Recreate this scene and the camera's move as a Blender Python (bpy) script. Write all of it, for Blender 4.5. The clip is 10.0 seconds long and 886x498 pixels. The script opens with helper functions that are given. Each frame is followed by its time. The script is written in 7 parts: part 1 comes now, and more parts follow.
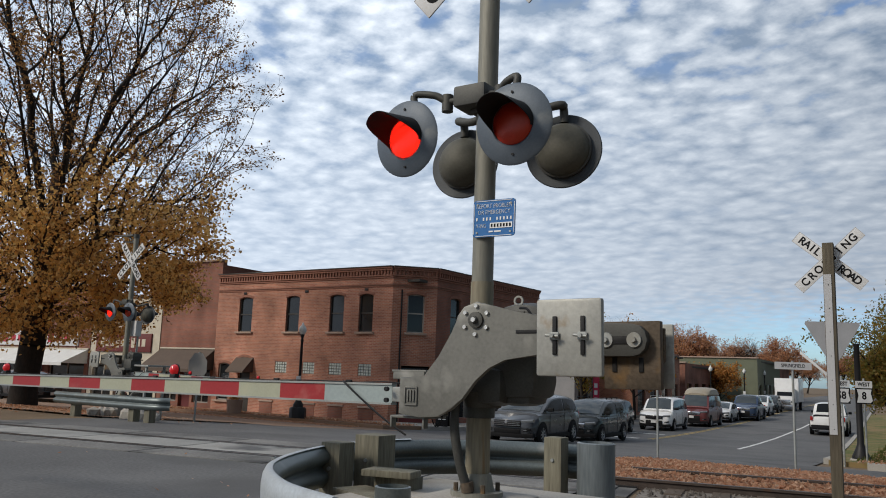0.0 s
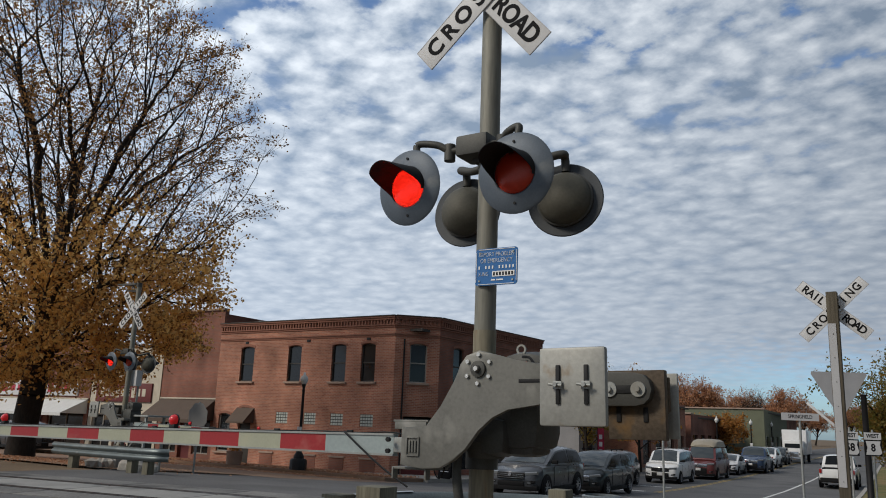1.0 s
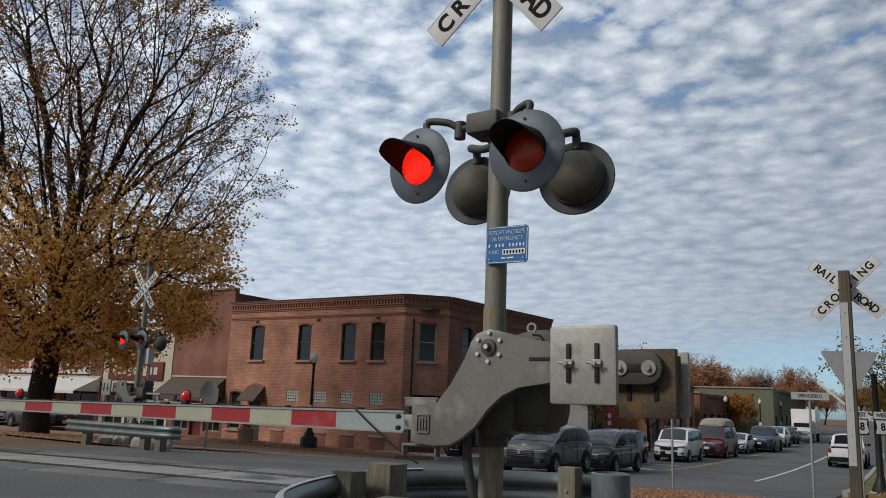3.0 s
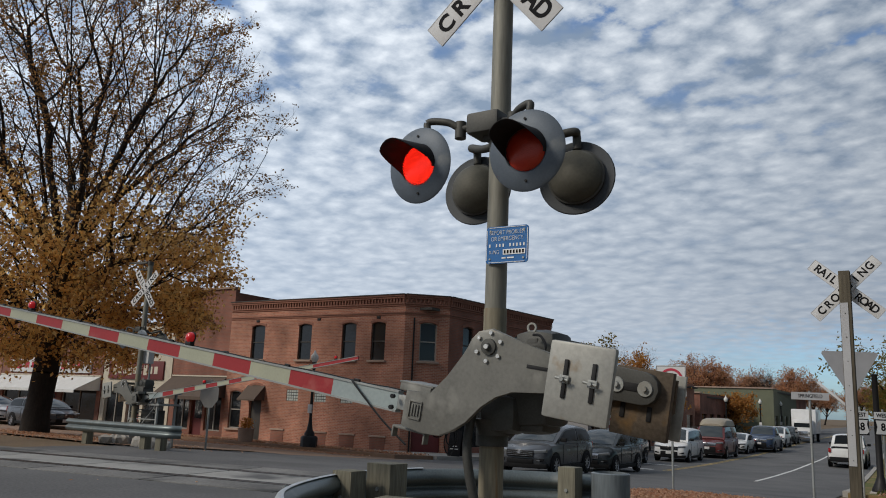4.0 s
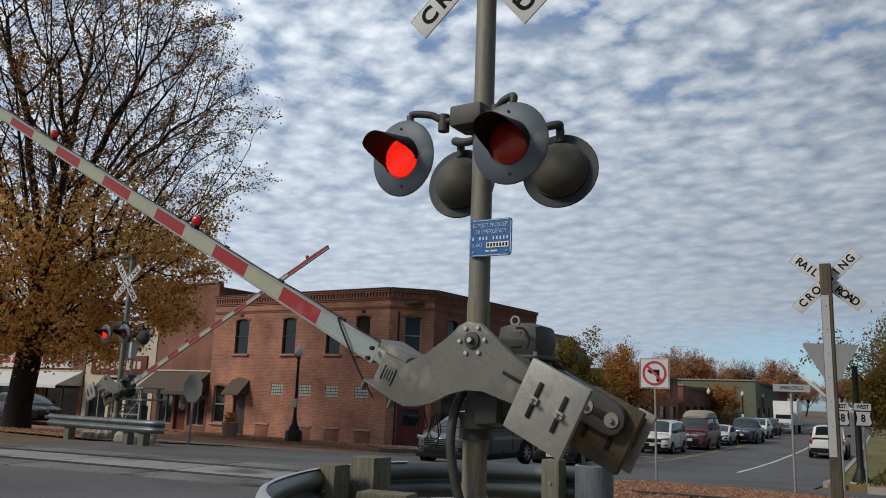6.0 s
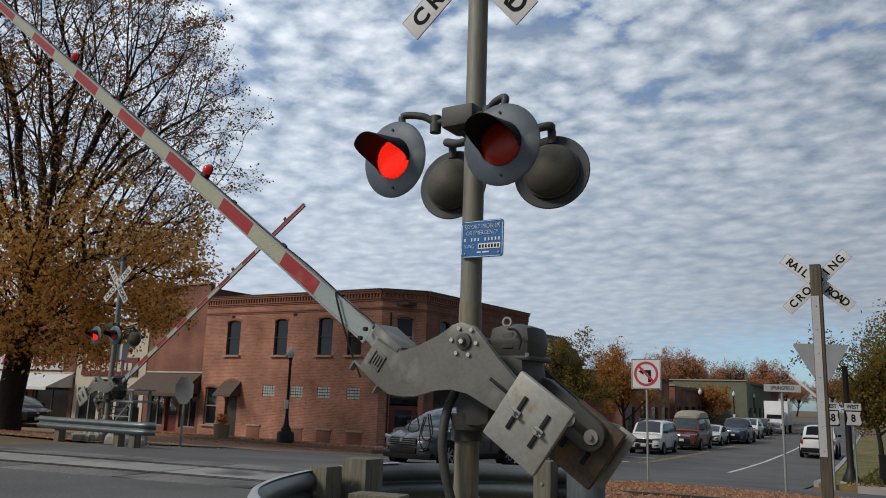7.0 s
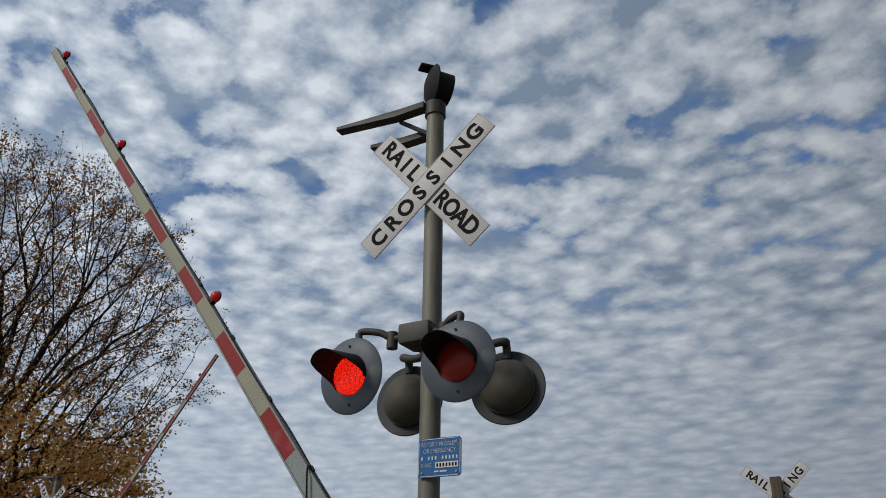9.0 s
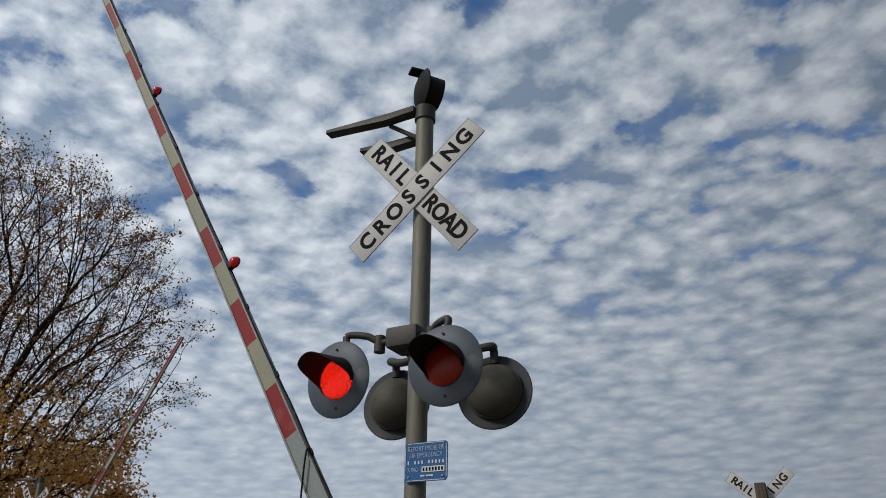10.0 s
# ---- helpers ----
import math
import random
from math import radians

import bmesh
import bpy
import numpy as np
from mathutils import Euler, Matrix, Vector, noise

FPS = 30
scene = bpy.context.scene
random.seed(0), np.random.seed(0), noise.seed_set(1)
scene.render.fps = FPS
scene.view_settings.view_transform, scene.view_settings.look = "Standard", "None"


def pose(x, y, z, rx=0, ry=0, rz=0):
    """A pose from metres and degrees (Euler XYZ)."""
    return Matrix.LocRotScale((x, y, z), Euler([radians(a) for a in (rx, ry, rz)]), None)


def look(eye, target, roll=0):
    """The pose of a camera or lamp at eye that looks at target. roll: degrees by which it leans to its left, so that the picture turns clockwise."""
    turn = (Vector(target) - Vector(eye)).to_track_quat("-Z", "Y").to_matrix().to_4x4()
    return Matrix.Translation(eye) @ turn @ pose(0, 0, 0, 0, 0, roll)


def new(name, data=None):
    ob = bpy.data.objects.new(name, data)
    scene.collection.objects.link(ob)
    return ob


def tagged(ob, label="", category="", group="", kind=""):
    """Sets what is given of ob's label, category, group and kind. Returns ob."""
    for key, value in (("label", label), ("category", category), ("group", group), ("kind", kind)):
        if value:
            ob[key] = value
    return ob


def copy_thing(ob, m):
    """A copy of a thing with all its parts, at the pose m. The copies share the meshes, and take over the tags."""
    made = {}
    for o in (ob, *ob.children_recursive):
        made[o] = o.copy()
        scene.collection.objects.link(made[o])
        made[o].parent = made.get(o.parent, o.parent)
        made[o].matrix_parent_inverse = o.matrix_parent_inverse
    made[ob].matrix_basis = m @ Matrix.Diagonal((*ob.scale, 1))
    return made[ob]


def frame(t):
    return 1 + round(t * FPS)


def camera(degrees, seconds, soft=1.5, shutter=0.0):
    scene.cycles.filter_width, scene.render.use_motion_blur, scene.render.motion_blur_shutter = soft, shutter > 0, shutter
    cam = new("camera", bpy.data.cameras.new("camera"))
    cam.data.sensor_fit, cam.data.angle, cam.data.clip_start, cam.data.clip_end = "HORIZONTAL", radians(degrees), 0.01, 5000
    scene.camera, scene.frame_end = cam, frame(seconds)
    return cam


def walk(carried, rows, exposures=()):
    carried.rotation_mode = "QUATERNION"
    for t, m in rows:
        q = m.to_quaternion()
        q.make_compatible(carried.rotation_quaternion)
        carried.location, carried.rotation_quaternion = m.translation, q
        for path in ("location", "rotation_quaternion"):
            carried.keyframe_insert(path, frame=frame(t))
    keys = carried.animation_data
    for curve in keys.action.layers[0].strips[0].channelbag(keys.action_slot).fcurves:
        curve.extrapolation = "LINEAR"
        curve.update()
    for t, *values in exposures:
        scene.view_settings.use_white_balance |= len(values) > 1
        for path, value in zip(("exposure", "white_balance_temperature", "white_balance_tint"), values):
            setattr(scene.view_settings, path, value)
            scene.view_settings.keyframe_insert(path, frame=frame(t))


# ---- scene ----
cam = camera(58.4, 10.0, soft=1.0)
walk(cam, [
    (0.00, pose(-0.000, -0.000, 1.400, 99.00, -2.00, 32.00)),
    (0.20, pose(0.005, -0.004, 1.399, 100.10, -1.98, 32.00)),
    (0.35, pose(0.010, -0.008, 1.398, 101.25, -1.95, 32.00)),
    (0.50, pose(0.016, -0.013, 1.397, 102.51, -1.92, 32.00)),
    (1.00, pose(0.002, 0.003, 1.394, 102.55, -2.07, 32.19)),
    (1.50, pose(-0.014, 0.024, 1.393, 101.55, -2.19, 32.17)),
    (2.00, pose(-0.015, 0.014, 1.391, 101.10, -2.22, 32.57)),
    (2.50, pose(-0.014, 0.014, 1.388, 101.06, -2.16, 32.81)),
    (4.00, pose(-0.009, 0.009, 1.388, 101.02, -2.27, 32.86)),
    (4.50, pose(-0.013, 0.016, 1.384, 100.80, -2.30, 32.65)),
    (5.00, pose(-0.015, 0.015, 1.383, 100.57, -2.24, 32.42)),
    (5.50, pose(-0.010, 0.024, 1.385, 100.56, -2.13, 32.15)),
    (7.00, pose(-0.007, 0.030, 1.390, 100.69, -1.85, 31.25)),
    (7.50, pose(0.007, 0.003, 1.395, 101.44, -1.72, 30.90)),
    (7.60, pose(0.008, 0.000, 1.399, 102.65, -1.68, 30.80)),
    (7.80, pose(0.010, -0.009, 1.410, 104.96, -1.57, 30.57)),
    (8.00, pose(0.012, -0.017, 1.421, 107.53, -1.44, 30.34)),
    (8.25, pose(0.011, -0.024, 1.428, 110.57, -1.20, 29.82)),
    (8.50, pose(0.011, -0.032, 1.434, 113.73, -0.93, 29.29)),
    (8.75, pose(0.013, -0.028, 1.427, 115.13, -0.69, 28.58)),
    (9.00, pose(0.014, -0.027, 1.424, 115.73, -0.58, 28.28)),
    (9.50, pose(0.016, -0.028, 1.424, 115.96, -0.57, 27.43)),
    (10.00, pose(0.019, -0.033, 1.425, 116.01, -0.72, 27.30)),
], exposures=[(0.0, 0.22), (0.6, -0.03), (7.5, -0.04), (8.0, 0.0), (8.5, -0.33), (9.0, -0.40), (10.0, -0.40)])

# ---- light ----
SUN_EL, SUN_AZ = 36.0, -148.0          # degrees; azimuth clockwise from +y
scene.view_settings.exposure = 0.0


def build_world():
    w = bpy.data.worlds.new("sky")
    scene.world = w
    w.use_nodes = True
    nt = w.node_tree
    nt.nodes.clear()
    N = nt.nodes.new
    L = nt.links.new
    out, bg = N("ShaderNodeOutputWorld"), N("ShaderNodeBackground")
    sky = N("ShaderNodeTexSky")
    sky.sky_type, sky.sun_disc = "NISHITA", False
    sky.sun_elevation, sky.sun_rotation = radians(SUN_EL), radians(SUN_AZ)
    tc, sep = N("ShaderNodeTexCoord"), N("ShaderNodeSeparateXYZ")
    L(tc.outputs["Generated"], sep.inputs[0])

    def math_node(op, a, b=0.0, clamp=False):
        m = N("ShaderNodeMath")
        m.operation, m.use_clamp = op, clamp
        for i, v in enumerate((a, b)):
            if isinstance(v, (int, float)):
                m.inputs[i].default_value = v
            else:
                L(v, m.inputs[i])
        return m.outputs[0]
    zz = math_node("MAXIMUM", sep.outputs[2], 0.0)
    den = math_node("ADD", zz, 0.15)
    comb = N("ShaderNodeCombineXYZ")
    L(math_node("DIVIDE", sep.outputs[0], den), comb.inputs[0])
    L(math_node("DIVIDE", sep.outputs[1], den), comb.inputs[1])

    def nz(scale, detail, rough, off):
        mp = N("ShaderNodeMapping")
        mp.inputs["Location"].default_value = off
        mp.inputs["Rotation"].default_value = (0, 0, radians(25))
        L(comb.outputs[0], mp.inputs[0])
        n = N("ShaderNodeTexNoise")
        n.inputs["Scale"].default_value, n.inputs["Detail"].default_value = scale, detail
        n.inputs["Roughness"].default_value = rough
        L(mp.outputs[0], n.inputs["Vector"])
        return n.outputs["Fac"]

    def ramp_of(v, a, b, lo=0.0, hi=1.0):
        r = N("ShaderNodeMapRange")
        r.interpolation_type = "SMOOTHSTEP"
        for k, x in (("From Min", a), ("From Max", b), ("To Min", lo), ("To Max", hi)):
            r.inputs[k].default_value = x
        L(v, r.inputs["Value"])
        return r.outputs[0]

    def cells(scale, feature, warp_by, turn):
        """Lumps of a bent grid, frayed by finer noise."""
        warp = N("ShaderNodeTexNoise")
        warp.inputs["Scale"].default_value, warp.inputs["Detail"].default_value = scale * 0.7, 5.0
        L(comb.outputs[0], warp.inputs["Vector"])
        wv = N("ShaderNodeVectorMath")
        wv.operation = "MULTIPLY_ADD"
        L(warp.outputs["Color"], wv.inputs[0])
        wv.inputs[1].default_value = (warp_by, warp_by, 0.0)
        L(comb.outputs[0], wv.inputs[2])
        mpv = N("ShaderNodeMapping")
        mpv.inputs["Rotation"].default_value, mpv.inputs["Scale"].default_value = (0, 0, radians(turn)), (1.0, 1.25, 1)
        L(wv.outputs[0], mpv.inputs[0])
        vor = N("ShaderNodeTexVoronoi")
        vor.feature = feature
        vor.voronoi_dimensions = "2D"
        vor.inputs["Scale"].default_value = scale
        if feature == "SMOOTH_F1":
            vor.inputs["Smoothness"].default_value = 0.6
        L(mpv.outputs[0], vor.inputs["Vector"])
        return vor.outputs["Distance"]
    broad = nz(1.7, 3.0, 0.5, (0.4, 5.2, 0))
    fine = nz(13.0, 9.0, 0.58, (3.1, 1.7, 0))
    dist = cells(11.0, "SMOOTH_F1", 0.13, -20)
    lump = math_node("SUBTRACT", 0.62, dist)
    # the relief flattens out into haze towards the horizon
    amp = ramp_of(sep.outputs[2], 0.05, 0.60, 0.20, 1.15)
    relief = math_node("ADD", math_node("MULTIPLY", lump, 0.85), math_node("ADD", math_node("MULTIPLY", math_node("SUBTRACT", fine, 0.5), 1.7), math_node("MULTIPLY", math_node("SUBTRACT", broad, 0.5), 0.6)))
    body = math_node("ADD", math_node("MULTIPLY", math_node("SUBTRACT", relief, 0.20), amp), 0.58)
    # ragged blue gaps in the hollows between the lumps, open in some stretches of the sky
    hollow = math_node("SUBTRACT", math_node("MULTIPLY", dist, 0.9), math_node("MULTIPLY", math_node("SUBTRACT", fine, 0.5), 1.5))
    gap = math_node("MULTIPLY", ramp_of(hollow, 0.40, 0.68), ramp_of(nz(3.6, 4.0, 0.6, (1.3, 2.2, 0)), 0.44, 0.64))
    gap = math_node("MULTIPLY", gap, ramp_of(sep.outputs[2], 0.26, 0.54, 0.04, 1.0))
    # clear air low over the eastern horizon
    low = math_node("MULTIPLY", ramp_of(math_node("ADD", sep.outputs[2], math_node("MULTIPLY", math_node("SUBTRACT", fine, 0.5), 0.10)), 0.04, 0.12, 0.8, 0.0), ramp_of(sep.outputs[0], -0.42, -0.12))
    cover = math_node("SUBTRACT", 1.0, math_node("MAXIMUM", gap, low), True)
    # cloud tone: bright crowns and greyer bellies
    tone = N("ShaderNodeValToRGB")
    e = tone.color_ramp.elements
    e[0].position, e[0].color = 0.22, (0.36, 0.475, 0.645, 1)
    e[1].position, e[1].color = 1.0, (1.10, 1.19, 1.30, 1)
    L(body, tone.inputs[0])
    scale = N("ShaderNodeVectorMath")
    scale.operation = "SCALE"
    L(tone.outputs[0], scale.inputs[0])
    # thicker, greyer cloud to the north-east, thin and bright to the west
    west = math_node("ADD", math_node("ADD", math_node("MULTIPLY", sep.outputs[0], -4.4), math_node("MULTIPLY", zz, 1.2)), 4.7)
    L(west, scale.inputs["Scale"])
    mix = N("ShaderNodeMixRGB")
    L(cover, mix.inputs[0])
    deep = N("ShaderNodeMixRGB")
    deep.blend_type, deep.inputs[0].default_value = "MULTIPLY", 1.0
    L(sky.outputs[0], deep.inputs[1])
    deep.inputs[2].default_value = (0.72, 1.04, 1.42, 1)
    L(deep.outputs[0], mix.inputs[1])
    L(scale.outputs[0], mix.inputs[2])
    L(mix.outputs[0], bg.inputs[0])
    bg.inputs[1].default_value = 0.1
    L(bg.outputs[0], out.inputs[0])


build_world()
sun = new("sun", bpy.data.lights.new("sun", "SUN"))
sun.data.energy, sun.data.angle, sun.data.color = 2.1, radians(14), (1.0, 0.91, 0.78)
_a, _e = radians(SUN_AZ), radians(SUN_EL)
sun.matrix_world = look((60 * math.sin(_a) * math.cos(_e), 60 * math.cos(_a) * math.cos(_e), 60 * math.sin(_e)), (0, 0, 0))


# ---- materials ----
def mat(name, color, rough=0.6, metal=0.0, var=0.25, scale=6.0, fine=60.0, bump=0.15, stain=None, stain_at=0.62,
        emit=None, power=0.0, coat=0.0, spec=0.3, trans=0.0, stretch=None):
    """Paint, stone or metal with variation at two scales, stains and a fine relief."""
    m = bpy.data.materials.new(name)
    m.use_nodes = True
    nt = m.node_tree
    N, L = nt.nodes.new, nt.links.new
    b = nt.nodes["Principled BSDF"]
    b.inputs["Metallic"].default_value = metal
    b.inputs["Coat Weight"].default_value = coat
    b.inputs["Specular IOR Level"].default_value = spec
    b.inputs["Transmission Weight"].default_value = trans
    tc = N("ShaderNodeTexCoord")
    n1, n2 = N("ShaderNodeTexNoise"), N("ShaderNodeTexNoise")
    src = tc.outputs["Object"]
    if stretch:
        ms = N("ShaderNodeMapping")
        ms.inputs["Scale"].default_value = stretch
        L(src, ms.inputs[0])
        src = ms.outputs[0]
    for n, s, det in ((n1, scale, 4), (n2, fine, 3)):
        n.inputs["Scale"].default_value, n.inputs["Detail"].default_value = s, det
        L(src, n.inputs["Vector"])
    mr = N("ShaderNodeMapRange")
    mr.inputs["To Min"].default_value, mr.inputs["To Max"].default_value = 1 - var, 1 + var
    mr.inputs["From Min"].default_value, mr.inputs["From Max"].default_value = 0.28, 0.72
    add = N("ShaderNodeMath")
    add.operation = "ADD"
    half = N("ShaderNodeMath")
    half.operation, half.inputs[1].default_value = "MULTIPLY", 0.5
    L(n1.outputs["Fac"], add.inputs[0])
    L(n2.outputs["Fac"], add.inputs[1])
    L(add.outputs[0], half.inputs[0])
    L(half.outputs[0], mr.inputs["Value"])
    col = N("ShaderNodeVectorMath")
    col.operation = "SCALE"
    col.inputs[0].default_value = color
    L(mr.outputs[0], col.inputs["Scale"])
    last = col.outputs[0]
    if stain:
        n3, rp, mx = N("ShaderNodeTexNoise"), N("ShaderNodeValToRGB"), N("ShaderNodeMixRGB")
        n3.inputs["Scale"].default_value, n3.inputs["Detail"].default_value = scale * 0.7, 6
        mp = N("ShaderNodeMapping")
        mp.inputs["Location"].default_value = (7.3, 2.1, 4.4)
        L(src, mp.inputs[0])
        L(mp.outputs[0], n3.inputs["Vector"])
        rp.color_ramp.elements[0].position, rp.color_ramp.elements[1].position = stain_at, stain_at + 0.12
        L(n3.outputs["Fac"], rp.inputs[0])
        L(rp.outputs[0], mx.inputs[0])
        L(last, mx.inputs[1])
        mx.inputs[2].default_value = (*stain, 1)
        last = mx.outputs[0]
    L(last, b.inputs["Base Color"])
    rr = N("ShaderNodeMapRange")
    rr.inputs["To Min"].default_value, rr.inputs["To Max"].default_value = max(0.02, rough - 0.1), min(1, rough + 0.1)
    L(n1.outputs["Fac"], rr.inputs["Value"])
    L(rr.outputs[0], b.inputs["Roughness"])
    if bump:
        bp = N("ShaderNodeBump")
        bp.inputs["Strength"].default_value, bp.inputs["Distance"].default_value = bump, 0.01
        L(n2.outputs["Fac"], bp.inputs["Height"])
        L(bp.outputs[0], b.inputs["Normal"])
    if emit:
        b.inputs["Emission Color"].default_value, b.inputs["Emission Strength"].default_value = (*emit, 1), power
    return m


def brick_mat(name, c1, c2, mortar, axis="XZ"):
    """Brick courses at true size on upright walls."""
    m = mat(name, c1, 0.85, var=0.2, scale=0.9, fine=40, bump=0.2)
    nt = m.node_tree
    N, L = nt.nodes.new, nt.links.new
    b = nt.nodes["Principled BSDF"]
    tc, sp, cb, bt = N("ShaderNodeTexCoord"), N("ShaderNodeSeparateXYZ"), N("ShaderNodeCombineXYZ"), N("ShaderNodeTexBrick")
    L(tc.outputs["Object"], sp.inputs[0])
    ad = N("ShaderNodeMath")
    ad.operation = "ADD"
    L(sp.outputs[0], ad.inputs[0])
    L(sp.outputs[1], ad.inputs[1])
    L(ad.outputs[0], cb.inputs[0])
    L(sp.outputs[2], cb.inputs[1])
    L(cb.outputs[0], bt.inputs["Vector"])
    bt.inputs["Scale"].default_value = 1.0
    bt.inputs["Brick Width"].default_value, bt.inputs["Row Height"].default_value = 0.215, 0.075
    bt.inputs["Mortar Size"].default_value = 0.011
    bt.inputs["Color1"].default_value, bt.inputs["Color2"].default_value = (*c1, 1), (*c2, 1)
    bt.inputs["Mortar"].default_value = (*mortar, 1)
    old = b.inputs["Base Color"].links[0].from_socket
    n = N("ShaderNodeTexNoise")
    n.inputs["Scale"].default_value, n.inputs["Detail"].default_value = 0.55, 6
    L(tc.outputs["Object"], n.inputs["Vector"])
    mx = N("ShaderNodeMixRGB")
    mx.inputs[0].default_value = 0.22
    L(bt.outputs["Color"], mx.inputs[1])
    L(old, mx.inputs[2])
    mr = N("ShaderNodeMapRange")
    mr.inputs["From Min"].default_value, mr.inputs["From Max"].default_value = 0.3, 0.7
    mr.inputs["To Min"].default_value, mr.inputs["To Max"].default_value = 0.55, 1.3
    L(n.outputs["Fac"], mr.inputs["Value"])
    sc = N("ShaderNodeVectorMath")
    sc.operation = "SCALE"
    L(mx.outputs[0], sc.inputs[0])
    L(mr.outputs[0], sc.inputs["Scale"])
    L(sc.outputs[0], b.inputs["Base Color"])
    return m


def leaf_mat(name, cols):
    """Leaves whose colour changes from one to the next."""
    m = bpy.data.materials.new(name)
    m.use_nodes = True
    nt = m.node_tree
    N, L = nt.nodes.new, nt.links.new
    b = nt.nodes["Principled BSDF"]
    g, rp = N("ShaderNodeNewGeometry"), N("ShaderNodeValToRGB")
    els = rp.color_ramp.elements
    while len(els) < len(cols):
        els.new(0.5)
    for i, c in enumerate(cols):
        els[i].position, els[i].color = i / (len(cols) - 1), (*c, 1)
    L(g.outputs["Random Per Island"], rp.inputs[0])
    L(rp.outputs[0], b.inputs["Base Color"])
    b.inputs["Roughness"].default_value = 0.65
    tr, ms, out = N("ShaderNodeBsdfTranslucent"), N("ShaderNodeMixShader"), nt.nodes["Material Output"]
    L(rp.outputs[0], tr.inputs[0])
    ms.inputs[0].default_value = 0.6
    L(b.outputs[0], ms.inputs[1])
    L(tr.outputs[0], ms.inputs[2])
    L(ms.outputs[0], out.inputs[0])
    return m


ASPHALT = mat("asphalt", (0.108, 0.106, 0.105), 0.85, var=0.5, scale=0.5, fine=22, bump=0.6, stain=(0.085, 0.083, 0.082), stain_at=0.56)
ASPHALT_OLD = mat("worn asphalt", (0.165, 0.16, 0.152), 0.9, var=0.5, scale=0.8, fine=20, bump=0.6, stain=(0.06, 0.06, 0.06), stain_at=0.54)
CONCRETE = mat("concrete", (0.33, 0.31, 0.28), 0.9, var=0.25, scale=1.2, fine=50, bump=0.3, stain=(0.2, 0.18, 0.15))
GROUND = mat("earth and dry grass", (0.15, 0.105, 0.065), 0.95, var=0.5, scale=0.6, fine=25, bump=0.6, stain=(0.12, 0.10, 0.05), stain_at=0.58)
BALLAST = mat("ballast", (0.17, 0.15, 0.13), 0.95, var=0.6, scale=14, fine=45, bump=0.9)
LAWN = mat("autumn lawn", (0.10, 0.11, 0.03), 0.95, var=0.5, scale=2, fine=18, bump=0.8, stain=(0.2, 0.14, 0.06), stain_at=0.46)
STAINED = mat("leaf stained paving", (0.24, 0.155, 0.105), 0.9, var=0.3, scale=0.7, fine=40, bump=0.4, stain=(0.24, 0.14, 0.08), stain_at=0.52)
PALE_DECK = mat("pale worn crossing panel", (0.27, 0.265, 0.25), 0.9, var=0.3, scale=1.0, fine=50, bump=0.3, stain=(0.1, 0.1, 0.1), stain_at=0.55)
SLEEPER = mat("creosoted sleeper", (0.09, 0.07, 0.055), 0.9, var=0.35, scale=5, fine=35, bump=0.5)
POLE_LOW = mat("stained grey mast foot", (0.225, 0.20, 0.145), 0.7, 0.2, var=0.35, scale=14, fine=60, stretch=(1, 1, 0.1), bump=0.15, stain=(0.22, 0.12, 0.045), stain_at=0.56)
BOLT = mat("bright zinc bolt", (0.6, 0.6, 0.58), 0.35, 0.6, var=0.1)
LETTER_WHITE = mat("white reflective lettering", (0.8, 0.8, 0.8), 0.5, var=0.05)
WHITE_LINE = mat("worn white road paint", (0.6, 0.6, 0.58), 0.8, var=0.2, scale=3, fine=60, stain=(0.2, 0.2, 0.2), stain_at=0.6)
YELLOW_LINE = mat("worn yellow road paint", (0.40, 0.29, 0.11), 0.8, var=0.25, scale=3, fine=60, stain=(0.15, 0.13, 0.1), stain_at=0.58)
RAIL = mat("rail steel", (0.09, 0.07, 0.06), 0.5, 0.6, var=0.3, scale=8, stain=(0.1, 0.05, 0.03))
GALV = mat("weathered galvanised steel", (0.30, 0.31, 0.30), 0.55, 0.35, var=0.22, scale=5, fine=70, bump=0.1, stain=(0.26, 0.25, 0.22), stain_at=0.58)
POLE = mat("weathered aluminium paint", (0.21, 0.205, 0.175), 0.6, 0.3, var=0.28, scale=12, fine=70, stretch=(1, 1, 0.1), bump=0.12, stain=(0.15, 0.12, 0.08), stain_at=0.6)
CASTING = mat("grey painted casting", (0.165, 0.163, 0.148), 0.5, 0.2, var=0.2, scale=5, fine=45, bump=0.06, stain=(0.27, 0.265, 0.24), stain_at=0.57)
DARK_CAST = mat("dark grey casting", (0.068, 0.068, 0.063), 0.55, 0.25, var=0.25, scale=6, fine=80, bump=0.08, stain=(0.10, 0.095, 0.08), stain_at=0.6)
WEIGHT = mat("bare counterweight plate", (0.30, 0.298, 0.275), 0.5, 0.3, var=0.2, scale=6, fine=40, bump=0.05, stain=(0.20, 0.125, 0.055), stain_at=0.62)
RUST = mat("rusty plate", (0.11, 0.085, 0.062), 0.8, 0.2, var=0.45, scale=6, fine=40, bump=0.3, stain=(0.20, 0.12, 0.05), stain_at=0.55)
BLACK = mat("black rubber", (0.012, 0.012, 0.013), 0.6, var=0.2, scale=10, fine=80)
DISC = mat("grey lamp background", (0.10, 0.122, 0.15), 0.5, 0.1, var=0.15, scale=7, fine=90, bump=0.06, stain=(0.18, 0.195, 0.205), stain_at=0.58)
DISC_REAR = mat("dark blue grey lamp back rim", (0.055, 0.062, 0.07), 0.55, 0.1, var=0.2, scale=7, fine=90, bump=0.05)
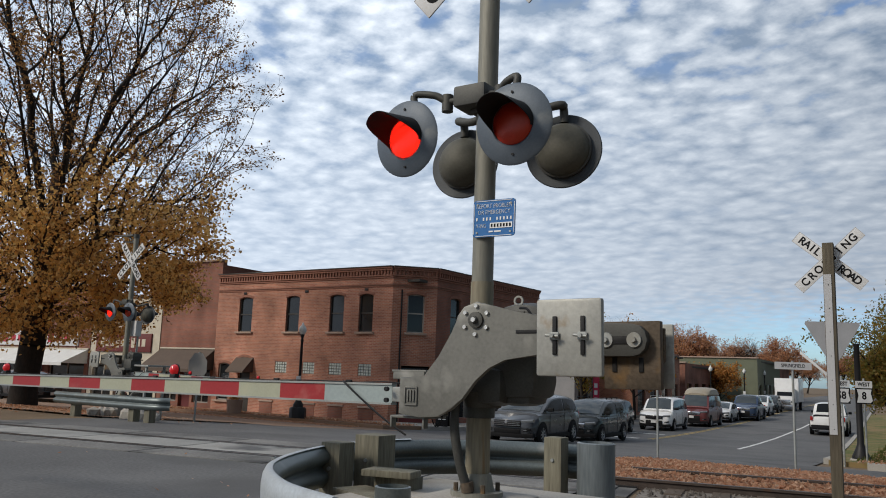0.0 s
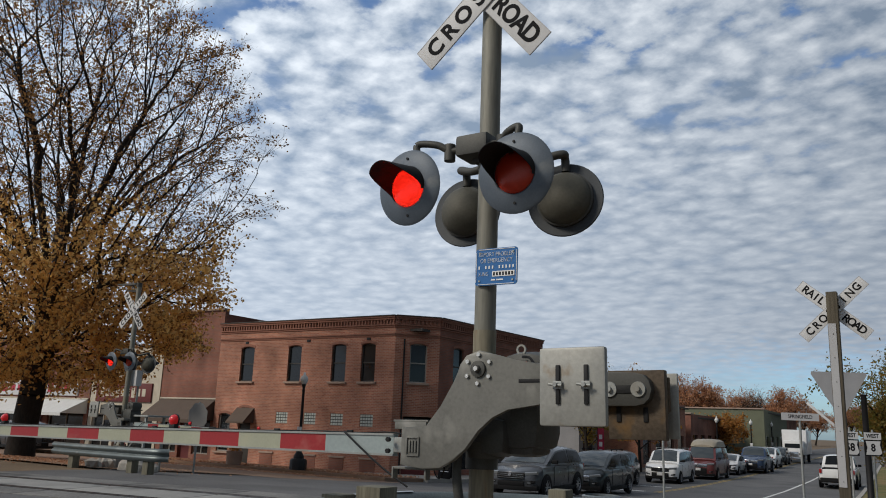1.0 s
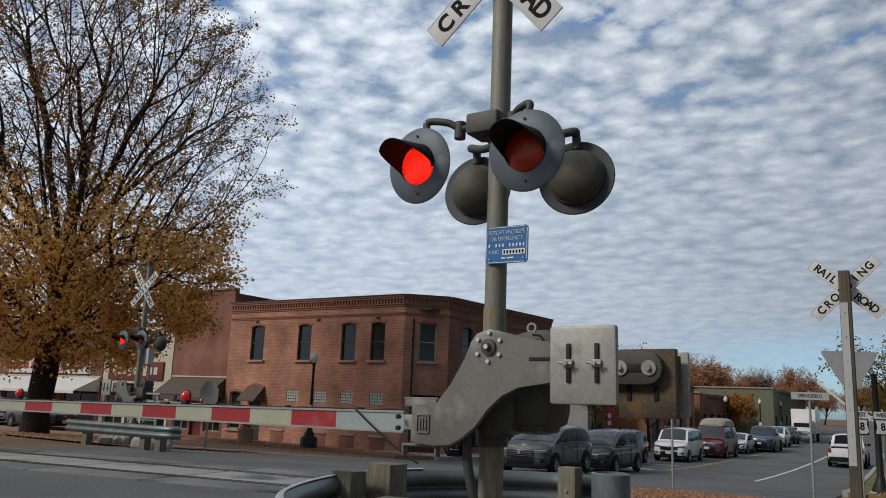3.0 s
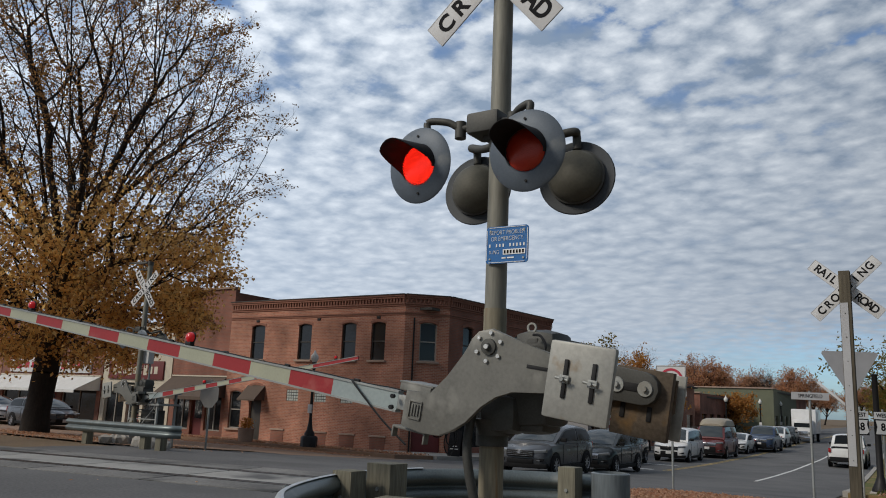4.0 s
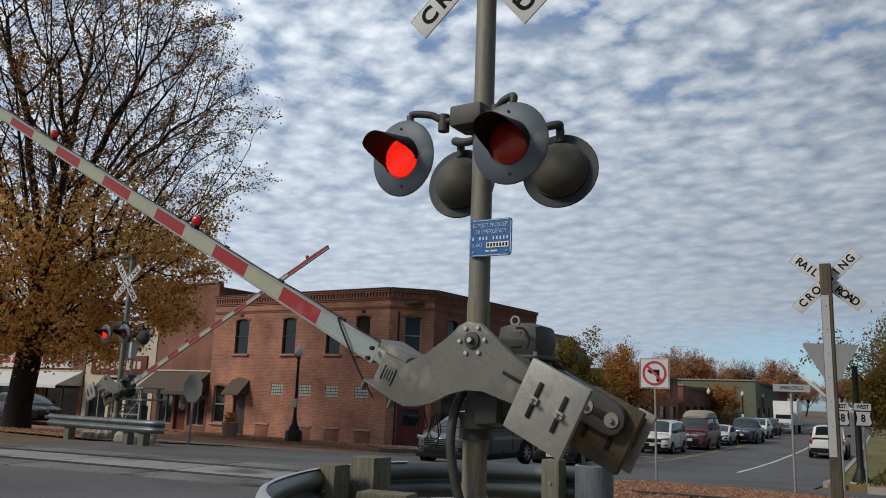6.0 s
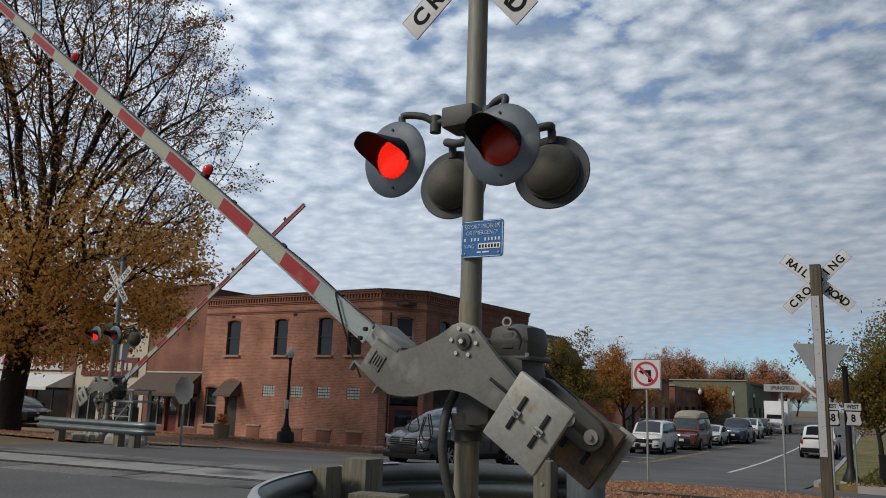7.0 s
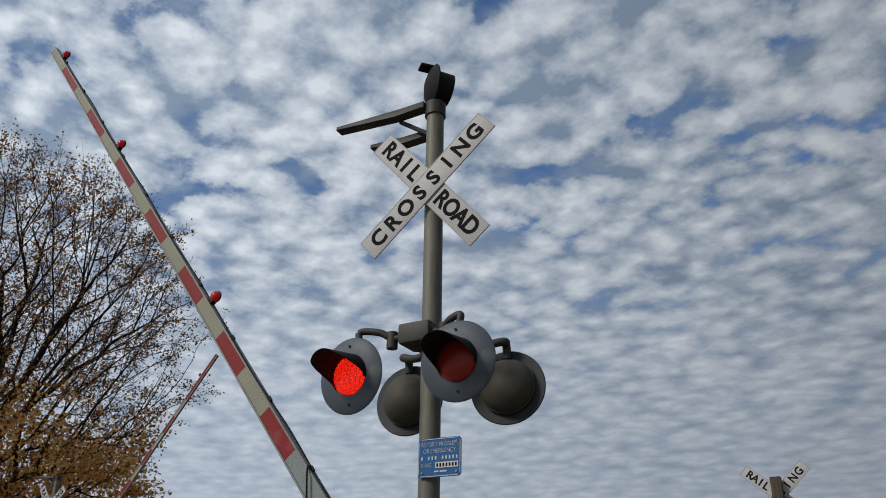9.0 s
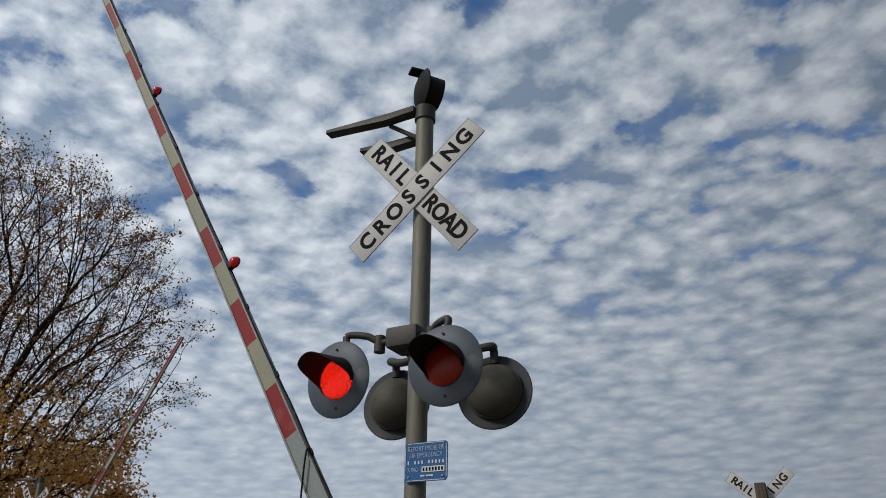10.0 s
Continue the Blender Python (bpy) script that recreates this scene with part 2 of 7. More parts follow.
DISC_BACK = mat("dull grey lamp back", (0.085, 0.082, 0.066), 0.6, 0.1, var=0.22, scale=8, fine=60, bump=0.08, stain=(0.08, 0.075, 0.06))
HOOD = mat("matt black hood", (0.014, 0.014, 0.015), 0.75, var=0.2, scale=10)
LENS = mat("red lens", (0.78, 0.06, 0.028), 0.14, var=0.14, scale=30, fine=160, bump=0.25, trans=0.5)


def led_mat(name):
    """A lit face: rows of bright red points on a dimmer ground."""
    m = mat(name, (0.7, 0.1, 0.05), 0.4)
    nt = m.node_tree
    N, L = nt.nodes.new, nt.links.new
    b = nt.nodes["Principled BSDF"]
    b.inputs["Emission Color"].default_value = (1.0, 0.09, 0.055, 1)
    tc, v, r = N("ShaderNodeTexCoord"), N("ShaderNodeTexVoronoi"), N("ShaderNodeMapRange")
    v.inputs["Scale"].default_value, v.inputs["Randomness"].default_value = 105.0, 0.5
    L(tc.outputs["Object"], v.inputs["Vector"])
    r.inputs["From Min"].default_value, r.inputs["From Max"].default_value = 0.12, 0.5
    r.inputs["To Min"].default_value, r.inputs["To Max"].default_value = 5.0, 0.35
    L(v.outputs["Distance"], r.inputs["Value"])
    L(r.outputs[0], b.inputs["Emission Strength"])
    return m


GLOW = led_mat("lit led face")
REDGLASS = mat("red arm lamp", (0.45, 0.015, 0.02), 0.2, var=0.1, scale=30, coat=0.5, emit=(1.0, 0.02, 0.02), power=0.12)
ARM_WHITE = mat("aged white reflective sheet", (0.36, 0.365, 0.275), 0.5, var=0.1, scale=5, fine=60, bump=0.03, stain=(0.40, 0.39, 0.28), stain_at=0.56)
ARM_RED = mat("faded red reflective sheet", (0.30, 0.026, 0.03), 0.5, var=0.14, scale=5, fine=60, bump=0.03, stain=(0.36, 0.09, 0.08), stain_at=0.62)
SIGN_WHITE = mat("white sign face", (0.56, 0.56, 0.56), 0.5, var=0.07, scale=4, fine=40, bump=0.02, stain=(0.46, 0.45, 0.42), stain_at=0.64)
SIGN_BLACK = mat("black lettering", (0.01, 0.01, 0.011), 0.8, var=0.1, spec=0.15)
SIGN_BLUE = mat("blue sign face", (0.02, 0.13, 0.36), 0.45, var=0.08, scale=9, fine=50, bump=0.02)
SIGN_BACK = mat("bare aluminium sign back", (0.40, 0.40, 0.41), 0.6, 0.0, var=0.12, scale=4)
# Darker copy of SIGN_BACK: the stop sign's shade is put into the colour.
SIGN_BACK_SHADED = mat("sign back darkened for shade", (0.17, 0.165, 0.16), 0.7, 0.0, var=0.15, scale=4)
SIGN_RED = mat("red sign ink", (0.42, 0.035, 0.06), 0.5, var=0.1)
SIGN_GREEN = mat("green sign face", (0.2, 0.42, 0.13), 0.5, var=0.1)
WOOD = mat("weathered timber", (0.15, 0.14, 0.105), 0.85, var=0.55, scale=9, fine=60, stretch=(1, 1, 0.08), bump=0.6, stain=(0.16, 0.14, 0.10), stain_at=0.55)
POST_WOOD = mat("dark weathered sign post timber", (0.085, 0.072, 0.052), 0.9, var=0.5, scale=9, fine=60, stretch=(1, 1, 0.08), bump=0.5, stain=(0.15, 0.13, 0.09), stain_at=0.56)
BARK = mat("bark", (0.024, 0.019, 0.016), 0.95, var=0.55, scale=5, fine=30, stretch=(1, 1, 0.25), bump=0.9)
BRICK = brick_mat("red brick", (0.43, 0.18, 0.112), (0.25, 0.09, 0.062), (0.38, 0.27, 0.21))
# Also carries the shade of the corner building's east side.
BRICK_DARK = brick_mat("dark red brick", (0.27, 0.105, 0.07), (0.21, 0.08, 0.056), (0.16, 0.12, 0.1))
BRICK_TRIM = mat("brick trim", (0.25, 0.115, 0.08), 0.85, var=0.3, scale=5, fine=30, bump=0.3)
STONE = mat("stone sill", (0.34, 0.25, 0.2), 0.85, var=0.2, scale=4)
FRAME_DARK = mat("dark painted frame", (0.05, 0.045, 0.04), 0.5, var=0.2)
FRAME_PALE = mat("pale painted frame", (0.3, 0.28, 0.25), 0.6, var=0.2)
GLASS_DARK = mat("window glass over a dark room", (0.014, 0.016, 0.018), 0.08, var=0.3, scale=1.5, bump=0.0, spec=0.45)
GLASS_BLOCK = mat("glass block", (0.42, 0.45, 0.42), 0.25, var=0.3, scale=8, bump=0.0)
IRON = mat("black iron", (0.018, 0.017, 0.018), 0.5, 0.2, var=0.2)
AWNING = mat("brown canvas", (0.10, 0.075, 0.06), 0.9, var=0.2, scale=3, fine=60)
AWNING_WHITE = mat("white metal awning", (0.6, 0.6, 0.58), 0.5, var=0.15, scale=2)
CREAM = mat("cream painted boards", (0.5, 0.45, 0.36), 0.7, var=0.18, scale=2, fine=30)
MAROON_PAINT = mat("maroon painted boards", (0.14, 0.035, 0.035), 0.6, var=0.2, scale=2, fine=30)
GREENISH = mat("green painted stucco", (0.135, 0.145, 0.10), 0.85, var=0.18, scale=1, fine=30)
GREY_WALL = mat("grey boarded wall", (0.25, 0.25, 0.26), 0.8, var=0.2, scale=1, fine=30)
ROOFING = mat("dark roofing", (0.07, 0.065, 0.06), 0.9, var=0.3, scale=1, fine=30)
TYRE = mat("tyre rubber", (0.009, 0.009, 0.01), 0.9, var=0.2, scale=12)
RIM = mat("alloy rim", (0.35, 0.35, 0.37), 0.35, 0.7, var=0.15, scale=12)
CHROME = mat("chrome trim", (0.5, 0.5, 0.52), 0.18, 0.9, var=0.1)
HEADLIGHT = mat("headlight glass", (0.15, 0.16, 0.17), 0.1, var=0.15, scale=20, coat=0.6)
HEADLIGHT_ON = mat("lit headlight", (0.8, 0.8, 0.8), 0.2, emit=(1.0, 0.97, 0.9), power=0.6)
TAIL = mat("tail light", (0.3, 0.01, 0.01), 0.2, coat=0.6)
LEAF_TREE = leaf_mat("autumn leaves", [(0.64, 0.33, 0.10), (0.86, 0.53, 0.165), (0.76, 0.42, 0.12), (0.88, 0.61, 0.24), (0.54, 0.32, 0.11)])
LEAF_BROWN = leaf_mat("brown leaves", [(0.19, 0.085, 0.03), (0.31, 0.155, 0.05), (0.24, 0.11, 0.035), (0.36, 0.20, 0.065), (0.13, 0.065, 0.027)])
BOOM_BLUE = mat("blue grey boom sheet", (0.30, 0.35, 0.35), 0.5, var=0.12, scale=5, fine=40, bump=0.03)
LEAF_ORANGE = leaf_mat("orange leaves", [(0.44, 0.18, 0.04), (0.50, 0.25, 0.06), (0.34, 0.15, 0.045)])
LEAF_RUST = leaf_mat("rust red leaves", [(0.55, 0.24, 0.12), (0.62, 0.34, 0.17), (0.46, 0.26, 0.19), (0.60, 0.28, 0.10)])
LEAF_GREEN = leaf_mat("olive leaves", [(0.14, 0.14, 0.03), (0.22, 0.17, 0.04), (0.30, 0.16, 0.03)])
LEAF_FALLEN = leaf_mat("fallen leaves", [(0.52, 0.28, 0.17), (0.42, 0.19, 0.10), (0.66, 0.44, 0.30), (0.32, 0.15, 0.08), (0.60, 0.36, 0.22)])
STONE_MIX = leaf_mat("mixed ballast stones", [(0.12, 0.105, 0.09), (0.22, 0.19, 0.16), (0.16, 0.14, 0.125), (0.3, 0.26, 0.22)])
GRASS = leaf_mat("grass blades", [(0.07, 0.09, 0.02), (0.13, 0.13, 0.035), (0.1, 0.11, 0.03)])


# ---- building blocks ----
def thing(name, at, label, category, group="", rz=0.0):
    ob = new(name)
    ob.matrix_basis = pose(*at, 0, 0, rz)
    return tagged(ob, label, category, group)


def smooth(me, angle=40):
    for p in me.polygons:
        p.use_smooth = True
    me.set_sharp_from_angle(angle=radians(angle))


def part(name, bm, material, parent=None, label="", sm=True, at=None):
    me = bpy.data.meshes.new(name)
    bmesh.ops.recalc_face_normals(bm, faces=bm.faces)
    bm.to_mesh(me)
    bm.free()
    for m in (material if isinstance(material, (list, tuple)) else [material]):
        me.materials.append(m)
    if sm:
        smooth(me)
    ob = new(name, me)
    if at is not None:
        ob.matrix_basis = at
    if parent is not None:
        ob.parent = parent
    if label:
        ob["label"] = label
    return ob


def B():
    return bmesh.new()


def box(bm, c, s, bevel=0.0, m=None, rz=0.0):
    g = bmesh.ops.create_cube(bm, size=1.0)["verts"]
    t = pose(*c, 0, 0, rz) @ Matrix.Diagonal((*s, 1))
    if m is not None:
        t = m @ t
    bmesh.ops.transform(bm, matrix=t, verts=g)
    if bevel > 0:
        es = list({e for v in g for e in v.link_edges})
        bmesh.ops.bevel(bm, geom=es, offset=bevel, segments=2, affect="EDGES", profile=0.6)
    return bm


def tube(bm, p0, p1, r0, r1=None, seg=16):
    p0, p1 = Vector(p0), Vector(p1)
    r1 = r0 if r1 is None else r1
    d = p1 - p0
    q = d.to_track_quat("Z", "Y").to_matrix().to_4x4()
    g = bmesh.ops.create_cone(bm, cap_ends=True, segments=seg, radius1=r0, radius2=r1, depth=d.length)["verts"]
    bmesh.ops.transform(bm, matrix=Matrix.Translation((p0 + p1) / 2) @ q, verts=g)
    return bm


def prism(bm, pts, y0, y1, bevel=0.0, axis="y"):
    """An upright plate: outline in (x, z), thickness along y (or in (y, z), thickness along x)."""
    def P(a, t, z):
        return (a, t, z) if axis == "y" else (t, a, z)
    v0 = [bm.verts.new(P(a, y0, z)) for a, z in pts]
    v1 = [bm.verts.new(P(a, y1, z)) for a, z in pts]
    fs = [bm.faces.new(v0), bm.faces.new(v1[::-1])]
    k = len(pts)
    for i in range(k):
        fs.append(bm.faces.new((v0[i], v1[i], v1[(i + 1) % k], v0[(i + 1) % k])))
    if bevel > 0:
        es = [e for f in fs[:2] for e in f.edges]
        bmesh.ops.bevel(bm, geom=es, offset=bevel, segments=2, affect="EDGES", profile=0.6)
    return bm


def pipe(pts, r, seg=10, steps=8):
    """A bent tube along a smooth line through pts."""
    pts = [Vector(p) for p in pts]
    line = []
    ext = [2 * pts[0] - pts[1]] + pts + [2 * pts[-1] - pts[-2]]
    for i in range(1, len(ext) - 2):
        a, b, c, d = ext[i - 1:i + 3]
        for k in range(steps):
            t = k / steps
            line.append(0.5 * (2 * b + (c - a) * t + (2 * a - 5 * b + 4 * c - d) * t * t + (3 * b - a - 3 * c + d) * t ** 3))
    line.append(pts[-1])
    bm = bmesh.new()
    rings = []
    for i, p in enumerate(line):
        d = (line[min(i + 1, len(line) - 1)] - line[max(i - 1, 0)]).normalized()
        u = d.cross(Vector((0.31, 0.2, 0.93))).normalized()
        v = d.cross(u)
        rings.append([bm.verts.new(p + r * (math.cos(a) * u + math.sin(a) * v)) for a in (2 * math.pi * j / seg for j in range(seg))])
    for a, b in zip(rings, rings[1:]):
        for j in range(seg):
            bm.faces.new((a[j], a[(j + 1) % seg], b[(j + 1) % seg], b[j]))
    bm.faces.new(rings[0][::-1])
    bm.faces.new(rings[-1])
    return bm


def lathe(bm, prof, seg=28, m=None):
    """Turn a profile of (radius, z) round the z axis."""
    rings = []
    for r, z in prof:
        rings.append([bm.verts.new((r * math.cos(a), r * math.sin(a), z)) for a in (2 * math.pi * j / seg for j in range(seg))] if r > 1e-5 else [bm.verts.new((0, 0, z))])
    vs = [v for r in rings for v in r]
    for a, b in zip(rings, rings[1:]):
        for j in range(seg):
            k = (j + 1) % seg
            if len(a) == 1 and len(b) == 1:
                continue
            if len(a) == 1:
                bm.faces.new((a[0], b[j], b[k]))
            elif len(b) == 1:
                bm.faces.new((a[j], a[k], b[0]))
            else:
                bm.faces.new((a[j], a[k], b[k], b[j]))
    if m is not None:
        bmesh.ops.transform(bm, matrix=m, verts=vs)
    return bm


def letters(text, size, parent, material, m, name="lettering", thick=0.0015, squeeze=1.0):
    """Raised letters, centred, in the plane of m's x and y."""
    cu = bpy.data.curves.new(name, "FONT")
    cu.body, cu.size, cu.extrude = text, size, thick
    cu.align_x, cu.align_y = "CENTER", "CENTER"
    cu.offset = size * (0.03 if size > 0.15 else 0.022 if size > 0.12 else 0.0 if size > 0.06 else -0.022)
    cu.resolution_u = 4
    tmp = bpy.data.objects.new("tmp", cu)
    me = bpy.data.meshes.new_from_object(tmp)
    bpy.data.objects.remove(tmp)
    me.name = name
    me.materials.append(material)
    ob = new(name, me)
    ob.matrix_basis = m @ Matrix.Diagonal((squeeze, 1, 1, 1))
    ob.parent = parent
    return ob


FRONT = pose(0, 0, 0, 90, 0, 0)         # a plane that faces -y, read from there


def setting(ob, label=""):
    return tagged(ob, label, "", "", "structure")


# ---- ground ----
def gz(y):
    return float(np.interp(y, [-1e4, 13.0, 25.0, 31.0, 38.0, 46.0, 60.0, 90.0, 130.0], [0, 0, -0.75, -1.05, -1.2, -1.3, -1.34, -1.12, -1.0]))


def lane_x(y, x0):
    """The far street leans a little to the west."""
    return x0 - 0.052 * max(0.0, y - 13.0)


def strip(name, xa, xb, y0, y1, lift, material, label, step=3.0, lean=True, kind="structure", thick=0.0):
    """A sheet that lies on the ground between two lines."""
    bm = B()
    ys = list(np.arange(y0, y1, step)) + [y1]
    rows_ = []
    for y in ys:
        a, b = (lane_x(y, xa), lane_x(y, xb)) if lean else (xa, xb)
        z = gz(y) + lift
        rows_.append([bm.verts.new((a, y, z)), bm.verts.new((b, y, z))] + ([bm.verts.new((b, y, z - thick)), bm.verts.new((a, y, z - thick))] if thick else []))
    k = len(rows_[0])
    for p, q in zip(rows_, rows_[1:]):
        if thick:
            for j in range(k):
                bm.faces.new((p[j], p[(j + 1) % k], q[(j + 1) % k], q[j]))
        else:
            bm.faces.new((p[0], p[1], q[1], q[0]))
    if thick:
        bm.faces.new(rows_[0][::-1])
        bm.faces.new(rows_[-1])
    ob = part(name, bm, material, sm=False)
    return tagged(ob, label, "", "", kind)


def build_ground():
    bm = B()
    ys = [-3000, -300, -60, -20, 0, 6, 13, 16, 19, 22, 25, 28, 31, 36, 41, 46, 53, 60, 75, 90, 130, 300, 900, 3500]
    xs = [-3000, -300, -60, -20, 0, 20, 60, 300, 3000]
    g = [[bm.verts.new((x, y, gz(y) - 0.03)) for x in xs] for y in ys]
    for a, b in zip(g, g[1:]):
        for i in range(len(xs) - 1):
            bm.faces.new((a[i], a[i + 1], b[i + 1], b[i]))
    setting(part("ground", bm, GROUND, sm=False), "dry earth and autumn grass ground reaching the horizon")
    strip("road", -18.6, -4.0, -60, 13.5, 0.0, ASPHALT, "grey worn asphalt main street", lean=False)
    strip("road_far", -18.2, -2.6, 13.5, 420, 0.0, ASPHALT, "dark asphalt street running to the distance")
    strip("cross_street", -90, -17.5, 18.5, 25.5, 0.004, STAINED, "faded asphalt side street beside the tracks", lean=False)
    strip("cross_street_east", -4.0, 60, 16.0, 24.0, 0.004, ASPHALT, "asphalt side street", lean=False)
    strip("centre_line", -10.35, -10.25, 36.0, 300, 0.008, YELLOW_LINE, "worn double yellow centre line")
    strip("centre_line_pair", -10.15, -10.05, 36.0, 300, 0.008, YELLOW_LINE, "worn double yellow centre line")
    strip("edge_line", -6.06, -5.92, 33.4, 80, 0.008, WHITE_LINE, "worn white edge line")
    strip("stop_line", -15.6, -10.8, 36.0, 36.5, 0.008, WHITE_LINE, "worn white stop line")
    strip("stop_line_inner", -15.6, -10.8, 41.0, 41.3, 0.008, WHITE_LINE, "worn white crosswalk line")
    # pavements with kerbs
    strip("pavement_west", -60, -18.6, 25.5, 31.0, 0.15, STAINED, "leaf littered concrete pavement before the brick building", thick=0.25, lean=False)
    strip("pavement_corner", -22.2, -17.6, 28.2, 150, 0.16, CONCRETE, "concrete pavement along the shops", thick=0.25)
    strip("pavement_east", -2.55, -2.35, 27.5, 120, 0.15, CONCRETE, "concrete kerb of the lawn", thick=0.25)
    strip("footpath_east", -1.3, 30, 25.2, 26.6, 0.15, CONCRETE, "pale concrete footpath across the lawn", thick=0.25)
    strip("lawn_east", -2.35, 40, 26.6, 90, 0.12, LAWN, "leaf strewn lawn", thick=0.2)


build_ground()


# ---- the railway ----
TRACK = pose(-8.0, 9.95, 0.0, 0, 0, 10.2)      # x along the rails; the near rail at y = 0, the far one at 1.44


def build_track():
    for y, nm in ((0.0, "rail"), (1.44, "rail")):
        for a, b, lift in ((-80, 4.2, -0.10), (4.2, 80, 0.0)):
            bm = B()
            prism(bm, [(y - 0.07, lift - 0.05), (y + 0.07, lift - 0.05), (y + 0.07, lift - 0.03), (y + 0.012, lift - 0.015), (y + 0.012, lift + 0.07),
                       (y + 0.037, lift + 0.085), (y + 0.037, lift + 0.115), (y - 0.037, lift + 0.115), (y - 0.037, lift + 0.085),
                       (y - 0.012, lift + 0.07), (y - 0.012, lift - 0.015), (y - 0.07, lift - 0.03)], a, b, axis="x")
            setting(part("rail", bm, RAIL, sm=False, at=TRACK), "rust brown steel railway rail")
    # crossing panels in the road
    deck = setting(part("crossing_deck", box(B(), (-3.3, 0.72, -0.03), (15.6, 3.4, 0.05)), ASPHALT_OLD, sm=False, at=TRACK), "grey level crossing deck set between the rails")
    for row, (ya, yb) in enumerate(((-0.95, -0.06), (0.10, 1.36), (1.52, 2.4))):
        for i in range(6):
            x0 = -11.0 + i * 2.55
            part("panel", box(B(), (x0 + 1.26, (ya + yb) / 2, 0.0), (2.5, yb - ya - 0.03, 0.024), 0.008), PALE_DECK if row == 1 else ASPHALT_OLD, deck)
    for y in (-0.085, 0.085, 1.355, 1.525):
        part("flangeway", box(B(), (-3.3, y, 0.006), (15.6, 0.05, 0.02)), BLACK, deck, sm=False)
    # open track east of the road: ballast and sleepers
    bm = B()
    prism(bm, [(-1.6, -0.06), (-0.8, 0.0), (2.25, 0.0), (3.0, -0.06), (3.0, -0.2), (-1.6, -0.2)], 4.6, 80, axis="x")
    bed = setting(part("track_bed", bm, BALLAST, sm=False, at=TRACK), "dusty stone ballast bed of the railway")
    sl = None
    for i in range(40):
        if sl is None:
            sl = part("sleeper", box(B(), (0, 0, 0), (0.22, 2.5, 0.12), 0.01), SLEEPER, bed)
            sl.matrix_basis = pose(5.0, 0.72, -0.04)
        else:
            o = new("sleeper", sl.data)
            o.parent, o.matrix_basis = bed, pose(5.0 + 0.55 * i, 0.72 + 0.02 * math.sin(i * 3.1), -0.04, 0, 0, math.sin(i * 1.7))

    # loose ballast stones where the track lies nearest
    rng = random.Random(12)
    V, F = [], []
    for i in range(5200):
        x, y = rng.uniform(4.6, 14.0), rng.uniform(-1.5, 2.9)
        r = rng.uniform(0.02, 0.045)
        c = Vector((x, y, 0.0 + (0.0 if -0.8 < y < 2.25 else -0.04)))
        k = len(V)
        for d_ in ((1, 0, 0), (0, 1, 0), (-1, 0, 0), (0, -1, 0), (0, 0, 0.8), (0, 0, -0.6)):
            V.append(c + Vector(d_) * r * rng.uniform(0.6, 1.3) + Vector((rng.gauss(0, 0.006), rng.gauss(0, 0.006), 0)))
        F += [(k + a, k + (a + 1) % 4, k + 4) for a in range(4)] + [(k + (a + 1) % 4, k + a, k + 5) for a in range(4)]
    me = bpy.data.meshes.new("ballast_stones")
    me.from_pydata([tuple(v) for v in V], [], F)
    me.materials.append(STONE_MIX)
    ob = tagged(new("ballast_stones", me), "loose grey brown ballast stones between the sleepers", "ballast", "", "stuff")
    ob.matrix_basis = TRACK


build_track()

# ---- gate signals ----
PIVOT = (0.16, -0.32, 1.74)             # of the gate arm, from the mast's foot


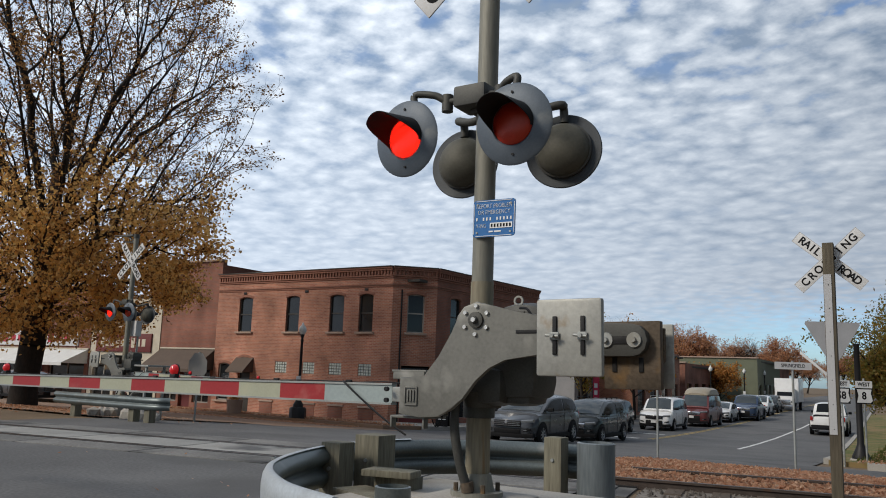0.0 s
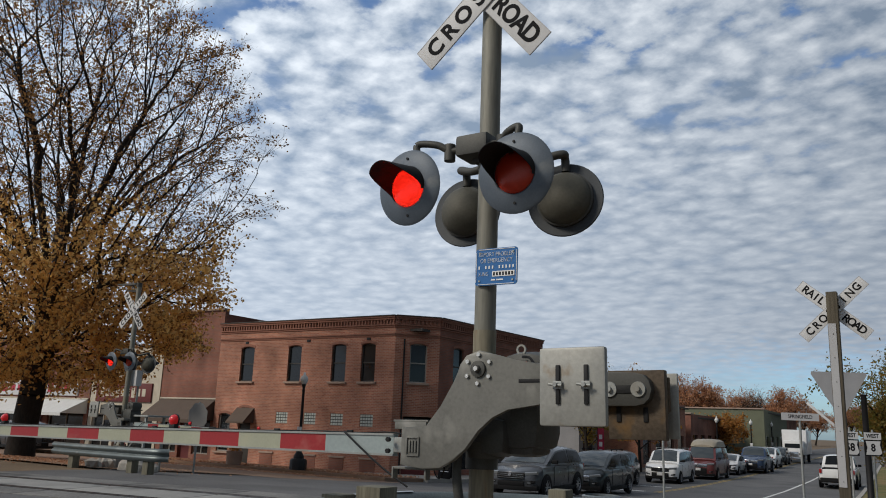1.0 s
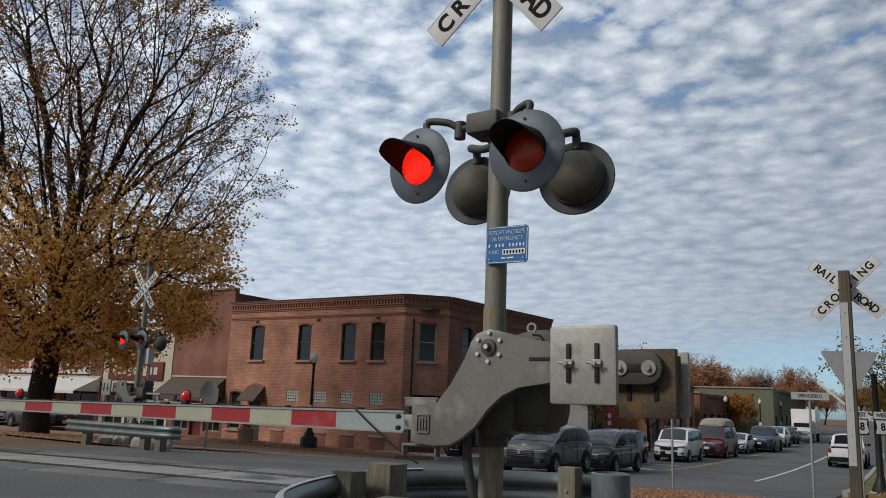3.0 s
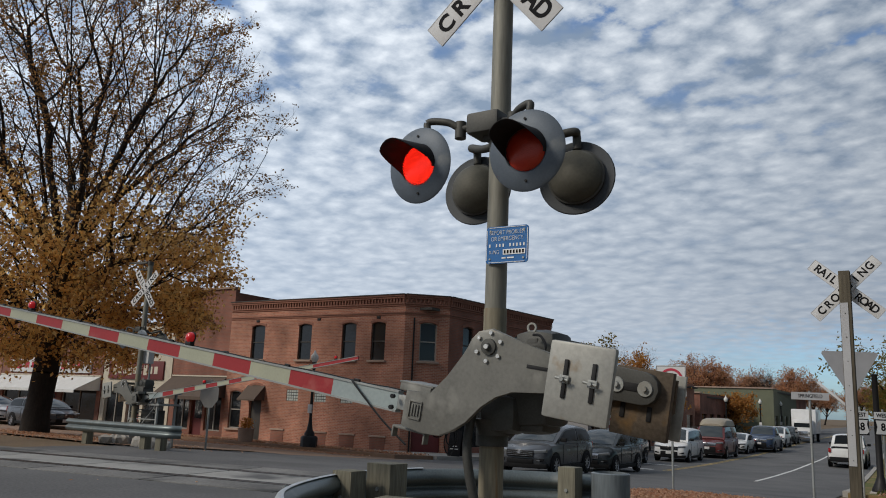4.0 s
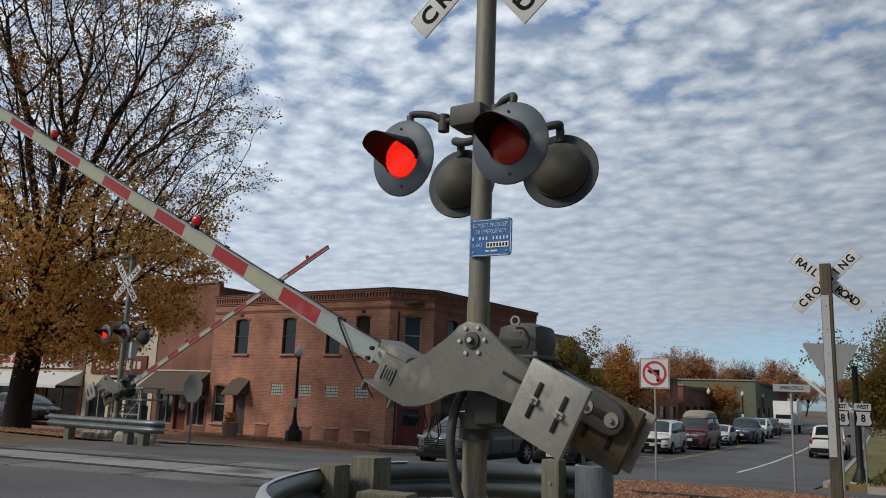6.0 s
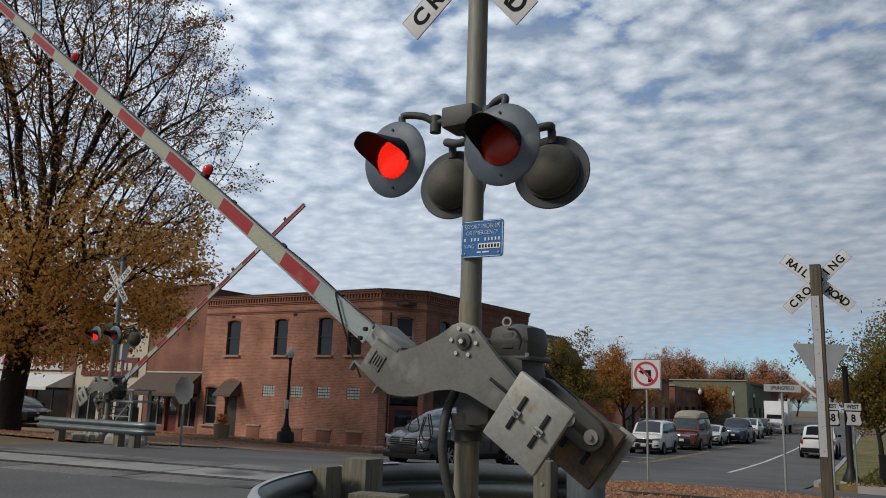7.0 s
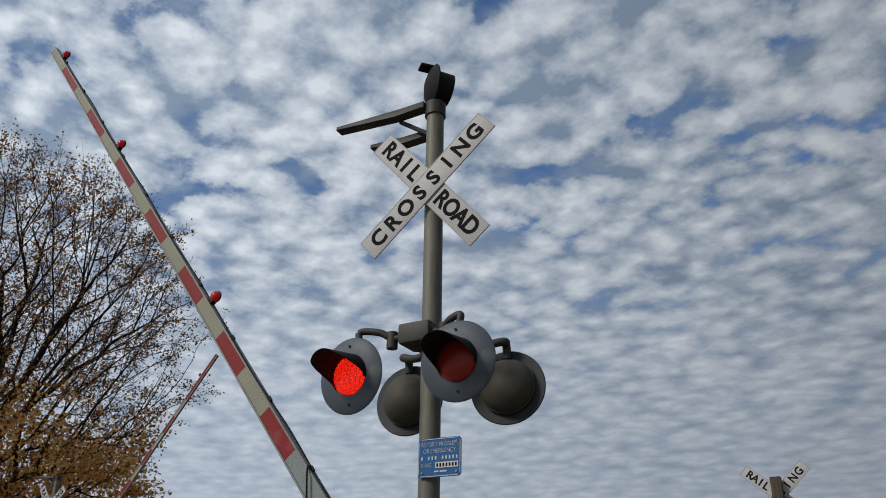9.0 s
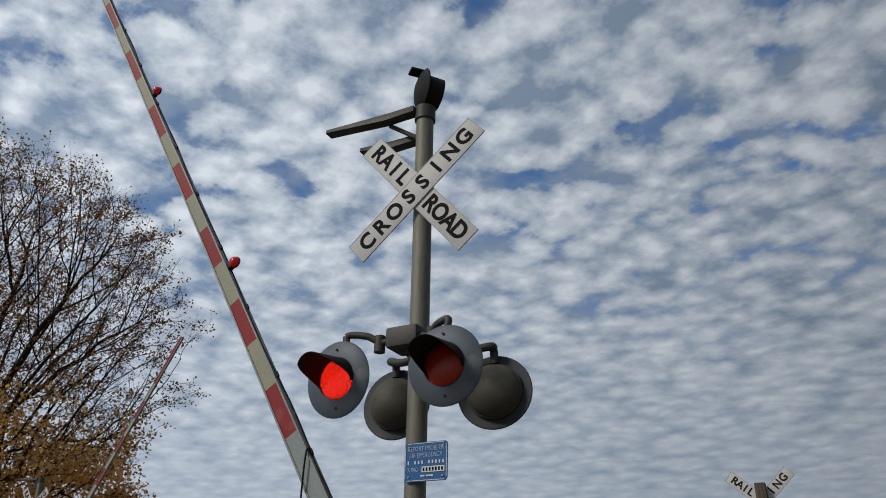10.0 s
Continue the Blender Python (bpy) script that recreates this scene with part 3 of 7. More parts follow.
def flasher(parent, at, lit_name, housing_label="round grey lamp background with a black hood"):
    """One round lamp that faces -y of its own frame: background, housing, hood, lens and an added turning disc for the
    flashing.
    """
    bm = lathe(B(), [(0.135, 0.0), (0.15, 0.012), (0.255, 0.0), (0.268, -0.012), (0.262, -0.02), (0.15, -0.008), (0.135, -0.015)], 40)
    for n, fc in enumerate(bm.faces):
        fc.material_index = 1 if n // 40 in (3, 4, 5) else 0
    lamp = part("flasher_lamp", bm, [DISC, DISC_REAR], parent, housing_label, at=at @ pose(0, 0, 0, 90))
    # the lamp's own frame: +z is the way it shines
    part("housing", lathe(B(), [(0.188, -0.022), (0.188, -0.05), (0.180, -0.08), (0.155, -0.115), (0.10, -0.142), (0.05, -0.153), (0.0, -0.157)], 36), DISC_BACK, lamp, "dull grey domed lamp back")
    ring = lathe(B(), [(0.188, -0.02), (0.20, -0.024), (0.20, -0.04), (0.188, -0.046)], 36)
    part("clamp_ring", ring, DARK_CAST, lamp)
    part("lens", lathe(B(), [(0.139, 0.006), (0.135, 0.016), (0.11, 0.03), (0.06, 0.042), (0.0, 0.046)], 36), LENS, lamp, "red stippled lens")
    bm = lathe(B(), [(0.0, -0.004), (0.13, -0.004), (0.13, 0.002), (0.0, 0.002)], 28)
    for fc in bm.faces:
        fc.material_index = 1 if fc.calc_center_median().z < 0.0 else 0
    # Added disc, no real lamp part: turning its glowing face makes the flashing.
    flash = part("flash_disc", bm, [GLOW, BLACK], lamp, "added disc with one glowing face, turned behind the lens to flash", sm=False)
    flash.name = lit_name
    flash.matrix_basis = pose(0, 0, -0.004) if lit_name != "flash_disc" else pose(0, 0, -0.004, 0, 180, 0)
    # hood: a sleeve, long over the top and open beneath
    bm = B()
    rings = []
    for r_in in (0.0, 0.004):
        grid = []
        for i in range(7):
            t = i / 6
            row = []
            for j in range(25):
                a = math.radians(-126 + 228 * j / 24)
                u = min(1.0, max(0.0, ((122 if a < 0 else 98) - abs(math.degrees(a))) / 66))
                ln = 0.02 + (0.235 + 0.045 * math.cos(a)) * u * u * (3 - 2 * u)
                r = 0.148 - r_in - 0.012 * t
                row.append(bm.verts.new((r * math.sin(a), r * math.cos(a) - 0.008 * t * ln / 0.3, 0.004 + ln * t)))
            grid.append(row)
        rings.append(grid)
    for grid in rings:
        for p, q in zip(grid, grid[1:]):
            for j in range(24):
                bm.faces.new((p[j], p[j + 1], q[j + 1], q[j]))
    o, n = rings
    for j in range(24):
        bm.faces.new((o[6][j], o[6][j + 1], n[6][j + 1], n[6][j]))
    for i in range(6):
        for j in (0, 24):
            bm.faces.new((o[i][j], o[i + 1][j], n[i + 1][j], n[i][j]))
    part("hood", bm, HOOD, lamp, "matt black lamp hood")
    for x, y in ((0, 0.205), (0, -0.2)):
        part("bolt", tube(B(), (x, y, -0.004), (x, y, 0.014), 0.009, seg=8), BLACK, lamp)
    return lamp


def crossbuck(parent, at, length=1.35, w=0.205, a1=41.0, a2=-50.0, size=0.188):
    h = length / 2
    cb = part("crossbuck", tube(B(), (0, 0.03, 0), (0, -0.006, 0), 0.03, seg=12), DARK_CAST, parent, "white crossed boards with black lettering", at=at)
    two = (("RAIL", "ROAD", a2, 0.0), ("CROS", "SING", a1, -0.012))
    for t1, t2, ang, dy in two:
        m = pose(0, dy, 0, 0, -ang, 0)
        bl = part("blade", box(B(), (0, 0, 0), (length, 0.006, w), 0.002), SIGN_WHITE, cb, at=m)
        edge = B()
        for s in (-1, 1):
            box(edge, (0, 0.001, s * (w / 2)), (length, 0.010, 0.006))
            box(edge, (s * h, 0.001, 0), (0.006, 0.010, w))
        me = part("edging", edge, SIGN_BACK, cb, at=m, sm=False)
        gap = 0.13 if t1 == "RAIL" else 0.0
        for tx, sgn in ((t1, -1), (t2, 1)):
            k = len(tx)
            for i, ch in enumerate(tx):
                span = (h - 0.055 - gap)
                if sgn < 0:
                    x = -h + 0.055 + span * (i + 0.5) / k
                else:
                    x = gap + span * (i + 0.5) / k
                letters(ch, size, cb, SIGN_BLACK, m @ pose(x, -0.0045, 0.0) @ FRONT, squeeze=0.95)
    return cb


def mast_lights(root, z, names, spread=(-0.47, 0.33)):
    """Clamp, arms and the four lamps."""
    part("arm_clamp", box(box(B(), (-0.05, -0.06, z + 0.275), (0.25, 0.24, 0.15), 0.025), (0, 0.02, z + 0.22), (0.19, 0.2, 0.1), 0.02), DARK_CAST, root, "dark cast clamp")
    for x, s in ((spread[0], -1), (spread[1], 1)):
        part("lamp_arm", pipe([(0.0, -0.1, z + 0.30), (x * 0.45, -0.13, z + 0.26), (x * 0.7, -0.17, z + 0.31), (x, -0.20, z + 0.325), (x, -0.21, z + 0.25)], 0.026), DARK_CAST, root)
        part("lamp_arm", pipe([(0.0, 0.1, z + 0.21), (x * 0.5 + 0.03, 0.14, z + 0.19), (x + 0.12, 0.20, z + 0.235), (x + 0.13, 0.26, z + 0.225), (x + 0.13, 0.27, z + 0.13)], 0.03), DARK_CAST, root)
        part("arm_joint", tube(B(), (x * 0.52, -0.13, z + 0.19), (x * 0.52, -0.13, z + 0.31), 0.04, seg=12), DARK_CAST, root)
    flasher(root, pose(spread[0], -0.30, z - 0.02, 4, 0, -4), names[0])
    flasher(root, pose(spread[1] + 0.03, -0.30, z - 0.03, 4, 0, 1), names[1])
    flasher(root, pose(-0.34, 0.30, z - 0.07, 4, 0, 186), "flash_disc")
    flasher(root, pose(0.45, 0.30, z - 0.07, 4, 0, 190), "flash_disc")


def gate_arm(root, flip=1, lean=0.0):
    """The moving gate, its frame at the pivot: the boom runs to -x, the counterweights stand on the +x side."""
    S = flip
    prof = [(0.0, 0.115), (-0.09, 0.085), (-0.135, 0.03), (-0.17, -0.08), (-0.27, -0.225), (-0.37, -0.355), (-0.56, -0.36), (-0.565, -0.59), (-0.40, -0.61), (-0.27, -0.60),
            (-0.17, -0.55), (-0.09, -0.48), (0.0, -0.37), (0.09, -0.285), (0.2, -0.235), (0.45, -0.215), (0.45, 0.02), (0.24, 0.045), (0.12, 0.085)]
    arm = part("gate_arm", prism(B(), [(x * S, z) for x, z in prof], -0.03, 0.012, 0.008), CASTING, root, "grey cast gate support rising from the mast")
    arm.matrix_basis = pose(PIVOT[0] * S, PIVOT[1], PIVOT[2])
    rear = [(0.0, 0.115), (-0.13, 0.03), (-0.17, -0.1), (0.0, -0.25), (0.9, -0.3), (0.98, -0.2), (0.98, 0.0), (0.3, 0.03), (0.12, 0.085)]
    part("rear_support", prism(B(), [(x * S, z - 0.02) for x, z in rear], 0.60, 0.64, 0.006), RUST, arm, "stained rear support plate")
    part("shaft", tube(B(), (0, -0.04, 0), (0, 0.64, 0), 0.035), DARK_CAST, arm)
    part("hub", lathe(B(), [(0.0, 0.035), (0.02, 0.035), (0.024, 0.02), (0.05, 0.016), (0.052, 0.0)], 20, pose(0, -0.03, 0, 90)), DARK_CAST, arm)
    part("hub_nut", tube(B(), (0, -0.06, 0), (0, -0.075, 0), 0.016, seg=6), BOLT, arm)
    for k in range(6):
        a = math.radians(60 * k + 28)
        part("bolt", tube(B(), (0.088 * math.cos(a), -0.028, 0.088 * math.sin(a)), (0.088 * math.cos(a), -0.045, 0.088 * math.sin(a)), 0.0135, seg=6), BOLT, arm, "bright hexagon bolt")
    part("slot", box(B(), (0.35 * S, -0.031, -0.075), (0.15, 0.006, 0.022), 0.002), BLACK, arm)
    box_bm = B()
    for dx in (-1, 1):
        box(box_bm, (-0.47 * S + dx * 0.045, -0.034, -0.475), (0.009, 0.012, 0.115))
        box(box_bm, (-0.47 * S, -0.034, -0.475 + dx * 0.055), (0.09, 0.012, 0.009))
    for k in range(3):
        box(box_bm, (-0.47 * S + (k - 1) * 0.022, -0.034, -0.475), (0.011, 0.012, 0.07))
    part("maker_plate", box_bm, CASTING, arm, sm=False)
    # clamp that takes the boom
    cl = B()
    box(cl, (-0.52 * S, 0.10, -0.318), (0.28, 0.24, 0.014), 0.004)
    box(cl, (-0.52 * S, -0.012, -0.345), (0.25, 0.014, 0.05), 0.004)
    box(cl, (-0.65 * S, 0.10, -0.345), (0.012, 0.22, 0.055), 0.004)
    box(cl, (-0.52 * S, 0.10, -0.612), (0.28, 0.24, 0.016), 0.004)
    for dx in (-0.13, 0.13):
        box(cl, ((-0.52 + dx) * S, 0.0, -0.645), (0.014, 0.05, 0.07), 0.004)
    box(cl, (-0.50 * S, 0.215, -0.475), (0.27, 0.014, 0.26), 0.004)
    part("boom_clamp", cl, CASTING, arm)
    # counterweights on the near side
    wt = part("counterweight", box(B(), (0.645 * S, -0.085, -0.115), (0.40, 0.05, 0.44), 0.018), WEIGHT, arm, "bare grey counterweight plate with two slots")
    part("counterweight", box(B(), (0.80 * S, 0.55, -0.19), (0.36, 0.06, 0.42), 0.006), RUST, arm, "rust stained counterweight plate")
    part("counterweight", box(B(), (0.95 * S, 0.70, -0.19), (0.12, 0.03, 0.40), 0.006), WEIGHT, arm)
    for i, x in enumerate((0.565, 0.735)):
        part("slot", box(B(), (x * S, -0.116, -0.105), (0.026, 0.014, 0.22), 0.006), BLACK, wt)
        t = B()
        tube(t, (x * S, -0.115, -0.108), (x * S, -0.165, -0.108), 0.012, seg=10)
        box(t, (x * S, -0.122, -0.108), (0.055, 0.008, 0.045), 0.003)
        tube(t, (x * S - 0.045, -0.145, -0.104), (x * S + 0.035, -0.145, -0.112), 0.008, seg=8)
        part("clamp_bolt", t, GALV, wt)
    rail_ = part("weight_rail", prism(B(), [(0.28 * S, -0.03), (0.42 * S, 0.02), (0.82 * S, 0.0), (0.87 * S, -0.012), (0.905 * S, -0.045), (0.92 * S, -0.1), (0.905 * S, -0.155), (0.87 * S, -0.188), (0.82 * S, -0.2), (0.3 * S, -0.2)], 0.45, 0.52, 0.006), DARK_CAST, arm, "dark grey counterweight rail")
    for x in (0.66, 0.84):
        part("washer", lathe(B(), [(0.0, 0.034), (0.016, 0.034), (0.018, 0.012), (0.046, 0.012), (0.048, 0.0)], 16, pose(x * S, 0.45, -0.1, 90)), GALV, rail_)
    part("rail_slot", box(B(), (0.75 * S, 0.448, -0.1), (0.12, 0.008, 0.05), 0.003), BLACK, rail_)
    for x in (0.69, 0.86):
        part("slot", box(B(), (x * S, 0.517, -0.25), (0.03, 0.012, 0.09), 0.005), BLACK, arm)
    # boom: stripes lengthen a little on the tip section
    length = 7.9 if lean else 8.3
    y0, drift = 0.235, -0.0555 * abs(lean) / 3.0

    def by(v):
        return y0 + drift * v
    part("boom_foot", box(B(), (-0.72 * S, by(0.72), -0.475), (0.24, 0.05, 0.10), 0.006), GALV, arm)
    edges = [0.80, 1.40]
    while edges[-1] + 0.45 < length:
        k = len(edges)
        edges.append(edges[-1] + (0.436 if k < 8 else 0.461 if k < 11 else 0.505))
    edges[-1] = length

    def bar(bm, a, b, z0a, z1a, z0b, z1b, half):
        """A tapering bar along the boom, from station a to b."""
        p = [bm.verts.new((-v * S, by(v) + w, z)) for v, zl, zh in ((a, z0a, z1a), (b, z0b, z1b)) for w, z in ((-half, zl), (half, zl), (half, zh), (-half, zh))]
        for q in ((0, 1, 2, 3), (7, 6, 5, 4), (0, 4, 5, 1), (1, 5, 6, 2), (2, 6, 7, 3), (3, 7, 4, 0)):
            bm.faces.new([p[n] for n in q])
        return bm
    for i, (a, b) in enumerate(zip(edges, edges[1:])):
        ta, tb = (0.135 - 0.055 * v / length for v in (a, b))
        za = -0.475
        part("boom_stripe", bar(B(), a, b, za - ta / 2, za + ta / 2, za - tb / 2, za + tb / 2, 0.022),
             ARM_RED if i % 2 or (not lean and i == len(edges) - 2) else ARM_WHITE if i else BOOM_BLUE, arm, sm=False)
    spine = B()
    for sgn in (-1, 1):
        c0, c1 = -0.475 + sgn * 0.067, -0.475 + sgn * 0.04
        bar(spine, 0.8, length, c0 - 0.007, c0 + 0.007, c1 - 0.006, c1 + 0.006, 0.03)
    part("boom_edging", spine, GALV, arm, sm=False)
    for v in (0.8,):
        for dz in (0.035, -0.04):
            part("bolt", tube(B(), (-v * S, by(v) - 0.02, -0.475 + dz), (-v * S, by(v) - 0.045, -0.475 + dz), 0.016, seg=8), BLACK, arm)
    part("hanging_wire", pipe([(-1.24 * S, by(1.2), -0.40), (-1.20 * S, by(1.2) - 0.045, -0.405), (-1.06 * S, by(1.1) - 0.05, -0.50), (-0.86 * S, by(0.9) - 0.05, -0.63), (-0.66 * S, by(0.6) - 0.05, -0.74)], 0.007, 6), BLACK, arm)
    # boom lamps, wire and clips
    for v, r in ((3.06, 0.046), (5.56, 0.042), (7.62, 0.04)):
        zt = -0.475 + (0.135 - 0.055 * v / length) / 2
        lm = part("boom_lamp", lathe(B(), [(0.0, -0.012), (r * 0.9, -0.012), (r, -0.005), (r * 0.98, 0.008), (r * 0.85, 0.024), (r * 0.55, 0.037), (0.0, 0.042)], 20, pose(-v * S, by(v), zt + r + 0.03, 90)), REDGLASS, arm, "round red boom lamp")
        part("lamp_foot", box(box(B(), (-v * S, by(v), zt + 0.025), (0.07, 0.05, 0.04), 0.01), (-v * S, by(v) + 0.012, zt + 0.05), (0.035, 0.03, 0.06), 0.008), BLACK, lm)
        part("lamp_rim", lathe(B(), [(0.0, -0.03), (r * 0.6, -0.03), (r + 0.004, -0.016), (r + 0.005, -0.004), (r, -0.004)], 20, pose(-v * S, by(v), zt + r + 0.03, 90)), BLACK, lm)
    wire = [(-0.5 * S, by(0.5), -0.45), (-0.8 * S, by(0.8), -0.395)]
    for i in range(26):
        v = 1.1 + i * (length - 1.3) / 25
        wire.append((-v * S, by(v) + 0.02 * math.sin(i), -0.475 + (0.135 - 0.055 * v / length) / 2 + 0.010 + 0.006 * math.sin(i * 2.3) ** 2))
    part("boom_wire", pipe(wire, 0.005, 6, 3), BLACK, arm)
    for i in range(10):
        v = 1.2 + i * 0.7
        zt = -0.475 + (0.135 - 0.055 * v / length) / 2
        part("wire_clip", box(B(), (-v * S, by(v), zt + 0.018), (0.05, 0.02, 0.018), 0.003), BLACK, arm)
    if lean:
        turn = pose(0, 0, 0, 0, 0, lean)
        arm.data.transform(turn)
        for ob in arm.children:
            if "boom" not in ob.name and not ob.name.startswith(("wire", "hanging")):
                ob.matrix_basis = turn @ ob.matrix_basis
    return arm


def gate_machine(root):
    """The machine case on the mast between the two supports."""
    m = B()
    box(m, (0.27, 0.06, 1.47), (0.40, 0.40, 0.44), 0.12)
    box(m, (0.13, -0.02, 1.34), (0.28, 0.36, 0.26), 0.11)
    box(m, (0.30, 0.05, 1.30), (0.24, 0.30, 0.16), 0.07)
    part("machine_case", m, DARK_CAST, root, "dark grey gate machine case")
    lid = box(B(), (0.33, 0.07, 1.76), (0.31, 0.35, 0.23), 0.10)
    box(lid, (0.33, 0.07, 1.655), (0.318, 0.358, 0.03), 0.014)
    cover_ = part("case_lid", lid, DARK_CAST, root, "domed lid of the machine case")
    for x in (0.19, 0.47):
        part("lid_bolt", tube(B(), (x, -0.105, 1.66), (x, -0.105, 1.685), 0.012, seg=6), GALV, cover_)
    part("lid_rib", box(B(), (0.33, -0.098, 1.765), (0.075, 0.012, 0.10), 0.005), DARK_CAST, cover_)
    part("lifting_eye", lathe(B(), [(0.022, -0.006), (0.034, -0.006), (0.034, 0.006), (0.022, 0.006), (0.022, -0.006)], 16, pose(0.30, -0.05, 1.885, 90)), GALV, root)
    part("hasp", pipe([(0.36, -0.15, 1.83), (0.42, -0.17, 1.82), (0.46, -0.18, 1.76), (0.45, -0.19, 1.70)], 0.009, 6), BLACK, root)
    part("mast_saddle", tube(tube(B(), (0, 0, 1.13), (0, 0, 1.24), 0.105, seg=20), (0.06, -0.05, 1.20), (0.06, -0.05, 1.3), 0.115, 0.15, 20), DARK_CAST, root)


def crossing_signal(name, at, label, lit, flip=1, rz=0.0, bell_on=True, lean=0.0):
    root = thing(name, at, label, "railroad signal", "gate signals at the crossing", rz)
    fd = box(B(), (0, 0, 0.27), (0.62, 0.62, 0.74), 0.03)
    part("foundation", fd, CONCRETE, root, "grey concrete foundation block")
    part("base_flange", tube(tube(B(), (0, 0, 0.64), (0, 0, 0.67), 0.17, seg=24), (0, 0, 0.67), (0, 0, 0.78), 0.115, 0.09, 24), POLE, root)
    for k in range(4):
        a = math.pi / 4 + k * math.pi / 2
        part("anchor_bolt", tube(B(), (0.14 * math.cos(a), 0.14 * math.sin(a), 0.66), (0.14 * math.cos(a), 0.14 * math.sin(a), 0.72), 0.015, seg=6), RUST, root)
    part("pole", tube(B(), (0, 0, 1.2), (0, 0, 5.22), 0.073, 0.070, 28), POLE, root, "round weathered grey steel mast")
    part("pole_foot", tube(B(), (0, 0, 0.66), (0, 0, 1.3), 0.080, 0.080, 28), POLE_LOW, root, "stained lower mast")
    part("pole_sleeve", tube(B(), (0, 0, 1.80), (0, 0, 2.02), 0.077, seg=28), POLE_LOW, root, "rust stained sleeve")
    mast_lights(root, 3.02, lit)
    crossbuck(root, pose(0, -0.10, 4.48))
    for z in (4.40, 4.56):
        part("mast_band", tube(B(), (0, 0, z - 0.02), (0, 0, z + 0.02), 0.075, seg=24), GALV, root)
    # bell and top bracket
    part("bell_collar", tube(B(), (0, 0, 5.18), (0, 0, 5.30), 0.085, seg=20), DARK_CAST, root)
    if bell_on:
      bell = part("bell", lathe(B(), [(0.0, 0.0), (0.13, 0.0), (0.175, 0.02), (0.18, 0.03), (0.14, 0.06), (0.06, 0.085), (0.0, 0.09)], 28, pose(0.0, 0.0, 5.49, 90, 0, -42)), HOOD, root, "black crossing bell")
      part("bell_case", tube(B(), (0.0, 0.0, 5.48), (0.08, 0.09, 5.47), 0.135, seg=24), HOOD, bell)
      part("bell_stem", tube(B(), (0.0, 0.05, 5.27), (0.0, 0.05, 5.42), 0.05, seg=16), HOOD, bell)
      part("bell_visor", box(B(), (-0.06, -0.06, 5.655), (0.10, 0.12, 0.025), 0.01, rz=-42), HOOD, bell)
    for y, z, x1 in ((-0.05, 5.27, -0.92), (0.10, 5.10, -0.66)):
        part("top_bracket", prism(B(), [(-0.06, z - 0.03), (-0.34, z - 0.035), (x1, z + 0.01), (x1, z + 0.045), (-0.34, z + 0.025), (-0.06, z + 0.03)], y - 0.045, y + 0.045, 0.006), DARK_CAST, root, "flat dark grey top bracket")
    part("bracket_brace", tube(B(), (-0.07, 0.02, 5.05), (-0.34, 0.02, 5.25), 0.02, seg=8), DARK_CAST, root)
    gate_machine(root)
    arm = gate_arm(root, flip, lean)
    return root, arm


near_signal, near_arm = crossing_signal("crossing_signal", (-2.60, 4.62, 0.0), "weathered grey mast with crossbuck, red flashing lamps and striped gate", ("lit_a", "lit_b"), lean=3.0)


def rounded(w, h, r, k=5):
    """The outline of a plate with rounded corners."""
    pts = []
    for cx, cz, a0 in ((w / 2 - r, h / 2 - r, 0), (-w / 2 + r, h / 2 - r, 90), (-w / 2 + r, -h / 2 + r, 180), (w / 2 - r, -h / 2 + r, 270)):
        pts += [(cx + r * math.cos(radians(a0 + 90 * i / k)), cz + r * math.sin(radians(a0 + 90 * i / k))) for i in range(k + 1)]
    return pts


def sign_board():
    """The blue notice on the near mast."""
    b = part("notice_board", prism(B(), rounded(0.315, 0.25, 0.022), -0.003, 0.003), SIGN_BLUE, near_signal, "blue notice board with white lettering", at=pose(0.125, -0.088, 2.435, 0, 0.5, 0))
    rim = B()
    for s in (-1, 1):
        box(rim, (s * 0.151, -0.0045, 0), (0.0035, 0.003, 0.205))
        box(rim, (0, -0.0045, s * 0.118), (0.27, 0.003, 0.0035))
    part("border", rim, LETTER_WHITE, b, sm=False)
    letters("REPORT PROBLEM", 0.042, b, LETTER_WHITE, pose(0, -0.0045, 0.082) @ FRONT, squeeze=0.78)
    letters("OR EMERGENCY", 0.042, b, LETTER_WHITE, pose(0, -0.0045, 0.040) @ FRONT, squeeze=0.78)
    for i in range(11):
        if i not in (1, 5):
            part("number_bar", box(B(), (-0.128 + i * 0.0255, -0.0045, -0.004), (0.010, 0.003, 0.021)), LETTER_WHITE, b, sm=False)
    letters("X-ING", 0.040, b, LETTER_WHITE, pose(-0.095, -0.0045, -0.05) @ FRONT, squeeze=0.7)
    pl = part("number_plate", box(B(), (0.055, -0.005, -0.05), (0.165, 0.003, 0.036)), LETTER_WHITE, b, sm=False)
    for i in range(7):
        part("number_bar", box(B(), (-0.013 + i * 0.0225, -0.0075, -0.05), (0.012, 0.002, 0.022)), SIGN_BLACK, pl, sm=False)
    for i, w in enumerate((0.03, 0.05)):
        part("small_print", box(B(), (-0.02 + i * 0.05, -0.0045, -0.09), (w, 0.003, 0.009)), LETTER_WHITE, b, sm=False)
    for x in (-0.125, 0.125):
        for z in (-0.095, 0.095):
            part("rivet", tube(B(), (x, -0.002, z), (x, -0.009, z), 0.007, seg=10), GALV, b)
    part("sign_clamp", box(B(), (-0.125, 0.075, 0.0), (0.03, 0.13, 0.12), 0.004), GALV, b)


sign_board()


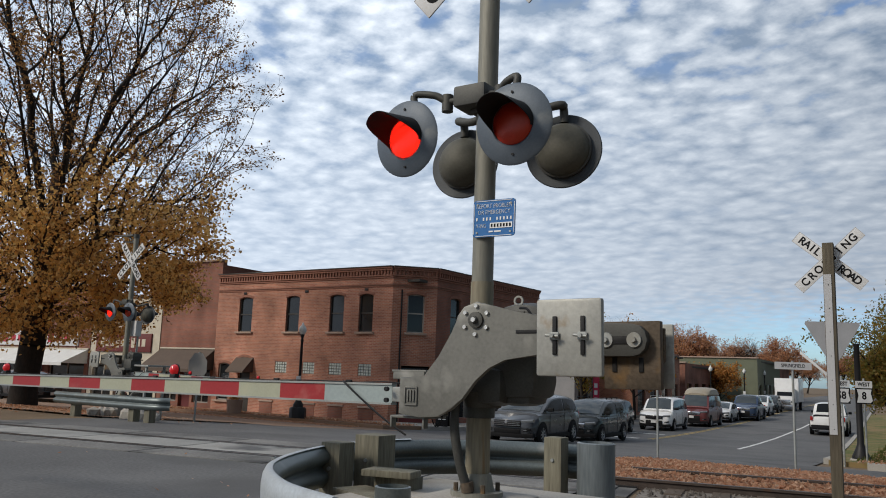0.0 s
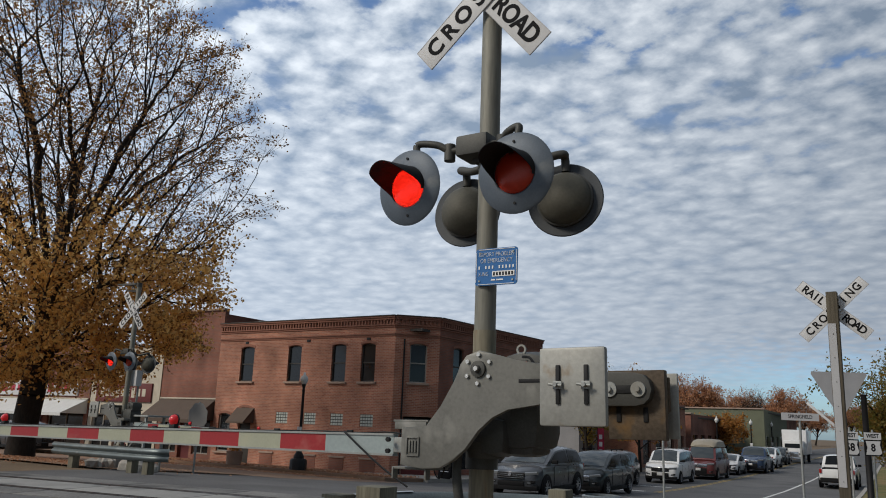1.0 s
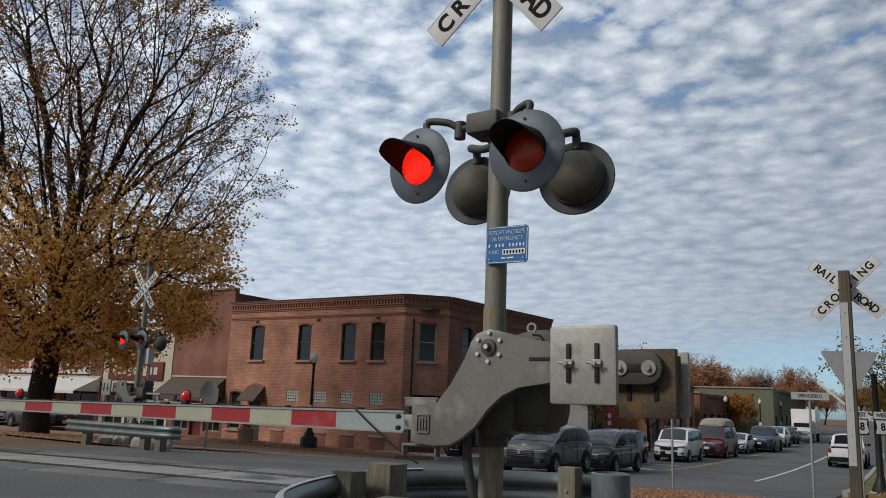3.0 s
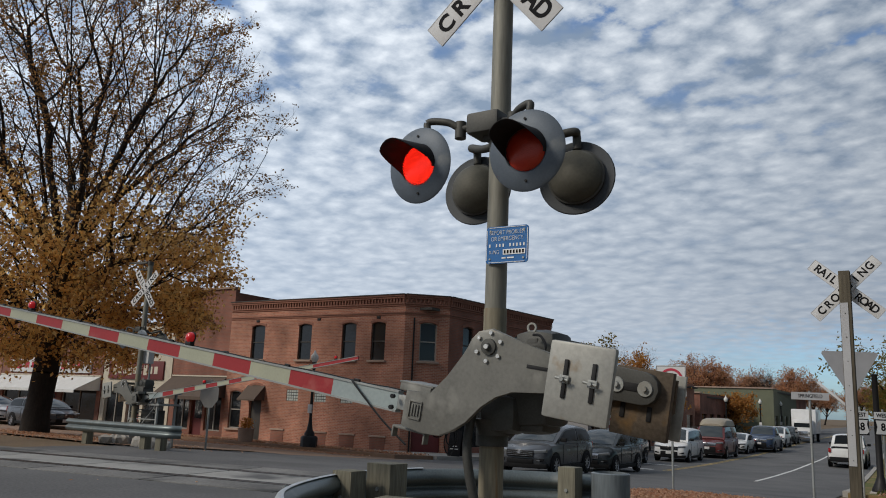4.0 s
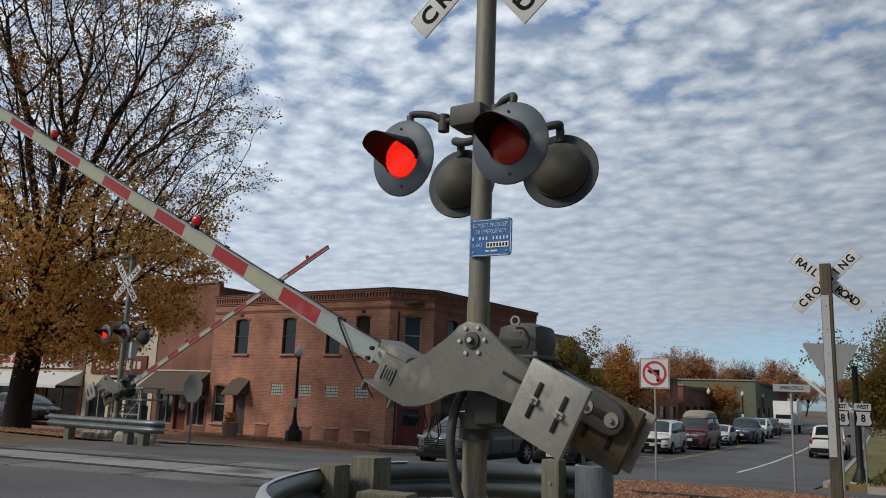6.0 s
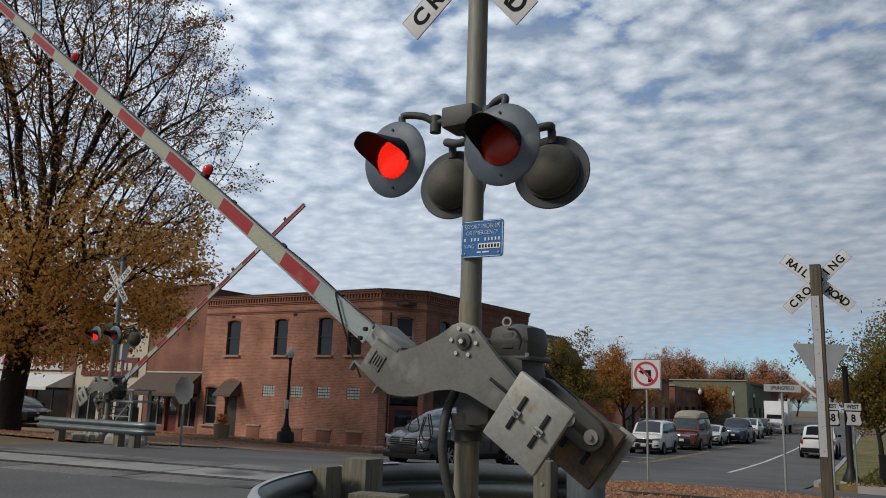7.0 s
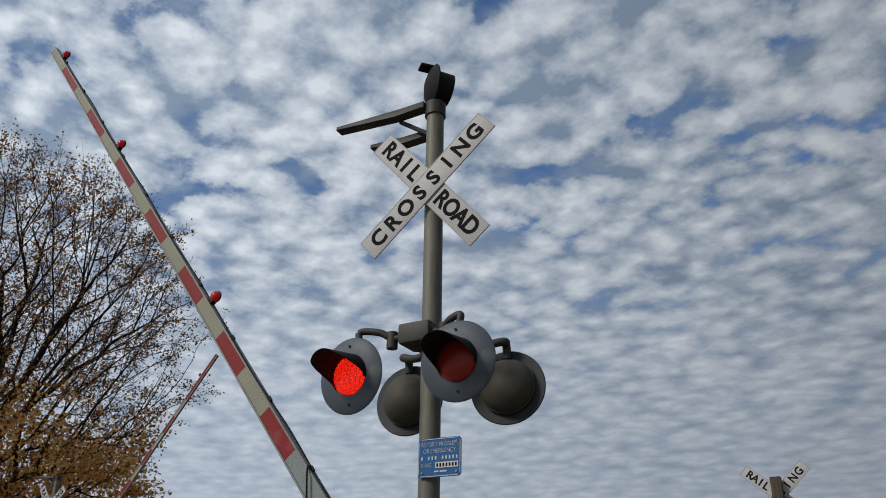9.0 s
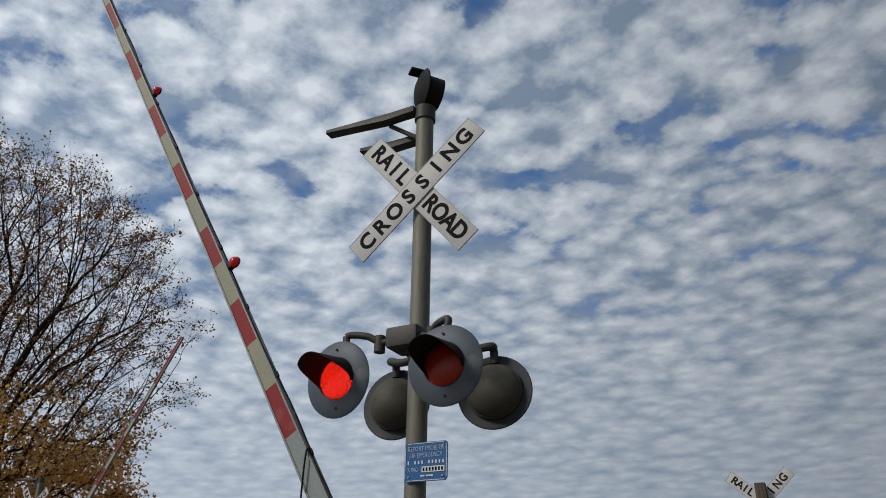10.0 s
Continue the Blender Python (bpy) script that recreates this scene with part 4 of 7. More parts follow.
def mast_cables():
    hose = part("conduit", pipe([(-0.02, -0.10, 1.46), (-0.055, -0.17, 1.32), (-0.065, -0.2, 1.10), (-0.03, -0.18, 0.86), (0.015, -0.13, 0.66)], 0.03, 12), DARK_CAST, near_signal, "grey flexible conduit")
    part("hose_clamp", tube(B(), (0.012, -0.133, 0.675), (0.004, -0.140, 0.735), 0.042, seg=14), RUST, hose)
    for k, (x, dip) in enumerate(((-0.34, 0.07), (-0.25, 0.18), (-0.235, 0.12))):
        part("cable", pipe([(x, -0.13, 1.27), (x - 0.02, -0.15, 1.22 - dip * 0.5), (x + 0.015, -0.14, 1.24 - dip), (x + 0.05, -0.13, 1.24 - dip * 0.6), (x + 0.02, -0.12, 1.29)], 0.0042, 6), BLACK, near_signal)


mast_cables()
far_signal, far_arm = crossing_signal("crossing_signal", (-19.88, 14.6, -0.15), "weathered grey mast with crossbuck, red lamps and gate across the road", ("lit_c", "lit_d"), -1, bell_on=False)


def motions():
    # the gates rise at about nine degrees a second
    steps = [(0, -0.7), (2.7, -0.8), (3.05, -0.4), (3.3, 1.6), (3.8, 6.5), (4.0, 8.5), (4.5, 13.4), (5, 17.9), (5.5, 22.3), (6.25, 28.8), (7, 35.35), (7.5, 39.6), (8, 43.6), (8.5, 47.6), (9, 51.7), (9.5, 55.5), (10, 59.3)]
    walk(near_arm, [(t, pose(*PIVOT, 0, a, -3.0)) for t, a in steps])
    walk(far_arm, [(t, pose(-PIVOT[0], PIVOT[1], PIVOT[2], 0, -a, 0)) for t, a in steps])
    # the added discs turn their glowing faces out in turn, twice a second
    for nm, phase in (("lit_a", 0.7), ("lit_b", 0.2), ("lit_c", 0.7), ("lit_d", 0.2)):
        ob = bpy.data.objects[nm]
        rows_ = []
        on = phase == 0.7
        rows_.append((0.0, on))
        t = -1.0 + phase
        marks = []
        while t < 10.2:
            marks += [(t, True), (t + 0.48, False)]
            t += 1.0
        out_ = [(0.0, 0 if on else 180)]
        for tm, state in marks:
            if 0.05 < tm < 9.9:
                a, b_ = (180, 0) if state else (0, 180)
                out_ += [(tm - 0.066, a), (tm - 0.033, a + (b_ - a) * 0.33), (tm, a + (b_ - a) * 0.67), (tm + 0.033, b_)]
        out_.append((10.0, out_[-1][1]))
        walk(ob, [(tt, pose(0, 0, -0.004 if aa in (0, 180) else -0.12, 0, aa, 0)) for tt, aa in out_])
    car_motions()


# ---- buildings ----
def wall_mesh(u0, u1, z0, z1, holes, thick=0.3):
    """A wall in its own frame: u along x, outside at y = 0, inside at y = thick, with openings (ua, ub, za, zb) through it."""
    us = sorted({u0, u1, *[h[0] for h in holes], *[h[1] for h in holes]})
    zs = sorted({z0, z1, *[h[2] for h in holes], *[h[3] for h in holes]})
    bm = B()

    def solid(i, j):
        if not (0 <= i < len(us) - 1 and 0 <= j < len(zs) - 1):
            return False
        u, z = (us[i] + us[i + 1]) / 2, (zs[j] + zs[j + 1]) / 2
        return not any(a < u < b and c < z < d for a, b, c, d in holes)

    def quad(*p):
        bm.faces.new([bm.verts.new(q) for q in p])
    for i in range(len(us) - 1):
        for j in range(len(zs) - 1):
            if not solid(i, j):
                continue
            a, b, c, d = us[i], us[i + 1], zs[j], zs[j + 1]
            quad((a, 0, c), (b, 0, c), (b, 0, d), (a, 0, d))
            quad((a, thick, c), (a, thick, d), (b, thick, d), (b, thick, c))
            if not solid(i - 1, j):
                quad((a, 0, c), (a, 0, d), (a, thick, d), (a, thick, c))
            if not solid(i + 1, j):
                quad((b, 0, c), (b, thick, c), (b, thick, d), (b, 0, d))
            if not solid(i, j - 1):
                quad((a, 0, c), (a, thick, c), (b, thick, c), (b, 0, c))
            if not solid(i, j + 1):
                quad((a, 0, d), (b, 0, d), (b, thick, d), (a, thick, d))
    bmesh.ops.remove_doubles(bm, verts=bm.verts, dist=0.0005)
    return bm


def arch(bm, ua, ub, z, rise, proud, h=0.12):
    """A flat brick arch over an opening."""
    k = 8
    mid, half = (ua + ub) / 2, (ub - ua) / 2 + 0.06
    up, lo = [], []
    for i in range(k + 1):
        t = -1 + 2 * i / k
        zz = z - rise * t * t
        up.append((mid + half * t, zz + h))
        lo.append((mid + half * t, zz))
    prism(bm, up + lo[::-1], -proud, 0.05)
    return bm


def sash_window(parent, ua, ub, za, zb, depth=0.12, frame_mat=None, rise=0.1, trim=None, m=None):
    fm = frame_mat or FRAME_DARK
    w = part("window", box(B(), ((ua + ub) / 2, depth + 0.03, (za + zb) / 2), (ub - ua - 0.02, 0.02, zb - za - 0.02)), GLASS_DARK, parent, "dark sash window", sm=False)
    if m is not None:
        w.matrix_basis = m
    fb = B()
    t = 0.06
    for x in (ua + t / 2, ub - t / 2):
        box(fb, (x, depth, (za + zb) / 2), (t, 0.06, zb - za))
    for z in (za + t / 2, (za + zb) / 2, zb - t / 2):
        box(fb, ((ua + ub) / 2, depth, z), (ub - ua - 2 * t, 0.058, t))
    part("window_frame", fb, fm, w, sm=False)
    if rise:
        # spandrels that round the head of the opening
        sp = B()
        k = 6
        mid, half = (ua + ub) / 2, (ub - ua) / 2
        pts = [(ua, zb), (ub, zb)] + [(mid + half * (1 - 2 * i / k), zb - rise * (1 - 2 * i / k) ** 2) for i in range(k + 1)]
        prism(sp, [pts[0]] + [(mid - half * (1 - 2 * i / k), zb - rise * (1 - 2 * i / k) ** 2) for i in range(k + 1)] + [pts[1]], 0.004, 0.1)
        part("arch_head", sp, trim or BRICK_TRIM, w, sm=False)
        part("brick_arch", arch(B(), ua, ub, zb + 0.02, rise, 0.025), trim or BRICK_TRIM, w, sm=False)
    part("window_sill", box(B(), ((ua + ub) / 2, -0.03, za - 0.05), (ub - ua + 0.24, 0.2, 0.10), 0.01), STONE, w)
    return w


def cornice_run(u0, u1, z, parent, m):
    bm = B()
    for zz, h, pr in ((z - 0.04, 0.08, 0.15), (z - 0.13, 0.09, 0.11), (z - 0.42, 0.06, 0.07), (z - 0.52, 0.05, 0.045), (z - 0.86, 0.06, 0.05), (z - 0.95, 0.05, 0.03)):
        box(bm, ((u0 + u1) / 2, -pr / 2 + 0.01, zz), (u1 - u0, pr + 0.02, h))
    k = max(1, int((u1 - u0) / 0.19))
    for i in range(k):
        u = u0 + (i + 0.5) * (u1 - u0) / k
        box(bm, (u, -0.035, z - 0.275), (0.085, 0.09, 0.2))
    c = part("cornice", bm, BRICK_TRIM, parent, "corbelled brick cornice with dentils", sm=False)
    c.matrix_basis = m
    cap = part("coping", box(B(), ((u0 + u1) / 2, 0.02, z + 0.02), (u1 - u0 + 0.02, 0.40, 0.05), 0.01), ROOFING, parent)
    cap.matrix_basis = m


def brick_building():
    """The two-storey corner building; its frame stands at the cut-off corner's west end, on the pavement."""
    X0, Y0, Z0 = -22.4, 31.02, -1.0
    H = 7.5
    root = thing("corner_building", (X0, Y0, Z0), "two storey red brick corner building with corbelled cornice", "building")
    # south face: u from -12.5 to 0
    ups = [(-10.35, -9.35), (-6.87, -5.95), (-3.9, -2.98), (-2.02, -1.15)]
    holes = [(a, b, 4.33, 6.2) for a, b in ups]
    gbs = [(-7.42, -6.6), (-5.5, -4.7), (-3.75, -2.95), (-1.9, -1.1)]
    holes += [(a, b, 2.2, 2.78) for a, b in gbs]
    holes += [(-11.65, -10.75, 0.62, 2.62), (-10.1, -9.2, 0.02, 2.45)]
    s = part("wall_south", wall_mesh(-12.05, 0, 0, H, holes, 0.35), BRICK, root, "red brick wall with arched windows", sm=False)
    cornice_run(-12.05, 0.0, H, root, Matrix())
    for a, b in ups:
        sash_window(s, a, b, 4.33, 6.2)
    sash_window(s, -11.65, -10.75, 0.62, 2.62, frame_mat=FRAME_PALE)
    block = None
    for a, b in gbs:
        p = part("glass_block_window", box(B(), ((a + b) / 2, 0.08, 2.49), (b - a, 0.03, 0.58)), FRAME_DARK, s, "small window of glass blocks", sm=False)
        for i in range(5):
            for j in range(4):
                at_ = pose(a + (i + 0.5) * (b - a) / 5, 0.05, 2.2 + (j + 0.5) * 0.145)
                if block is None:
                    gb = part("glass_block", box(B(), (0, 0, 0), (0.13, 0.05, 0.115), 0.006), GLASS_BLOCK, p, at=at_)
                    block = gb.data
                else:
                    gb = new("glass_block", block)
                    gb.parent, gb.matrix_basis = p, at_
    for u in (-7.9, -5.0, -3.2, -1.3):
        part("patched_sill", box(B(), (u, -0.02, 0.72), (1.0, 0.08, 0.09), 0.008), STONE, s)
        part("filled_opening", box(B(), (u, -0.002, 0.36), (0.9, 0.03, 0.6), 0.004), BRICK_DARK, s)
    for u in (-9.95, -5.5, -1.6):
        part("wall_vent", box(B(), (u, -0.01, 6.42), (0.22, 0.05, 0.12), 0.005), BLACK, s)
    d = part("door", box(B(), (-9.65, 0.16, 1.1), (0.88, 0.05, 2.15), 0.005), FRAME_DARK, s, "dark side door under a canvas hood")
    aw = B()
    prism(aw, [(0.0, 2.95), (-0.75, 2.2), (-0.75, 2.12), (0.0, 2.85)], -10.3, -9.0, axis="x")
    for u in (-10.3, -9.02):
        prism(aw, [(0.0, 2.9), (-0.75, 2.16), (0.0, 2.16)], u, u + 0.02, axis="x")
    part("door_canopy", aw, AWNING, s, "brown canvas door canopy", sm=False)
    part("brick_arch", arch(B(), -10.15, -9.15, 2.98, 0.15, 0.03), BRICK_TRIM, s, sm=False)
    # cut-off corner
    cw = 2.2
    m = pose(0, 0, 0, 0, 0, 45)
    c = part("wall_corner", wall_mesh(0, cw, 0, H, [(0.75, 1.6, 4.33, 6.2), (0.55, 1.95, 0.02, 2.75)], 0.3), BRICK, root, "weathered brick cut-off corner", sm=False)
    c.matrix_basis = m
    cornice_run(0, cw, H, root, m)
    sash_window(c, 0.75, 1.6, 4.33, 6.2, frame_mat=FRAME_PALE)
    dr = part("corner_door", box(B(), (1.25, 0.16, 1.0), (1.35, 0.06, 1.98), 0.01), MAROON_PAINT, c, "maroon corner door with a glazed top")
    part("transom_light", box(B(), (1.25, 0.15, 2.36), (1.3, 0.05, 0.6), 0.01), GLASS_DARK, dr)
    part("door_glass", box(B(), (1.25, 0.12, 1.4), (0.8, 0.03, 0.8), 0.01), GLASS_DARK, dr)
    # east face, along the street
    ex, ey = cw * math.cos(radians(45)), cw * math.sin(radians(45))
    m = pose(ex, ey, 0, 0, 0, 87)
    eh = [(u, u + 0.9, 4.33, 6.2) for u in (1.2, 3.7, 6.2, 8.6)] + [(0.8, 4.4, 0.3, 2.8), (5.6, 9.2, 0.3, 2.8)]
    # This side's shade is put into its colour by the darker brick.
    e = part("wall_east", wall_mesh(0, 10.4, 0, H, eh, 0.3), BRICK_DARK, root, "street front in brick darkened for shade", sm=False)
    e.matrix_basis = m
    cornice_run(0, 10.4, H, root, m)
    for a, b, c0, d0 in eh[:4]:
        sash_window(e, a, b, c0, d0)
    for a, b, c0, d0 in eh[4:]:
        part("shop_window", box(B(), ((a + b) / 2, 0.14, (c0 + d0) / 2), (b - a, 0.04, d0 - c0)), GLASS_DARK, e, "dark shop window", sm=False)
    # other sides and roof
    part("wall_west", box(B(), (-11.9, 6.2, 3.7), (0.3, 11.7, 7.4)), BRICK, root, sm=False)
    part("wall_north", box(B(), (-5.0, 11.9, 3.6), (13.9, 0.3, 7.2)), BRICK, root, sm=False)
    part("roof", box(B(), (-5.3, 6.1, 6.85), (13.0, 11.2, 0.12)), ROOFING, root, sm=False)
    part("roof_vent", tube(tube(B(), (-10.2, 1.2, 6.8), (-10.2, 1.2, 7.72), 0.14, seg=12), (-10.2, 1.2, 7.66), (-10.2, 1.2, 7.76), 0.2, seg=12), GALV, root)
    part("downpipe", tube(B(), (0.35, 0.28, 0.1), (0.35, 0.28, 6.4), 0.04, seg=8), BLACK, root)
    return root


brick_building()


def shop(name, x0, x1, h, wall_m, label, glass=True, awn=None, sign=None, y=31.2, depth=12, up=()):
    root = thing(name, (x0, y, -1.0), label, "shop", "shops in the row")
    W = x1 - x0
    holes = [(0.4, W * 0.36, 0.35, 2.35), (W * 0.40, W * 0.60, 0.02, 2.35), (W * 0.64, W - 0.4, 0.35, 2.35)] if glass else []
    holes += [(W * a, W * b, c, d) for a, b, c, d in up]
    w = part("front_wall", wall_mesh(0, W, 0, h, holes, 0.3), wall_m, root, sm=False)
    for i, (a, b, c, d) in enumerate(holes):
        if i == 1 and glass:
            dd = part("shop_door", box(B(), ((a + b) / 2, 0.2, (c + d) / 2), (b - a, 0.05, d - c)), MAROON_PAINT, w, "panelled shop door", sm=False)
            part("door_glass", box(B(), ((a + b) / 2, 0.16, 1.5), ((b - a) * 0.6, 0.04, 1.0)), GLASS_DARK, dd, sm=False)
            continue
        g = part("shop_window", box(B(), ((a + b) / 2, 0.2, (c + d) / 2), (b - a, 0.03, d - c)), GLASS_DARK, w, "dark shop window", sm=False)
        fr = B()
        for x in (a + 0.04, (a + b) / 2, b - 0.04):
            box(fr, (x, 0.16, (c + d) / 2), (0.07, 0.06, d - c))
        for z in (c + 0.04, d - 0.04):
            box(fr, ((a + b) / 2, 0.16, z), (b - a, 0.058, 0.07))
        part("window_frame", fr, FRAME_PALE, g, sm=False)
    part("side_wall", box(B(), (0.15, depth / 2 + 0.3, h / 2 - 0.1), (0.28, depth, h - 0.2)), wall_m, root, sm=False)
    part("side_wall", box(B(), (W - 0.15, depth / 2 + 0.3, h / 2 - 0.1), (0.28, depth, h - 0.2)), wall_m, root, sm=False)
    part("roof", box(B(), (W / 2, depth / 2 + 0.2, h - 0.3), (W - 0.6, depth, 0.15)), ROOFING, root, sm=False)
    part("parapet", box(B(), (W / 2, 0.1, h + 0.06), (W + 0.02, 0.42, 0.12), 0.02), STONE, root)
    if awn:
        za, zb, out, am = awn
        bm = B()
        prism(bm, [(0.0, zb), (-out, za + 0.02), (-out, za - 0.16), (-out + 0.02, za - 0.16), (-out + 0.02, za), (0.0, zb - 0.04)], 0.1, W - 0.1, axis="x")
        for u in (0.1, W - 0.13):
            prism(bm, [(-0.01, zb - 0.02), (-out, za), (-0.01, za)], u, u + 0.03, axis="x")
        a = part("awning", bm, am, root, "sloping shop awning", sm=False)
        part("awning_rail", box(B(), (W / 2, -0.02, zb + 0.03), (W - 0.1, 0.1, 0.08), 0.01), CREAM, a)
    if sign:
        za, zb, sm_ = sign
        sg = part("fascia_sign", box(B(), (W / 2, -0.05, (za + zb) / 2), (W * 0.8, 0.1, zb - za), 0.01), sm_, root, "painted fascia sign")
        for i in range(9):
            part("sign_bar", box(B(), (W * 0.2 + i * W * 0.075, -0.105, (za + zb) / 2), (W * 0.05, 0.02, (zb - za) * (0.4 if i % 3 else 0.55))), SIGN_RED if sm_ is SIGN_WHITE else CREAM, sg, sm=False)
    return root


shop("shop", -39.3, -34.5, 8.35, BRICK_DARK, "brick shop with a brown canvas awning", awn=(2.2, 3.35, 1.5, AWNING))
shop("shop", -46.0, -39.4, 6.4, CREAM, "cream fronted shop with maroon boards and sign", sign=(3.1, 4.2, MAROON_PAINT), awn=None)
shop("shop", -58.0, -46.1, 7.2, BRICK_DARK, "shop with a white metal awning", awn=(2.3, 3.2, 1.8, AWNING_WHITE), sign=(3.4, 4.4, SIGN_WHITE))
shop("shop", -70.0, -58.1, 7.4, BRICK, "brick shop at the end of the row", awn=(2.3, 3.1, 1.6, AWNING_WHITE))


def street_front(x, y0, y1, h, wall_m, label, rows_=1, awn=None, gable=False):
    """A building on the west side of the far street, its front facing east."""
    root = thing("street_building", (lane_x(y0, x), y0, gz(y0) + 0.1), label, "building", "buildings along the street")
    L = y1 - y0
    holes = []
    k = max(1, int(L / 3.2))
    for i in range(k):
        a = (i + 0.2) * L / k
        holes.append((a, a + L / k * 0.6, 0.3, 2.5))
        if rows_ > 1:
            holes.append((a + L / k * 0.15, a + L / k * 0.45, 3.7, 5.2))
    m = pose(0, 0, 0, 0, 0, 92)
    w = part("front_wall", wall_mesh(0, L, 0, h, holes, 0.3), wall_m, root, sm=False)
    w.matrix_basis = m
    for a, b, c, d in holes:
        part("window", box(B(), ((a + b) / 2, 0.15, (c + d) / 2), (b - a, 0.04, d - c)), GLASS_DARK, w, sm=False)
    # south end
    hs = [(-6.2, -5.2, 3.3, 4.6)] if h > 5 else [(-7.5, -6.3, 1.0, 2.2)]
    s = part("end_wall", wall_mesh(-10, 0, 0, h, hs, 0.3), wall_m, root, sm=False)
    for a, b, c, d in hs:
        part("window", box(B(), ((a + b) / 2, 0.15, (c + d) / 2), (b - a, 0.04, d - c)), GLASS_DARK, s, sm=False)
    part("back_wall", box(B(), (-10, L / 2, h / 2), (0.3, L, h)), wall_m, root, sm=False)
    if gable:
        bm = B()
        prism(bm, [(-10.0, h - 0.1), (-3.6, h - 0.1), (-3.6, h + 0.1), (-10.0, h + 0.1)], 0.02, L)
        prism(bm, [(-3.5, h - 0.1), (0.2, h - 0.1), (-1.65, h + 2.1)], 0.02, L)
        part("roof", bm, ROOFING, root, sm=False)
        part("gable_front", prism(B(), [(-3.2, h), (-0.1, h), (-1.65, h + 1.8)], -0.02, 0.01), wall_m, root, sm=False)
        part("gable_window", box(B(), (-1.65, -0.03, h + 0.55), (0.75, 0.06, 1.0), 0.02), SIGN_WHITE, root)
    else:
        part("roof", box(B(), (-5, L / 2, h - 0.3), (9.8, L - 0.4, 0.15)), ROOFING, root, sm=False)
        part("parapet", box(B(), (-5, 0.05, h + 0.05), (10.2, 0.4, 0.14), 0.02), STONE, root)
    if awn:
        bm = B()
        prism(bm, [(0.0, 3.0), (1.6, 2.3), (1.6, 2.15), (0, 2.9)], 0.3, L - 0.3)
        part("awning", bm, awn, root, "street awning", sm=False)
    return root


street_front(-21.0, 55.5, 59.5, 5.6, GREY_WALL, "grey house with a small gable on the street", 1, gable=True)
street_front(-17.7, 60, 74, 5.2, BRICK, "low red brick shop", 1)
street_front(-17.4, 76, 92, 4.4, BRICK_DARK, "low brick shop with a flat roof", 1)
street_front(-13.4, 94, 112, 5.4, GREENISH, "olive green stucco building with a round vent", 1)
street_front(-16.4, 114, 150, 5.8, BRICK_DARK, "row of low dark brick shops", 1)


def far_east_building():
    root = thing("warehouse", (14, 150, -1.0), "blue grey metal warehouse far down the street", "building")
    part("wall", box(B(), (0, 10, 3.4), (26, 20, 6.8)), mat("blue grey cladding", (0.13, 0.17, 0.24), 0.6, var=0.15, scale=0.5), root, sm=False)
    part("roof", prism(B(), [(-13.4, 6.8), (13.4, 6.8), (0, 8.0)], -0.3, 20.3), ROOFING, root, sm=False)


far_east_building()


